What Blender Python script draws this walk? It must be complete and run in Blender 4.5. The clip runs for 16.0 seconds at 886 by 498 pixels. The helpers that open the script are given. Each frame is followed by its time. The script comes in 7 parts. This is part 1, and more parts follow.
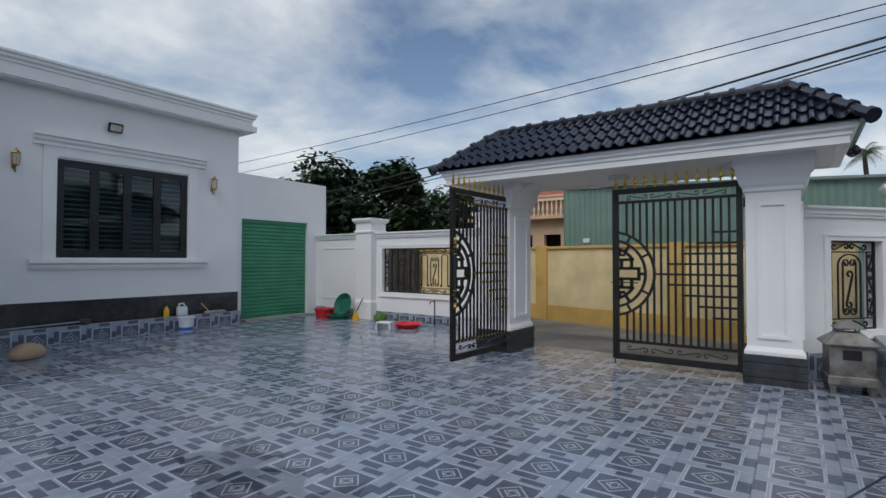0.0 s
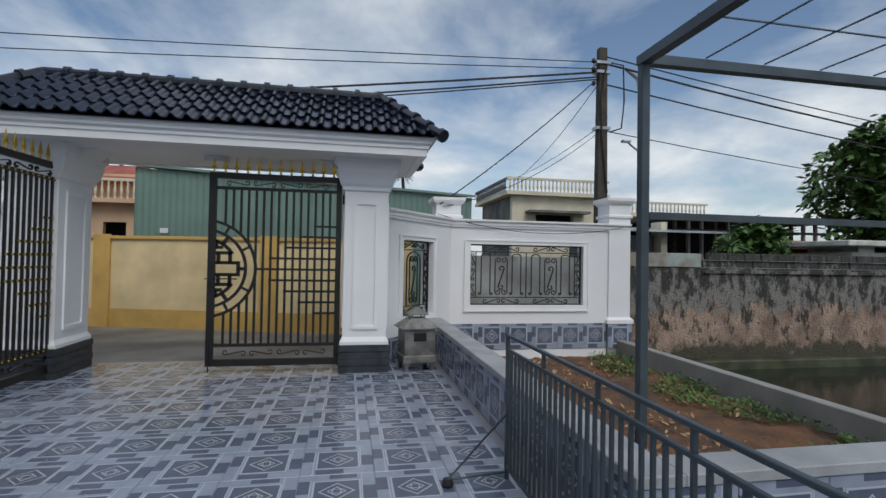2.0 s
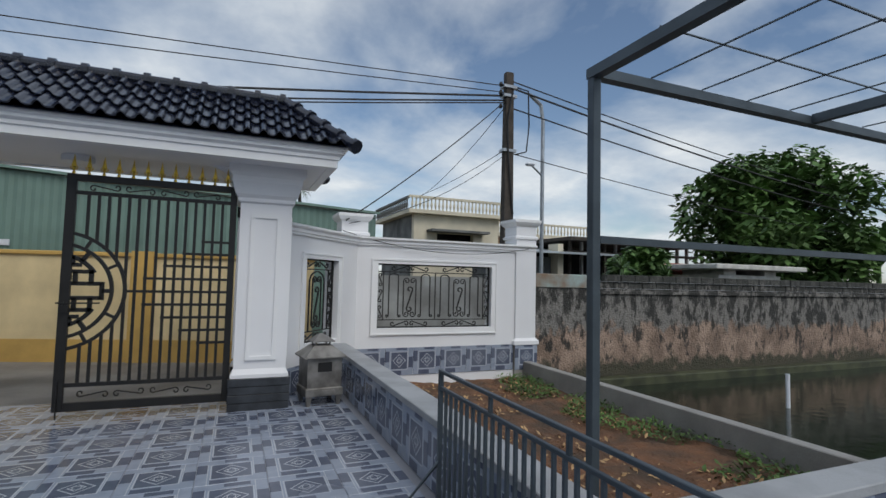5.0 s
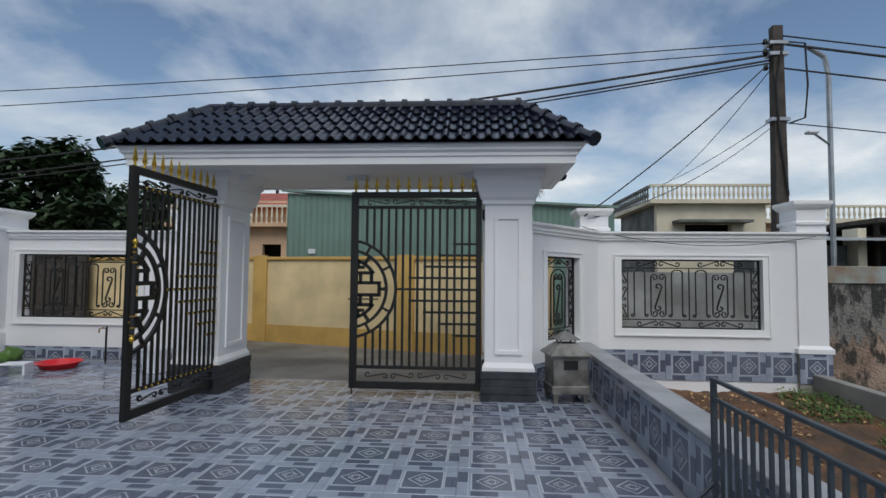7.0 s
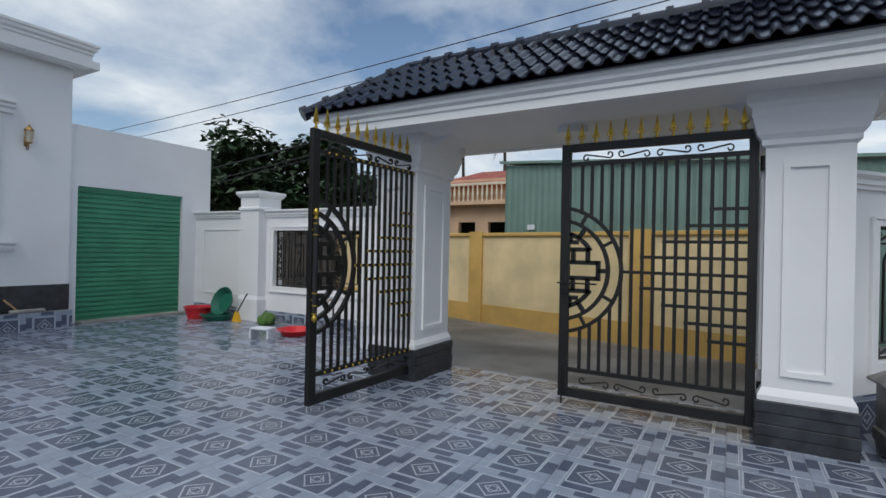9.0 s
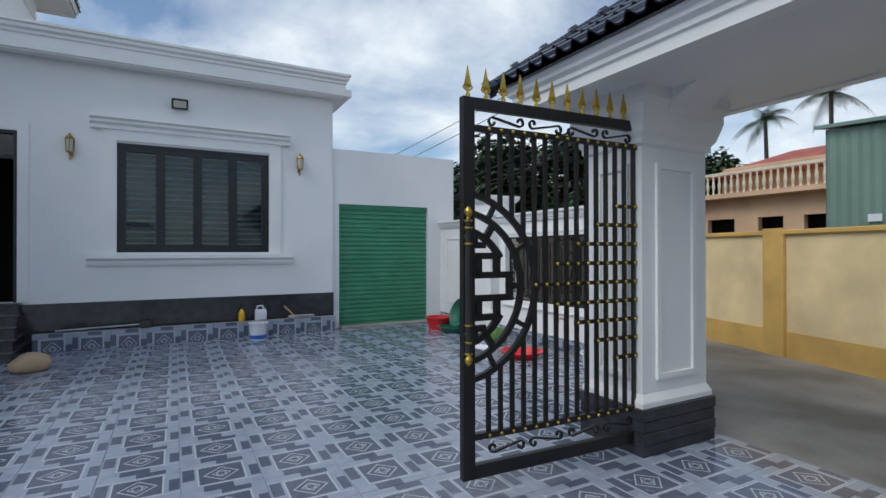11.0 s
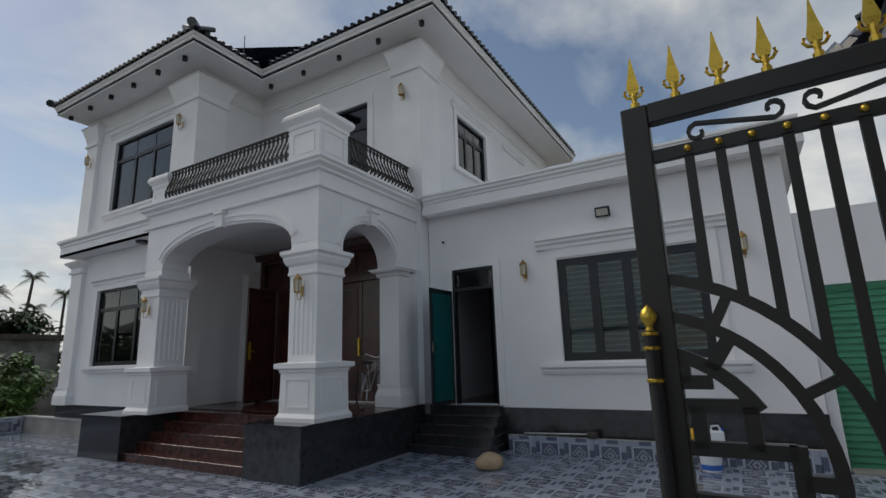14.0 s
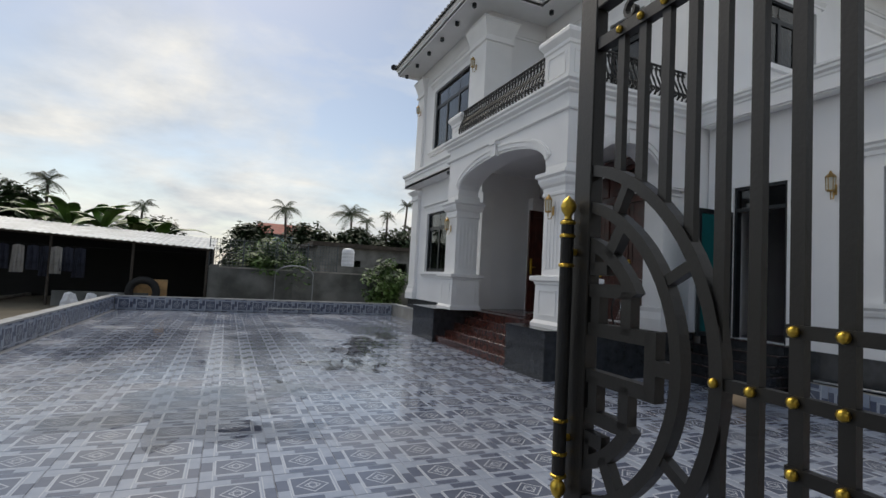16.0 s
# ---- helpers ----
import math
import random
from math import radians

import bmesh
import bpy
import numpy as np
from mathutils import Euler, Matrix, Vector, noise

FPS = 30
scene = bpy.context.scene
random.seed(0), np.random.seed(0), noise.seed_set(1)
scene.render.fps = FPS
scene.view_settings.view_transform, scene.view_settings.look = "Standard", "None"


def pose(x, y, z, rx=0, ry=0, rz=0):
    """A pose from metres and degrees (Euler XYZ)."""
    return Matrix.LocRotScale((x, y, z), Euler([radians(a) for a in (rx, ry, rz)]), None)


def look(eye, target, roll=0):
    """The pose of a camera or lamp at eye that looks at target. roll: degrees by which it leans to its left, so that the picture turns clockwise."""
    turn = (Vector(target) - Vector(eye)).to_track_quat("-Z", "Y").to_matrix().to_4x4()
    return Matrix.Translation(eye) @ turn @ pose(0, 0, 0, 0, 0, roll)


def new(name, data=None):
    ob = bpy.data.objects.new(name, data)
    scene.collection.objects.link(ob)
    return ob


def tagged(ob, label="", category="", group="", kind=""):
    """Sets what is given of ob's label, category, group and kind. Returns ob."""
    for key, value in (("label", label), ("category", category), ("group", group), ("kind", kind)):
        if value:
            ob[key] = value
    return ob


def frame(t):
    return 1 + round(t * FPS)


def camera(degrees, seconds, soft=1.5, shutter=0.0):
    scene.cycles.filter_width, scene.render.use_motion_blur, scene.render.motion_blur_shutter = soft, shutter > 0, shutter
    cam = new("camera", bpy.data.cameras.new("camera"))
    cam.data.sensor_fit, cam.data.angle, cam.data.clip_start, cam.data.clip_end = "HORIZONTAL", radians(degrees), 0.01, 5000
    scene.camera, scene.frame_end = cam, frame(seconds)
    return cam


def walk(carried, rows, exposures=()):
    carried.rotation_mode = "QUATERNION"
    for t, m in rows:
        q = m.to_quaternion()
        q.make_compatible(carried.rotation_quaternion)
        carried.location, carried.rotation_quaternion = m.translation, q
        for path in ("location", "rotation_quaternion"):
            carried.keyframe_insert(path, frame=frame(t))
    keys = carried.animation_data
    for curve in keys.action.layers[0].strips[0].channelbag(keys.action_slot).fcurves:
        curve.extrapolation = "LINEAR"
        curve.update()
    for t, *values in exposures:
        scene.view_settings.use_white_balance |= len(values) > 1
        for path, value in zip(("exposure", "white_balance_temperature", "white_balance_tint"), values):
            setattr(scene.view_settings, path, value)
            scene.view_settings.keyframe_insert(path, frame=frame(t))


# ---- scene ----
cam = camera(83.3, 16.0)
EXPOSURES = [(0.0, 0.1, 6430, 8), (8.0, 0.1, 6410, 8), (10.5, 0.4, 6270, 7), (12.0, 0.4, 6300, 7), (13.0, 0.44, 6740, 8), (14.0, -0.02, 7070, 9), (14.5, -0.18, 7200, 10), (15.0, 0.36, 7030, 9), (15.5, 0.36, 7130, 9), (16.0, 0.24, 7230, 10)]
PATH = [
    (0, (0.417, 0.49, 1.518), (-0.747, 2.116, 1.562), 0.1),
    (0.5, (0.219, 0.593, 1.492), (-0.597, 2.418, 1.539), 0.4),
    (1, (0.111, 0.766, 1.482), (-0.336, 2.715, 1.528), 0.7),
    (1.5, (-0.01, 0.97, 1.514), (-0.043, 2.969, 1.549), 0.8),
    (2, (-0.069, 1.157, 1.487), (0.303, 3.121, 1.53), 1.0),
    (2.5, (-0.122, 1.315, 1.5), (0.602, 3.179, 1.552), 1.3),
    (3, (-0.095, 1.464, 1.514), (0.85, 3.224, 1.597), 1.6),
    (3.2, (-0.085, 1.501, 1.518), (0.919, 3.228, 1.616), 1.7),
    (5.3, (-0.165, 1.648, 1.53), (0.514, 3.524, 1.659), 1.1),
    (5.5, (-0.163, 1.662, 1.526), (0.448, 3.562, 1.66), 0.9),
    (6, (-0.185, 1.664, 1.531), (0.204, 3.62, 1.675), 0.6),
    (6.5, (-0.221, 1.655, 1.531), (-0.094, 3.646, 1.661), 0.5),
    (7, (-0.23, 1.691, 1.52), (-0.365, 3.684, 1.62), 0.5),
    (7.5, (-0.287, 1.915, 1.522), (-0.664, 3.878, 1.581), 0.5),
    (8, (-0.323, 2.238, 1.505), (-0.947, 4.138, 1.529), 0.8),
    (8.2, (-0.311, 2.398, 1.491), (-1.021, 4.267, 1.511), 0.9),
    (10.3, (-0.584, 4.108, 1.533), (-2.068, 5.448, 1.512), 1.1),
    (10.5, (-0.641, 4.268, 1.543), (-2.209, 5.51, 1.526), 1.0),
    (11, (-0.825, 4.645, 1.553), (-2.586, 5.593, 1.564), -0.1),
    (11.5, (-1.055, 4.975, 1.562), (-2.967, 5.56, 1.616), -1.5),
    (12, (-1.193, 5.28, 1.604), (-3.175, 5.514, 1.73), -2.2),
    (12.5, (-1.334, 5.622, 1.634), (-3.321, 5.545, 1.852), -2.8),
    (13, (-1.516, 5.928, 1.673), (-3.452, 5.541, 1.989), -3.5),
    (13.5, (-1.586, 6.283, 1.689), (-3.416, 5.585, 2.097), -3.1),
    (14, (-1.776, 6.517, 1.699), (-3.47, 5.542, 2.121), -1.9),
    (14.5, (-1.934, 6.781, 1.617), (-3.514, 5.605, 1.964), 0.1),
    (15, (-2.146, 7.069, 1.573), (-3.577, 5.689, 1.797), 2.6),
    (15.5, (-2.346, 7.289, 1.575), (-3.491, 5.657, 1.732), 3.6),
    (16, (-2.461, 7.659, 1.536), (-3.249, 5.825, 1.655), 3.1),
]
walk(cam, [(t, look(eye, target, roll)) for t, eye, target, roll in PATH], EXPOSURES)

# ---- light ----
SUN_DIR = Vector((0.08, -0.62, 0.75)).normalized()
world = bpy.data.worlds.new("sky")
scene.world = world
world.use_nodes = True
wn, wl = world.node_tree.nodes, world.node_tree.links
wn.clear()
w_out = wn.new("ShaderNodeOutputWorld")
w_bg = wn.new("ShaderNodeBackground")
w_sky = wn.new("ShaderNodeTexSky")
w_sky.sky_type = "NISHITA"
w_sky.sun_disc = False
w_sky.sun_elevation = math.asin(SUN_DIR.z)
w_sky.sun_rotation = math.atan2(SUN_DIR.x, SUN_DIR.y)
w_sky.dust_density = 0.8
w_co = wn.new("ShaderNodeTexCoord")
w_sep = wn.new("ShaderNodeSeparateXYZ")
wl.new(w_co.outputs["Generated"], w_sep.inputs[0])


def wmath(op, a, b=0.0, c=None):
    n = wn.new("ShaderNodeMath")
    n.operation = op
    for i, v in enumerate((a, b) if c is None else (a, b, c)):
        if isinstance(v, (int, float)):
            n.inputs[i].default_value = v
        else:
            wl.new(v, n.inputs[i])
    return n.outputs[0]


# clouds lie on a flat layer: the way is divided by its height
w_h = wmath("ADD", wmath("MAXIMUM", w_sep.outputs[2], 0.0), 0.22)
w_cmb = wn.new("ShaderNodeCombineXYZ")
wl.new(wmath("DIVIDE", w_sep.outputs[0], w_h), w_cmb.inputs[0])
wl.new(wmath("DIVIDE", w_sep.outputs[1], w_h), w_cmb.inputs[1])
w_n1 = wn.new("ShaderNodeTexNoise")
w_n1.inputs["Scale"].default_value = 1.15
w_n1.inputs["Detail"].default_value = 7
w_n1.inputs["Roughness"].default_value = 0.55
w_n1.inputs["Distortion"].default_value = 0.3
wl.new(w_cmb.outputs[0], w_n1.inputs["Vector"])
w_n2 = wn.new("ShaderNodeTexNoise")
w_n2.inputs["Scale"].default_value = 2.3
w_n2.inputs["Detail"].default_value = 8
w_n2.inputs["Roughness"].default_value = 0.6
wl.new(w_cmb.outputs[0], w_n2.inputs["Vector"])
w_cover = wn.new("ShaderNodeMapRange")
w_cover.inputs[1].default_value, w_cover.inputs[2].default_value = 0.40, 0.62
# seen low over the land the clouds close up
wl.new(wmath("ADD", w_n1.outputs[0], wmath("MULTIPLY", wmath("MAXIMUM", wmath("SUBTRACT", 0.40, w_sep.outputs[2]), 0.0), 0.22)), w_cover.inputs[0])
w_col = wn.new("ShaderNodeValToRGB")
w_col.color_ramp.elements[0].position, w_col.color_ramp.elements[0].color = 0.34, (0.40, 0.455, 0.535, 1)
w_col.color_ramp.elements[1].position, w_col.color_ramp.elements[1].color = 0.68, (0.70, 0.72, 0.735, 1)
wl.new(w_n2.outputs[0], w_col.inputs[0])
w_gain = wn.new("ShaderNodeVectorMath")
w_gain.operation = "SCALE"
w_gain.inputs["Scale"].default_value = 0.09
wl.new(w_sky.outputs[0], w_gain.inputs[0])
w_mix = wn.new("ShaderNodeMix")
w_mix.data_type = "RGBA"
wl.new(wmath("MULTIPLY", w_cover.outputs[0], 0.92), w_mix.inputs["Factor"])
wl.new(w_gain.outputs[0], w_mix.inputs["A"])
wl.new(w_col.outputs[0], w_mix.inputs["B"])
wl.new(w_mix.outputs["Result"], w_bg.inputs[0])
w_bg.inputs[1].default_value = 1.1
wl.new(w_bg.outputs[0], w_out.inputs[0])

sun = new("sun", bpy.data.lights.new("sun", "SUN"))
sun.data.energy, sun.data.angle, sun.data.color = 1.3, radians(40), (1.0, 0.95, 0.88)
sun.matrix_world = look(SUN_DIR * 50, (0, 0, 0))


# ---- materials ----
def mat(name, col, rough=0.6, metal=0.0, var=0.12, scale=3.0, fine=60.0, bump=0.1, spec=0.5, coat=0.0, trans=0.0, dist=0.01, second=None, rnd=0.0):
    """Paint, stone, metal: two noises vary the colour and the relief."""
    m = bpy.data.materials.new(name)
    m.use_nodes = True
    n, l = m.node_tree.nodes, m.node_tree.links
    p = n["Principled BSDF"]
    co = n.new("ShaderNodeTexCoord")
    a, b = n.new("ShaderNodeTexNoise"), n.new("ShaderNodeTexNoise")
    for t, sc, de in ((a, scale, 6), (b, fine, 3)):
        t.inputs["Scale"].default_value, t.inputs["Detail"].default_value = sc, de
        l.new(co.outputs["Object"], t.inputs["Vector"])
    r = n.new("ShaderNodeValToRGB")
    lo = second or tuple(c * (1 - var) for c in col)
    hi = col if second else tuple(min(1, c * (1 + var)) for c in col)
    r.color_ramp.elements[0].position, r.color_ramp.elements[0].color = 0.36, (*lo, 1)
    r.color_ramp.elements[1].position, r.color_ramp.elements[1].color = 0.64, (*hi, 1)
    l.new(a.outputs[0], r.inputs[0])
    hsv = n.new("ShaderNodeHueSaturation")
    l.new(r.outputs[0], hsv.inputs["Color"])
    ma = n.new("ShaderNodeMath")
    ma.operation = "MULTIPLY_ADD"
    ma.inputs[1].default_value, ma.inputs[2].default_value = var * 0.8, 1 - var * 0.4
    l.new(b.outputs[0], ma.inputs[0])
    val = ma.outputs[0]
    if rnd:
        oi = n.new("ShaderNodeObjectInfo")
        mr = n.new("ShaderNodeMath")
        mr.operation = "MULTIPLY_ADD"
        mr.inputs[1].default_value = rnd
        l.new(oi.outputs["Random"], mr.inputs[0])
        l.new(val, mr.inputs[2])
        val = mr.outputs[0]
    l.new(val, hsv.inputs["Value"])
    l.new(hsv.outputs[0], p.inputs["Base Color"])
    rr = n.new("ShaderNodeMath")
    rr.operation = "MULTIPLY_ADD"
    rr.inputs[1].default_value, rr.inputs[2].default_value = 0.2 * rough, rough * 0.9
    l.new(a.outputs[0], rr.inputs[0])
    l.new(rr.outputs[0], p.inputs["Roughness"])
    p.inputs["Metallic"].default_value = metal
    p.inputs["Specular IOR Level"].default_value = spec
    p.inputs["Coat Weight"].default_value = coat
    p.inputs["Transmission Weight"].default_value = trans
    if bump:
        bu = n.new("ShaderNodeBump")
        bu.inputs["Strength"].default_value, bu.inputs["Distance"].default_value = bump, dist
        l.new(b.outputs[0], bu.inputs["Height"])
        l.new(bu.outputs[0], p.inputs["Normal"])
    return m


WHITE = mat("white_paint", (0.80, 0.80, 0.81), 0.55, var=0.03, scale=0.9, fine=140, bump=0.05)
WHITE2 = mat("white_trim_paint", (0.82, 0.82, 0.82), 0.5, var=0.03, scale=1.5, fine=120, bump=0.05)
BLACKGRANITE = mat("black_granite", (0.026, 0.029, 0.033), 0.18, var=0.3, scale=8, fine=220, bump=0.02, coat=0.3)
SLATE = mat("black_slate", (0.030, 0.034, 0.040), 0.45, var=0.35, scale=9, fine=70, bump=0.3, rnd=0.25)
DARKTREAD = mat("dark_tread_granite", (0.045, 0.034, 0.034), 0.16, var=0.3, scale=9, fine=200, bump=0.02, coat=0.3)
REDGRANITE = mat("red_granite", (0.075, 0.026, 0.020), 0.2, var=0.4, scale=10, fine=200, bump=0.02, coat=0.2)
WOOD = mat("dark_red_wood", (0.055, 0.014, 0.010), 0.3, var=0.35, scale=4, fine=40, bump=0.1, coat=0.2)
IRON = mat("black_iron", (0.0095, 0.0085, 0.0075), 0.45, metal=0.0, var=0.3, scale=6, fine=90, bump=0.08)
GOLD = mat("gold_paint", (0.62, 0.42, 0.07), 0.28, metal=0.9, var=0.15, scale=20, fine=100, bump=0.05)
BRASS = mat("old_brass", (0.34, 0.215, 0.075), 0.3, metal=0.85, var=0.25, scale=20, fine=100, bump=0.05)
ROOFTILE = mat("glazed_roof_tile", (0.011, 0.014, 0.026), 0.2, var=0.3, scale=6, fine=50, bump=0.08, coat=0.4, rnd=0.3)
GREENDOOR = mat("green_shutter", (0.060, 0.27, 0.155), 0.42, metal=0.1, var=0.1, scale=2, fine=60, bump=0.04)
GREENSHEET = mat("green_sheet", (0.17, 0.26, 0.22), 0.5, metal=0.1, var=0.10, scale=1.0, fine=30, bump=0.05)
ALU = mat("dark_aluminium", (0.022, 0.026, 0.030), 0.35, metal=0.4, var=0.15, scale=5, fine=60, bump=0.03)
TEAL = mat("teal_glass", (0.010, 0.10, 0.105), 0.08, var=0.08, scale=2, fine=20, bump=0.0, coat=0.3)
YELLOW = mat("yellow_plaster", (0.74, 0.59, 0.33), 0.8, var=0.14, scale=1.3, fine=50, bump=0.15)
OCHRE = mat("ochre_plaster", (0.60, 0.38, 0.11), 0.8, var=0.14, scale=1.6, fine=50, bump=0.15)
PALETEAL = mat("pale_teal_render", (0.34, 0.44, 0.43), 0.85, scale=2.5, fine=40, bump=0.3, second=(0.24, 0.17, 0.12))
SLIME = mat("slimy_footing", (0.055, 0.06, 0.03), 0.6, var=0.4, scale=3, fine=40, bump=0.5)
CONCRETE = mat("concrete", (0.30, 0.29, 0.27), 0.85, var=0.18, scale=1.7, fine=45, bump=0.3)
ROADMAT = mat("road_concrete", (0.22, 0.21, 0.195), 0.6, var=0.38, scale=0.8, fine=30, bump=0.3)
CAPSTONE = mat("grey_cement_cap", (0.34, 0.35, 0.36), 0.7, var=0.15, scale=3, fine=60, bump=0.2)
PALESTONE = mat("pale_weathered_slab", (0.55, 0.54, 0.50), 0.8, var=0.2, scale=3, fine=40, bump=0.2)
STEEL = mat("grey_steel", (0.085, 0.105, 0.12), 0.45, metal=0.5, var=0.15, scale=4, fine=60, bump=0.05)
GALV = mat("galvanised_steel", (0.36, 0.38, 0.40), 0.4, metal=0.7, var=0.15, scale=4, fine=60, bump=0.05)
SOIL = mat("red_soil", (0.21, 0.10, 0.05), 0.95, scale=2.2, fine=25, bump=0.9, dist=0.04, second=(0.085, 0.055, 0.035))
LEAFMAT = mat("leaf_green", (0.085, 0.155, 0.042), 0.5, var=0.4, scale=0.8, fine=10, bump=0.0, rnd=0.2)
LEAFDARK = mat("dark_leaf", (0.026, 0.052, 0.018), 0.55, var=0.4, scale=0.6, fine=8, bump=0.0)
LEAFLIGHT = mat("banana_leaf", (0.085, 0.17, 0.035), 0.4, var=0.35, scale=1.5, fine=9, bump=0.0)
BARK = mat("bark", (0.06, 0.05, 0.042), 0.9, var=0.3, scale=6, fine=40, bump=0.6)
CLAY = mat("clay_roof", (0.36, 0.10, 0.07), 0.7, var=0.2, scale=2, fine=30, bump=0.2)
CREAM = mat("cream_plaster", (0.66, 0.60, 0.46), 0.8, var=0.12, scale=0.9, fine=30, bump=0.15)
PEACH = mat("peach_plaster", (0.62, 0.42, 0.27), 0.8, var=0.12, scale=0.9, fine=30, bump=0.15)
GREYWALL = mat("grey_plaster", (0.21, 0.215, 0.21), 0.85, scale=1.1, fine=30, bump=0.25, second=(0.085, 0.09, 0.085))
WASHWALL = mat("stained_whitewash", (0.38, 0.39, 0.38), 0.85, scale=1.3, fine=30, bump=0.25, second=(0.22, 0.22, 0.21))
# near-black colour that stands in for the shade inside rooms, sheds and openings
PAINTEDSHADE = mat("dark_interior", (0.012, 0.012, 0.013), 0.8, var=0.2, scale=3, bump=0.0)
REDPLASTIC = mat("red_plastic", (0.62, 0.02, 0.03), 0.35, var=0.06, scale=5, bump=0.02)
WHITEPLASTIC = mat("white_plastic", (0.74, 0.76, 0.80), 0.35, var=0.06, scale=5, bump=0.02)
BLUEPLASTIC = mat("blue_plastic", (0.03, 0.14, 0.5), 0.35, var=0.06, scale=5, bump=0.02)
GREENPLASTIC = mat("dark_green_plastic", (0.02, 0.14, 0.09), 0.35, var=0.06, scale=5, bump=0.02)
YELLOWPLASTIC = mat("yellow_plastic", (0.75, 0.42, 0.02), 0.35, var=0.06, scale=5, bump=0.02)
STONE = mat("ochre_stone", (0.42, 0.30, 0.19), 0.8, var=0.15, scale=5, fine=50, bump=0.3)
RUBBER = mat("rubber", (0.016, 0.016, 0.017), 0.7, var=0.2, scale=5, fine=60, bump=0.3)
ZINC = mat("zinc_sheet", (0.42, 0.45, 0.47), 0.5, metal=0.4, var=0.18, scale=1.5, fine=30, bump=0.1)
OLDSTEEL = mat("sooty_steel_sheet", (0.30, 0.29, 0.27), 0.5, metal=0.5, scale=5, fine=40, bump=0.08, second=(0.15, 0.14, 0.13))
CHROME = mat("chrome", (0.6, 0.6, 0.6), 0.2, metal=0.9, var=0.05, bump=0.0)
GROUT = mat("grout", (0.24, 0.25, 0.28), 0.8, var=0.1, bump=0.1)
GRASS = mat("grass", (0.075, 0.14, 0.03), 0.7, var=0.4, scale=3, fine=15, bump=0.0)
EARTH = mat("earth", (0.14, 0.12, 0.085), 0.95, var=0.3, scale=0.4, fine=12, bump=0.5)
CLOTHDARK = mat("dark_cloth", (0.045, 0.05, 0.075), 0.9, var=0.3, scale=4, fine=60, bump=0.2, rnd=0.5)
CLOTHLIGHT = mat("pale_cloth", (0.55, 0.53, 0.52), 0.9, var=0.15, scale=4, fine=60, bump=0.2)
PLY = mat("plywood", (0.48, 0.30, 0.14), 0.7, var=0.2, scale=4, fine=40, bump=0.1)
LAMPGLASS = mat("frosted_lamp_glass", (0.75, 0.72, 0.62), 0.25, var=0.05, bump=0.0, trans=0.3)
TEALPAINT = mat("blue_wall", (0.25, 0.42, 0.58), 0.7, var=0.1, scale=1, bump=0.1)


def glass_material(name, tint):
    m = bpy.data.materials.new(name)
    m.use_nodes = True
    p = m.node_tree.nodes["Principled BSDF"]
    p.inputs["Base Color"].default_value = (*tint, 1)
    p.inputs["Roughness"].default_value = 0.02
    p.inputs["Transmission Weight"].default_value = 1.0
    p.inputs["IOR"].default_value = 1.5
    return m


GLASS = glass_material("tinted_window_glass", (0.10, 0.14, 0.16))
BLUEGLASS = glass_material("pale_blue_window_glass", (0.30, 0.48, 0.54))


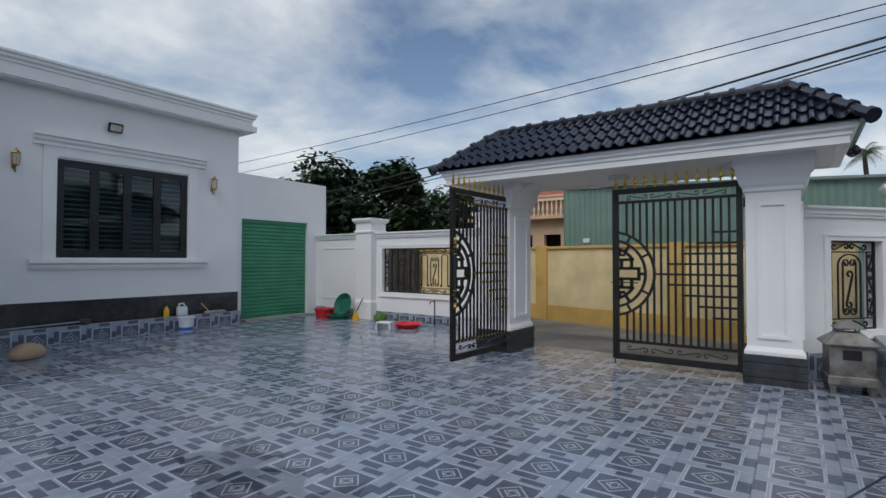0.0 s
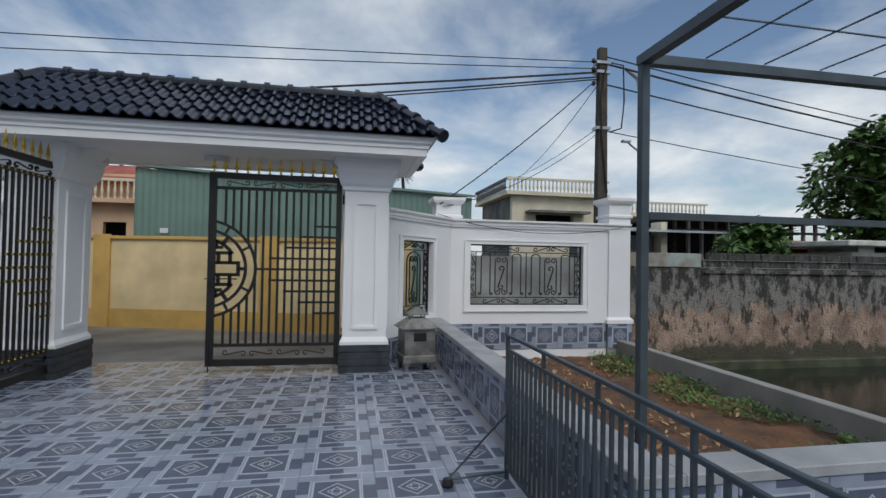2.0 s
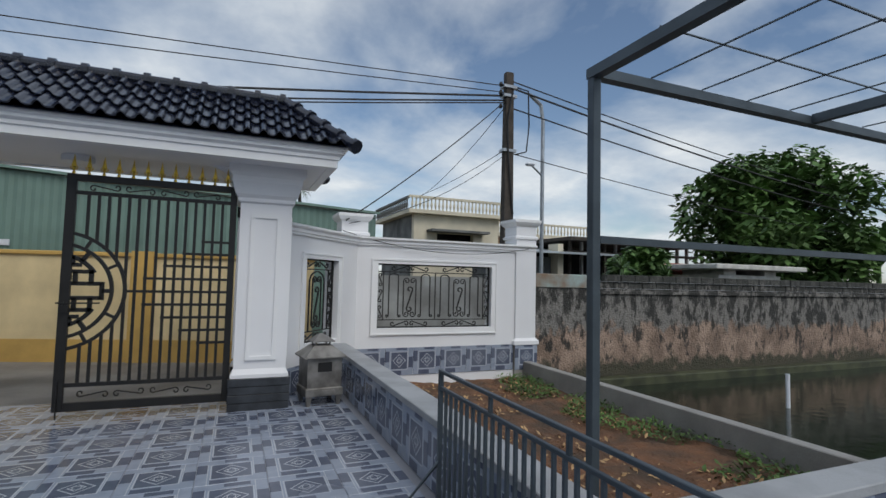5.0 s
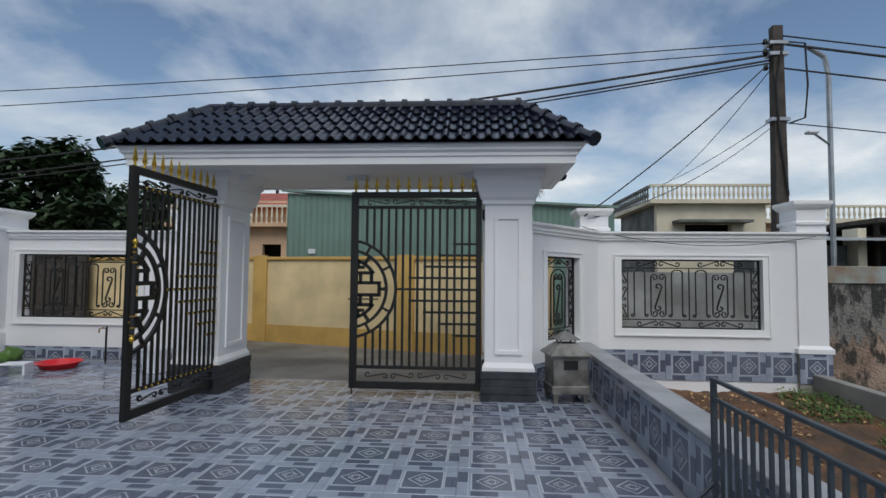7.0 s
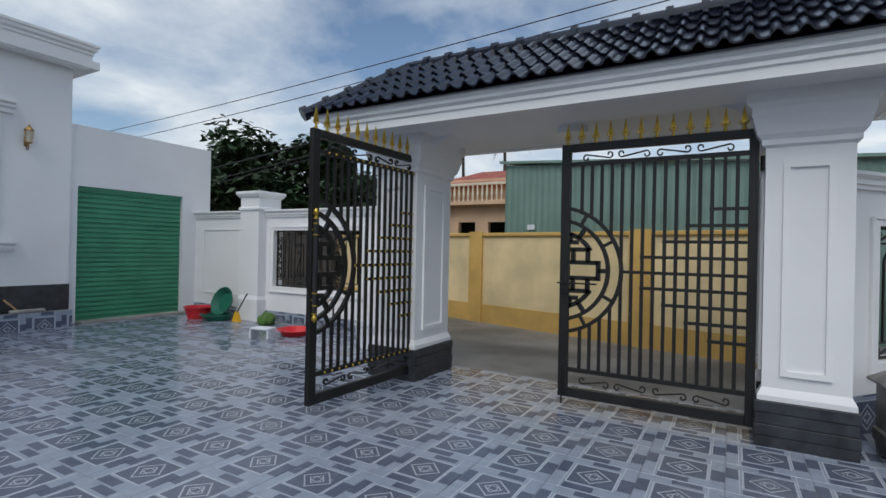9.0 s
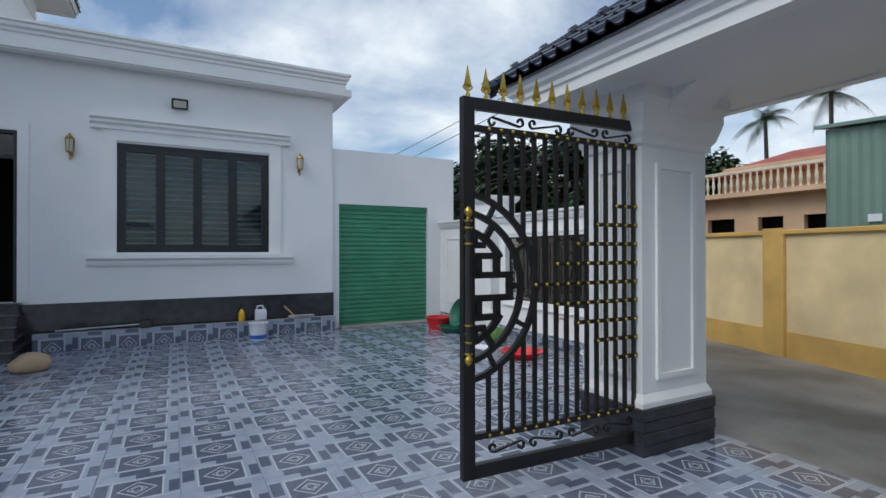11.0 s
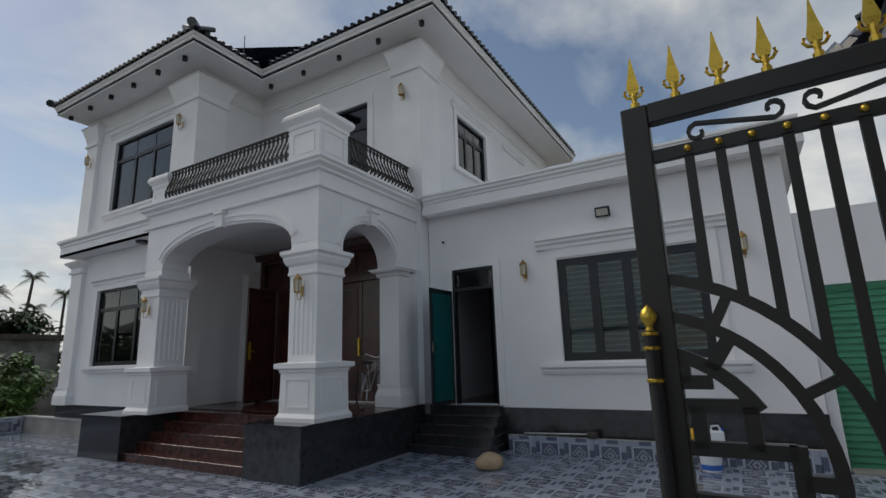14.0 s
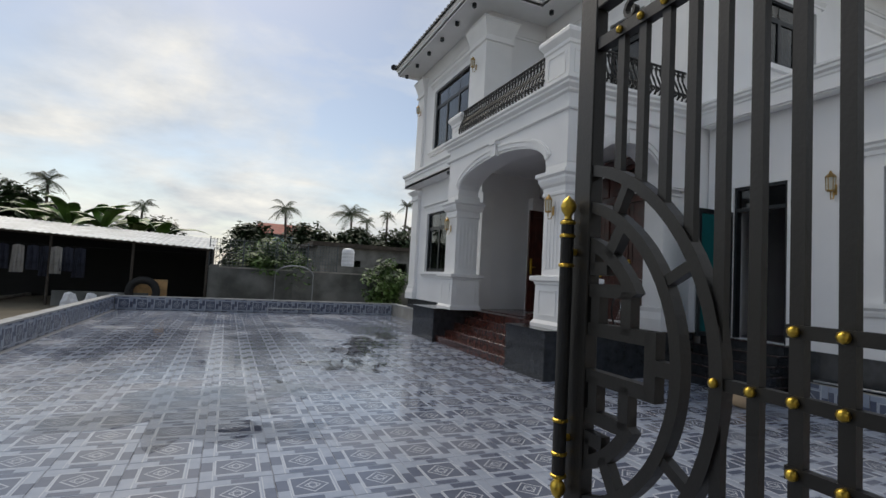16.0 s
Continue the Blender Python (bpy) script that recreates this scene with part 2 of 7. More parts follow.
def tile_material():
    """Printed yard tile, 0.5 m: a slate square with a white diamond, set in pale and mid-blue bricks."""
    m = bpy.data.materials.new("printed_floor_tile")
    m.use_nodes = True
    n, l = m.node_tree.nodes, m.node_tree.links
    p = n["Principled BSDF"]

    def mm(op, a, b=0.0):
        q = n.new("ShaderNodeMath")
        q.operation = op
        for i, v in enumerate((a, b)):
            if isinstance(v, (int, float)):
                q.inputs[i].default_value = v
            else:
                l.new(v, q.inputs[i])
        return q.outputs[0]

    uv = n.new("ShaderNodeUVMap")
    uv.uv_map = "UVMap"
    se = n.new("ShaderNodeSeparateXYZ")
    l.new(uv.outputs[0], se.inputs[0])
    u, v = se.outputs[0], se.outputs[1]

    def rect(x0, y0, x1, y1):
        return mm("MULTIPLY", mm("LESS_THAN", mm("ABSOLUTE", mm("SUBTRACT", u, (x0 + x1) / 2)), (x1 - x0) / 2),
                  mm("LESS_THAN", mm("ABSOLUTE", mm("SUBTRACT", v, (y0 + y1) / 2)), (y1 - y0) / 2))

    def anyof(*k):
        o = k[0]
        for i in k[1:]:
            o = mm("MAXIMUM", o, i)
        return o

    du, dv = mm("ABSOLUTE", mm("SUBTRACT", u, 0.5)), mm("ABSOLUTE", mm("SUBTRACT", v, 0.5))
    dd, cheb = mm("ADD", du, dv), mm("MAXIMUM", du, dv)

    def ring(src, a, b):
        return mm("MULTIPLY", mm("GREATER_THAN", src, a), mm("LESS_THAN", src, b))

    dark = anyof(rect(0.22, 0.22, 0.78, 0.78))
    mid = anyof(rect(0.00, 0.46, 0.155, 0.82), rect(0.83, 0.26, 1.0, 0.62), rect(0.20, 0.02, 0.58, 0.165), rect(0.40, 0.86, 0.76, 0.985))
    lines = anyof(ring(dd, 0.205, 0.235), ring(dd, 0.10, 0.125), ring(cheb, 0.045, 0.06), rect(0.195, 0.195, 0.215, 0.80), rect(0.785, 0.20, 0.805, 0.805), rect(0.195, 0.785, 0.80, 0.805), rect(0.195, 0.195, 0.80, 0.215), rect(0.155, 0.0, 0.17, 0.82), rect(0.815, 0.26, 0.83, 1.0))
    co = n.new("ShaderNodeTexCoord")
    geo = n.new("ShaderNodeNewGeometry")
    a, b, c = n.new("ShaderNodeTexNoise"), n.new("ShaderNodeTexNoise"), n.new("ShaderNodeTexNoise")
    for t, sc in ((a, 9.0), (b, 60.0), (c, 0.55)):
        t.inputs["Scale"].default_value, t.inputs["Detail"].default_value = sc, 5
        l.new(geo.outputs["Position"], t.inputs["Vector"])

    def mixc(f, x, y):
        q = n.new("ShaderNodeMix")
        q.data_type = "RGBA"
        l.new(f, q.inputs["Factor"])
        for k, w in (("A", x), ("B", y)):
            if isinstance(w, tuple):
                q.inputs[k].default_value = (*w, 1)
            else:
                l.new(w, q.inputs[k])
        return q.outputs["Result"]

    base = mixc(a.outputs[0], (0.205, 0.24, 0.31), (0.36, 0.405, 0.49))
    midc = mixc(a.outputs[0], (0.062, 0.076, 0.12), (0.12, 0.138, 0.195))
    darkc = mixc(a.outputs[0], (0.072, 0.085, 0.128), (0.125, 0.145, 0.20))
    col = mixc(mid, base, midc)
    col = mixc(dark, col, darkc)
    col = mixc(mm("MULTIPLY", lines, 0.75), col, (0.50, 0.53, 0.58))
    # trodden dust, in drifts a metre or two across
    dirt = n.new("ShaderNodeMapRange")
    dirt.inputs[1].default_value, dirt.inputs[2].default_value, dirt.inputs[4].default_value = 0.5, 0.8, 0.25
    l.new(c.outputs[0], dirt.inputs[0])
    col = mixc(dirt.outputs[0], col, (0.30, 0.31, 0.34))
    l.new(col, p.inputs["Base Color"])
    rr = n.new("ShaderNodeMapRange")
    rr.inputs[1].default_value, rr.inputs[2].default_value, rr.inputs[3].default_value, rr.inputs[4].default_value = 0.38, 0.66, 0.07, 0.36
    l.new(c.outputs[0], rr.inputs[0])
    l.new(rr.outputs[0], p.inputs["Roughness"])
    bu = n.new("ShaderNodeBump")
    bu.inputs["Strength"].default_value, bu.inputs["Distance"].default_value = 0.04, 0.004
    l.new(b.outputs[0], bu.inputs["Height"])
    l.new(bu.outputs[0], p.inputs["Normal"])
    return m


TILE = tile_material()


def stained_wall_material():
    """Old plaster: flaking grey and brick-pink coats, black mould in runs and blotches, green slime at the water."""
    m = mat("mouldy_plaster", (0.40, 0.29, 0.22), 0.92, scale=2.2, fine=26, bump=0.9, dist=0.04, second=(0.20, 0.14, 0.105))
    n, l = m.node_tree.nodes, m.node_tree.links
    p = n["Principled BSDF"]
    col = p.inputs["Base Color"].links[0].from_socket
    geo = n.new("ShaderNodeNewGeometry")
    se = n.new("ShaderNodeSeparateXYZ")
    l.new(geo.outputs["Position"], se.inputs[0])

    def mm(op, a, b):
        q = n.new("ShaderNodeMath")
        q.operation = op
        for i, v in enumerate((a, b)):
            if isinstance(v, (int, float)):
                q.inputs[i].default_value = v
            else:
                l.new(v, q.inputs[i])
        return q.outputs[0]

    def blot(scale, stretch, detail, rough):
        mp = n.new("ShaderNodeMapping")
        mp.inputs["Scale"].default_value = (1.0, 1.0, stretch)
        l.new(geo.outputs["Position"], mp.inputs[0])
        t = n.new("ShaderNodeTexNoise")
        t.inputs["Scale"].default_value, t.inputs["Detail"].default_value, t.inputs["Roughness"].default_value = scale, detail, rough
        l.new(mp.outputs[0], t.inputs["Vector"])
        return t.outputs[0]

    def step(v, lo, hi, top=1.0):
        r = n.new("ShaderNodeMapRange")
        r.inputs[1].default_value, r.inputs[2].default_value, r.inputs[4].default_value = lo, hi, top
        l.new(v, r.inputs[0])
        return r.outputs[0]

    def over(f, c):
        mx = n.new("ShaderNodeMix")
        mx.data_type = "RGBA"
        l.new(f, mx.inputs["Factor"])
        l.new(col, mx.inputs["A"])
        mx.inputs["B"].default_value = (*c, 1)
        return mx.outputs["Result"]

    z = se.outputs[2]
    edge = mm("ADD", z, mm("MULTIPLY", mm("SUBTRACT", blot(2.6, 0.7, 7, 0.6), 0.5), 1.1))
    col = over(step(edge, 0.52, 0.62, 0.92), (0.21, 0.205, 0.19))
    col = over(step(mm("ADD", blot(4.5, 0.45, 9, 0.7), mm("MULTIPLY", z, 0.075)), 0.54, 0.62, 0.93), (0.026, 0.026, 0.024))
    col = over(step(blot(13.0, 0.6, 6, 0.7), 0.56, 0.64, 0.75), (0.05, 0.047, 0.043))
    col = over(step(edge, 1.38, 1.50, 0.75), (0.05, 0.052, 0.046))
    col = over(step(mm("MULTIPLY", edge, -1.0), 0.12, 0.26, 0.9), (0.045, 0.048, 0.030))
    l.new(col, p.inputs["Base Color"])
    return m


MOULD = stained_wall_material()


def water_material():
    m = mat("pond_water", (0.014, 0.020, 0.012), 0.10, var=0.2, scale=0.6, fine=5, bump=0.16, dist=0.03)
    return m


WATER = water_material()


# ---- builders ----
def mesh_from(name, bm, material):
    me = bpy.data.meshes.new(name)
    bm.normal_update()
    bm.to_mesh(me)
    bm.free()
    me.materials.append(material)
    return me


def part(name, bm, material, parent=None, label="", smooth=False):
    me = bm if isinstance(bm, bpy.types.Mesh) else mesh_from(name, bm, material)
    if smooth:
        me.polygons.foreach_set("use_smooth", [True] * len(me.polygons))
    ob = new(name, me)
    if parent:
        ob.parent = parent
    if label:
        ob["label"] = label
    return ob


def thing(name, label, category, x=0.0, y=0.0, z=0.0, rz=0.0, group="", kind=""):
    ob = new(name)
    ob.empty_display_size = 0.1
    ob.matrix_basis = pose(x, y, z, 0, 0, rz)
    return tagged(ob, label, category, group, kind)


def box(bm, x0, y0, z0, x1, y1, z1, bevel=0.0):
    g = bmesh.ops.create_cube(bm, size=1.0, matrix=Matrix.Translation(((x0 + x1) / 2, (y0 + y1) / 2, (z0 + z1) / 2)) @ Matrix.Diagonal((abs(x1 - x0), abs(y1 - y0), abs(z1 - z0), 1)))
    if bevel:
        es = list({e for v in g["verts"] for e in v.link_edges})
        bmesh.ops.bevel(bm, geom=es, offset=bevel, segments=1, affect="EDGES")
    return bm


def boxes(*bs, bevel=0.0):
    bm = bmesh.new()
    for b in bs:
        box(bm, *b, bevel=bevel)
    return bm


def wall_x(x0, x1, y0, y1, z0, z1, holes=()):
    """A wall that runs along y, with openings (y0, y1, z0, z1)."""
    bm = bmesh.new()
    ys = sorted({y0, y1, *(h[0] for h in holes), *(h[1] for h in holes)})
    zs = sorted({z0, z1, *(h[2] for h in holes), *(h[3] for h in holes)})
    ys, zs = [v for v in ys if y0 <= v <= y1], [v for v in zs if z0 <= v <= z1]
    made = {}

    def at(i, j, x):
        if (i, j, x) not in made:
            made[i, j, x] = bm.verts.new((x, ys[i], zs[j]))
        return made[i, j, x]

    def solid(i, j):
        if not (0 <= i < len(ys) - 1 and 0 <= j < len(zs) - 1):
            return False
        cy, cz = (ys[i] + ys[i + 1]) / 2, (zs[j] + zs[j + 1]) / 2
        return not any(h[0] < cy < h[1] and h[2] < cz < h[3] for h in holes)

    for i in range(len(ys) - 1):
        for j in range(len(zs) - 1):
            if not solid(i, j):
                continue
            for x in (x0, x1):
                bm.faces.new((at(i, j, x), at(i + 1, j, x), at(i + 1, j + 1, x), at(i, j + 1, x)))
            for di, dj, p, q in ((-1, 0, (i, j), (i, j + 1)), (1, 0, (i + 1, j), (i + 1, j + 1)), (0, -1, (i, j), (i + 1, j)), (0, 1, (i, j + 1), (i + 1, j + 1))):
                if not solid(i + di, j + dj):
                    bm.faces.new((at(*p, x0), at(*q, x0), at(*q, x1), at(*p, x1)))
    bmesh.ops.recalc_face_normals(bm, faces=bm.faces)
    return bm


def wall_y(y0, y1, x0, x1, z0, z1, holes=()):
    bm = wall_x(y0, y1, x0, x1, z0, z1, holes)
    for v in bm.verts:
        v.co.x, v.co.y = v.co.y, v.co.x
    bmesh.ops.reverse_faces(bm, faces=bm.faces)
    return bm


def sweep(path, profile, closed=False):
    """A moulding: profile points (out to the right of the path, up) carried along a level path with mitred corners."""
    bm = bmesh.new()
    P = [Vector(p) for p in path]
    n = len(P)
    rows = []
    for i in range(n):
        d1 = (P[i] - P[i - 1]).normalized() if i or closed else None
        d2 = (P[(i + 1) % n] - P[i]).normalized() if i < n - 1 or closed else None
        d1, d2 = d1 or d2, d2 or d1
        n1, n2 = Vector((d1.y, -d1.x)), Vector((d2.y, -d2.x))
        m = (n1 + n2)
        m = m / max(0.2, m.dot(n1))
        z = P[i].z if len(P[i]) > 2 else 0
        rows.append([bm.verts.new((P[i].x + m.x * o, P[i].y + m.y * o, z + h)) for o, h in profile])
    k = len(profile)
    for i in range(n if closed else n - 1):
        a, b = rows[i], rows[(i + 1) % n]
        for j in range(k):
            bm.faces.new((a[j], a[(j + 1) % k], b[(j + 1) % k], b[j]))
    if not closed:
        bm.faces.new(rows[0][::-1])
        bm.faces.new(rows[-1])
    bmesh.ops.recalc_face_normals(bm, faces=bm.faces)
    return bm


def tube(bm, pts, r, sides=6, taper=None):
    P = [Vector(p) for p in pts]
    prev = None
    up = Vector((0.123, 0.234, 1)).normalized()
    for i, p in enumerate(P):
        d = (P[min(i + 1, len(P) - 1)] - P[max(i - 1, 0)]).normalized()
        s = d.cross(up)
        if s.length < 0.05:
            s = d.cross(Vector((1, 0.1, 0)))
        s.normalize()
        t = s.cross(d).normalized()
        rr = r if taper is None else r + (taper - r) * i / (len(P) - 1)
        ring = [bm.verts.new(p + (s * math.cos(a) + t * math.sin(a)) * rr) for a in (2 * math.pi * (k + 0.5) / sides for k in range(sides))]
        if prev:
            for k in range(sides):
                bm.faces.new((prev[k], prev[(k + 1) % sides], ring[(k + 1) % sides], ring[k]))
        else:
            bm.faces.new(ring[::-1])
        prev = ring
    bm.faces.new(prev)
    return bm


def lathe(bm, prof, sides=16, cx=0.0, cy=0.0):
    """prof: (radius, z) from the bottom up."""
    rings = [[bm.verts.new((cx + r * math.cos(2 * math.pi * k / sides), cy + r * math.sin(2 * math.pi * k / sides), z)) for k in range(sides)] for r, z in prof]
    for a, b in zip(rings, rings[1:]):
        for k in range(sides):
            bm.faces.new((a[k], a[(k + 1) % sides], b[(k + 1) % sides], b[k]))
    bm.faces.new(rings[0][::-1])
    bm.faces.new(rings[-1])
    return bm


def frustum(bm, levels):
    """Stacked square sections: (half x, half y, z)."""
    prev = None
    for hx, hy, z in levels:
        ring = [bm.verts.new((sx * hx, sy * hy, z)) for sx, sy in ((-1, -1), (1, -1), (1, 1), (-1, 1))]
        if prev:
            for k in range(4):
                bm.faces.new((prev[k], prev[(k + 1) % 4], ring[(k + 1) % 4], ring[k]))
        else:
            bm.faces.new(ring[::-1])
        prev = ring
    bm.faces.new(prev)
    return bm


def flat_bar(bm, pts, w, d):
    """A flat iron strip in the local x-z plane, w wide in that plane and d deep along y."""
    n = len(pts)
    rows = []
    for i, (x, z) in enumerate(pts):
        a, b = pts[max(i - 1, 0)], pts[min(i + 1, n - 1)]
        t = Vector((b[0] - a[0], b[1] - a[1])).normalized()
        nx, nz = -t.y * w / 2, t.x * w / 2
        rows.append([bm.verts.new(c) for c in ((x + nx, -d / 2, z + nz), (x - nx, -d / 2, z - nz), (x - nx, d / 2, z - nz), (x + nx, d / 2, z + nz))])
    for a, b in zip(rows, rows[1:]):
        for k in range(4):
            bm.faces.new((a[k], a[(k + 1) % 4], b[(k + 1) % 4], b[k]))
    bm.faces.new(rows[0][::-1])
    bm.faces.new(rows[-1])
    bmesh.ops.recalc_face_normals(bm, faces=bm.faces)
    return bm


def s_scroll(x0, z0, x1, z1, r, turn=1, n=9):
    """An S of iron from curl to curl, in the x-z plane."""
    a0 = math.atan2(z1 - z0, x1 - x0)
    pts = []
    for i in range(n):
        f = i / (n - 1)
        ang = a0 + turn * (math.pi / 2) + turn * (1 - f) * math.pi * 1.6
        q = r * (0.35 + 0.65 * f)
        pts.append((x0 + q * math.cos(ang), z0 + q * math.sin(ang)))
    back = []
    for i in range(n):
        f = i / (n - 1)
        ang = a0 + math.pi + turn * (math.pi / 2) + turn * (1 - f) * math.pi * 1.6
        q = r * (0.35 + 0.65 * f)
        back.append((x1 + q * math.cos(ang), z1 + q * math.sin(ang)))
    return pts + back[::-1]


# ---- ground and yard ----
ground = part("ground", boxes((-400, -400, -1.2, 1.40, 400, -0.06), (1.40, -400, -1.2, 5.0, 3.3, -0.06), (1.40, 10.02, -1.2, 5.0, 400, -0.06), (1.40, 3.3, -1.2, 5.0, 10.02, -0.5), (5.0, 10.2, -1.2, 400, 400, -0.06), (5.0, -400, -1.2, 400, -30, -0.06), (45, -30, -1.2, 400, 10.2, -0.06)), EARTH)
tagged(ground, "bare brown earth round the yard", "ground", kind="structure")
road = part("road", boxes((-60, 8.75, -0.3, 1.2, 15.5, -0.025), (1.2, 10.30, -0.3, 60, 15.5, -0.025)), ROADMAT)
tagged(road, "grey worn concrete lane outside the gate", "road", kind="structure")
floor = part("floor", boxes((-10.9, -11.3, -0.3, 0.9, 8.75, -0.004), (-10.9, 8.75, -0.3, -4.6, 10.1, -0.004), (0.9, 0.2, -0.3, 1.25, 9.2, -0.004), (1.25, 0.2, -0.3, 4.7, 3.4, -0.004)), GROUT)
tagged(floor, "yard floor of printed blue-grey ceramic tiles", "floor", kind="structure")

# ---- gate ----
GATE_Y = 7.9
PIL = {"L": (-4.02, -3.45), "R": (-0.13, 0.44)}
PY0, PY1 = 7.78, 8.55


def panel_frame(bm, axis, c, a0, a1, z0, z1, out, w=0.045):
    """A thin raised frame on a face: axis x or y is the face's normal, c its place."""
    for b in ((a0, z0, a1, z0 + w), (a0, z1 - w, a1, z1), (a0, z0 + w, a0 + w, z1 - w), (a1 - w, z0 + w, a1, z1 - w)):
        if axis == "y":
            box(bm, b[0], min(c, c + out), b[1], b[2], max(c, c + out), b[3])
        else:
            box(bm, min(c, c + out), b[0], b[1], max(c, c + out), b[2], b[3])
    return bm


gate = thing("gate_house", "white plastered gateway with a dark glazed tile roof", "gateway", -1.79, 8.17, 0)
gate_off = Vector((-1.79, 8.17, 0))


def under(ob, off):
    ob.location = ob.location - off
    return ob


for x0, x1 in PIL.values():
    cx, cy, hx, hy = (x0 + x1) / 2, (PY0 + PY1) / 2, (x1 - x0) / 2, (PY1 - PY0) / 2
    bm = frustum(bmesh.new(), [(hx + 0.03, hy + 0.03, 0.36), (hx + 0.03, hy + 0.03, 0.40), (hx, hy, 0.46), (hx, hy, 2.36), (hx + 0.03, hy + 0.03, 2.38), (hx + 0.03, hy + 0.03, 2.42), (hx + 0.06, hy + 0.06, 2.46), (hx + 0.10, hy + 0.10, 2.60), (hx + 0.10, hy + 0.10, 2.66), (hx + 0.14, hy + 0.12, 2.70), (hx + 0.14, hy + 0.12, 2.80)])
    bmesh.ops.translate(bm, verts=bm.verts, vec=(cx, cy, 0))
    under(part("pillar", bm, WHITE, gate), gate_off)
    for sgn in (-1, 1):
        bm = bmesh.new()
        panel_frame(bm, "y", cy + sgn * hy, cx - hx + 0.12, cx + hx - 0.12, 0.56, 2.24, sgn * 0.022)
        under(part("panel_moulding", bm, WHITE2, gate), gate_off)
        bm = bmesh.new()
        panel_frame(bm, "x", cx + sgn * hx, cy - hy + 0.15, cy + hy - 0.15, 0.56, 2.24, sgn * 0.022)
        under(part("panel_moulding", bm, WHITE2, gate), gate_off)
    for k in range(4):
        bm = bmesh.new()
        o = 0.045 + 0.006 * (k % 2)
        box(bm, cx - hx - o, cy - hy - o, k * 0.09, cx + hx + o, cy + hy + o, k * 0.09 + 0.086, bevel=0.004)
        under(part("slate_course", bm, SLATE, gate, "black split slate course"), gate_off)
RX0, RX1, RY0, RY1, RZ, RTOP = -4.52, 0.99, 7.18, 9.16, 2.99, 3.70
bm = boxes((-4.34, 7.36, 2.79, 0.81, 8.98, 2.93))
under(part("soffit", bm, WHITE, gate), gate_off)
path = [(-4.40, 7.30), (0.87, 7.30), (0.87, 9.04), (-4.40, 9.04)]
bm = sweep(path, [(-0.1, 2.775), (0.0, 2.775), (0.0, 2.855), (0.02, 2.865), (0.02, 2.90), (0.055, 2.925), (0.055, 2.955), (0.08, 2.97), (0.08, 3.0), (-0.1, 3.0)], True)
under(part("eave_moulding", bm, WHITE2, gate), gate_off)
# curved brackets where the beam meets the pillars
for cx, s in ((-3.45, 1), (-0.13, -1)):
    bm = bmesh.new()
    prof = [(cx - s * 0.02, 2.80), (cx + s * 0.46, 2.80)] + [(cx + s * (0.45 - 0.40 * math.sin(a)), 2.80 - 0.34 * (1 - math.cos(a))) for a in (math.pi / 2 * k / 8 for k in range(9))] + [(cx - s * 0.02, 2.46)]
    ra = [bm.verts.new((px, 7.95, pz)) for px, pz in prof]
    rb = [bm.verts.new((px, 8.40, pz)) for px, pz in prof]
    for k in range(len(prof)):
        j = (k + 1) % len(prof)
        bm.faces.new((ra[k], ra[j], rb[j], rb[k]))
    bm.faces.new(ra[::-1])
    bm.faces.new(rb)
    bmesh.ops.recalc_face_normals(bm, faces=bm.faces)
    under(part("bracket", bm, WHITE, gate), gate_off)
# hip roof core under the tiles
HIPL, HIPR, CY = -3.86, 0.33, (RY0 + RY1) / 2
bm = bmesh.new()
lo = [bm.verts.new(c) for c in ((RX0, RY0, RZ), (RX1, RY0, RZ), (RX1, RY1, RZ), (RX0, RY1, RZ))]
ra, rb = bm.verts.new((HIPL, CY, RTOP)), bm.verts.new((HIPR, CY, RTOP))
for f in ((lo[0], lo[1], rb, ra), (lo[2], lo[3], ra, rb), (lo[1], lo[2], rb), (lo[3], lo[0], ra), tuple(lo[::-1])):
    bm.faces.new(f)
under(part("roof_deck", bm, ROOFTILE, gate), gate_off)


def wave_tile(w, h, n=8, rise=0.045, thick=0.016):
    """One S-tile: x across, y up the slope from the nose, z out."""
    bm = bmesh.new()
    rows = []
    for j, (yy, lift) in enumerate(((0.0, 0.035), (h * 1.08, 0.006))):
        top = [bm.verts.new((w * (i / n - 0.5) * 1.04, yy, lift + rise * max(0.0, math.sin(2 * math.pi * i / n * 0.98)) + rise * 0.25 * min(0.0, math.sin(2 * math.pi * i / n)))) for i in range(n + 1)]
        rows.append(top)
    for i in range(n):
        bm.faces.new((rows[0][i], rows[0][i + 1], rows[1][i + 1], rows[1][i]))
    low = [bm.verts.new(v.co - Vector((0, 0, thick))) for v in rows[0]]
    for i in range(n):
        bm.faces.new((low[i], low[i + 1], rows[0][i + 1], rows[0][i]))
    return bm


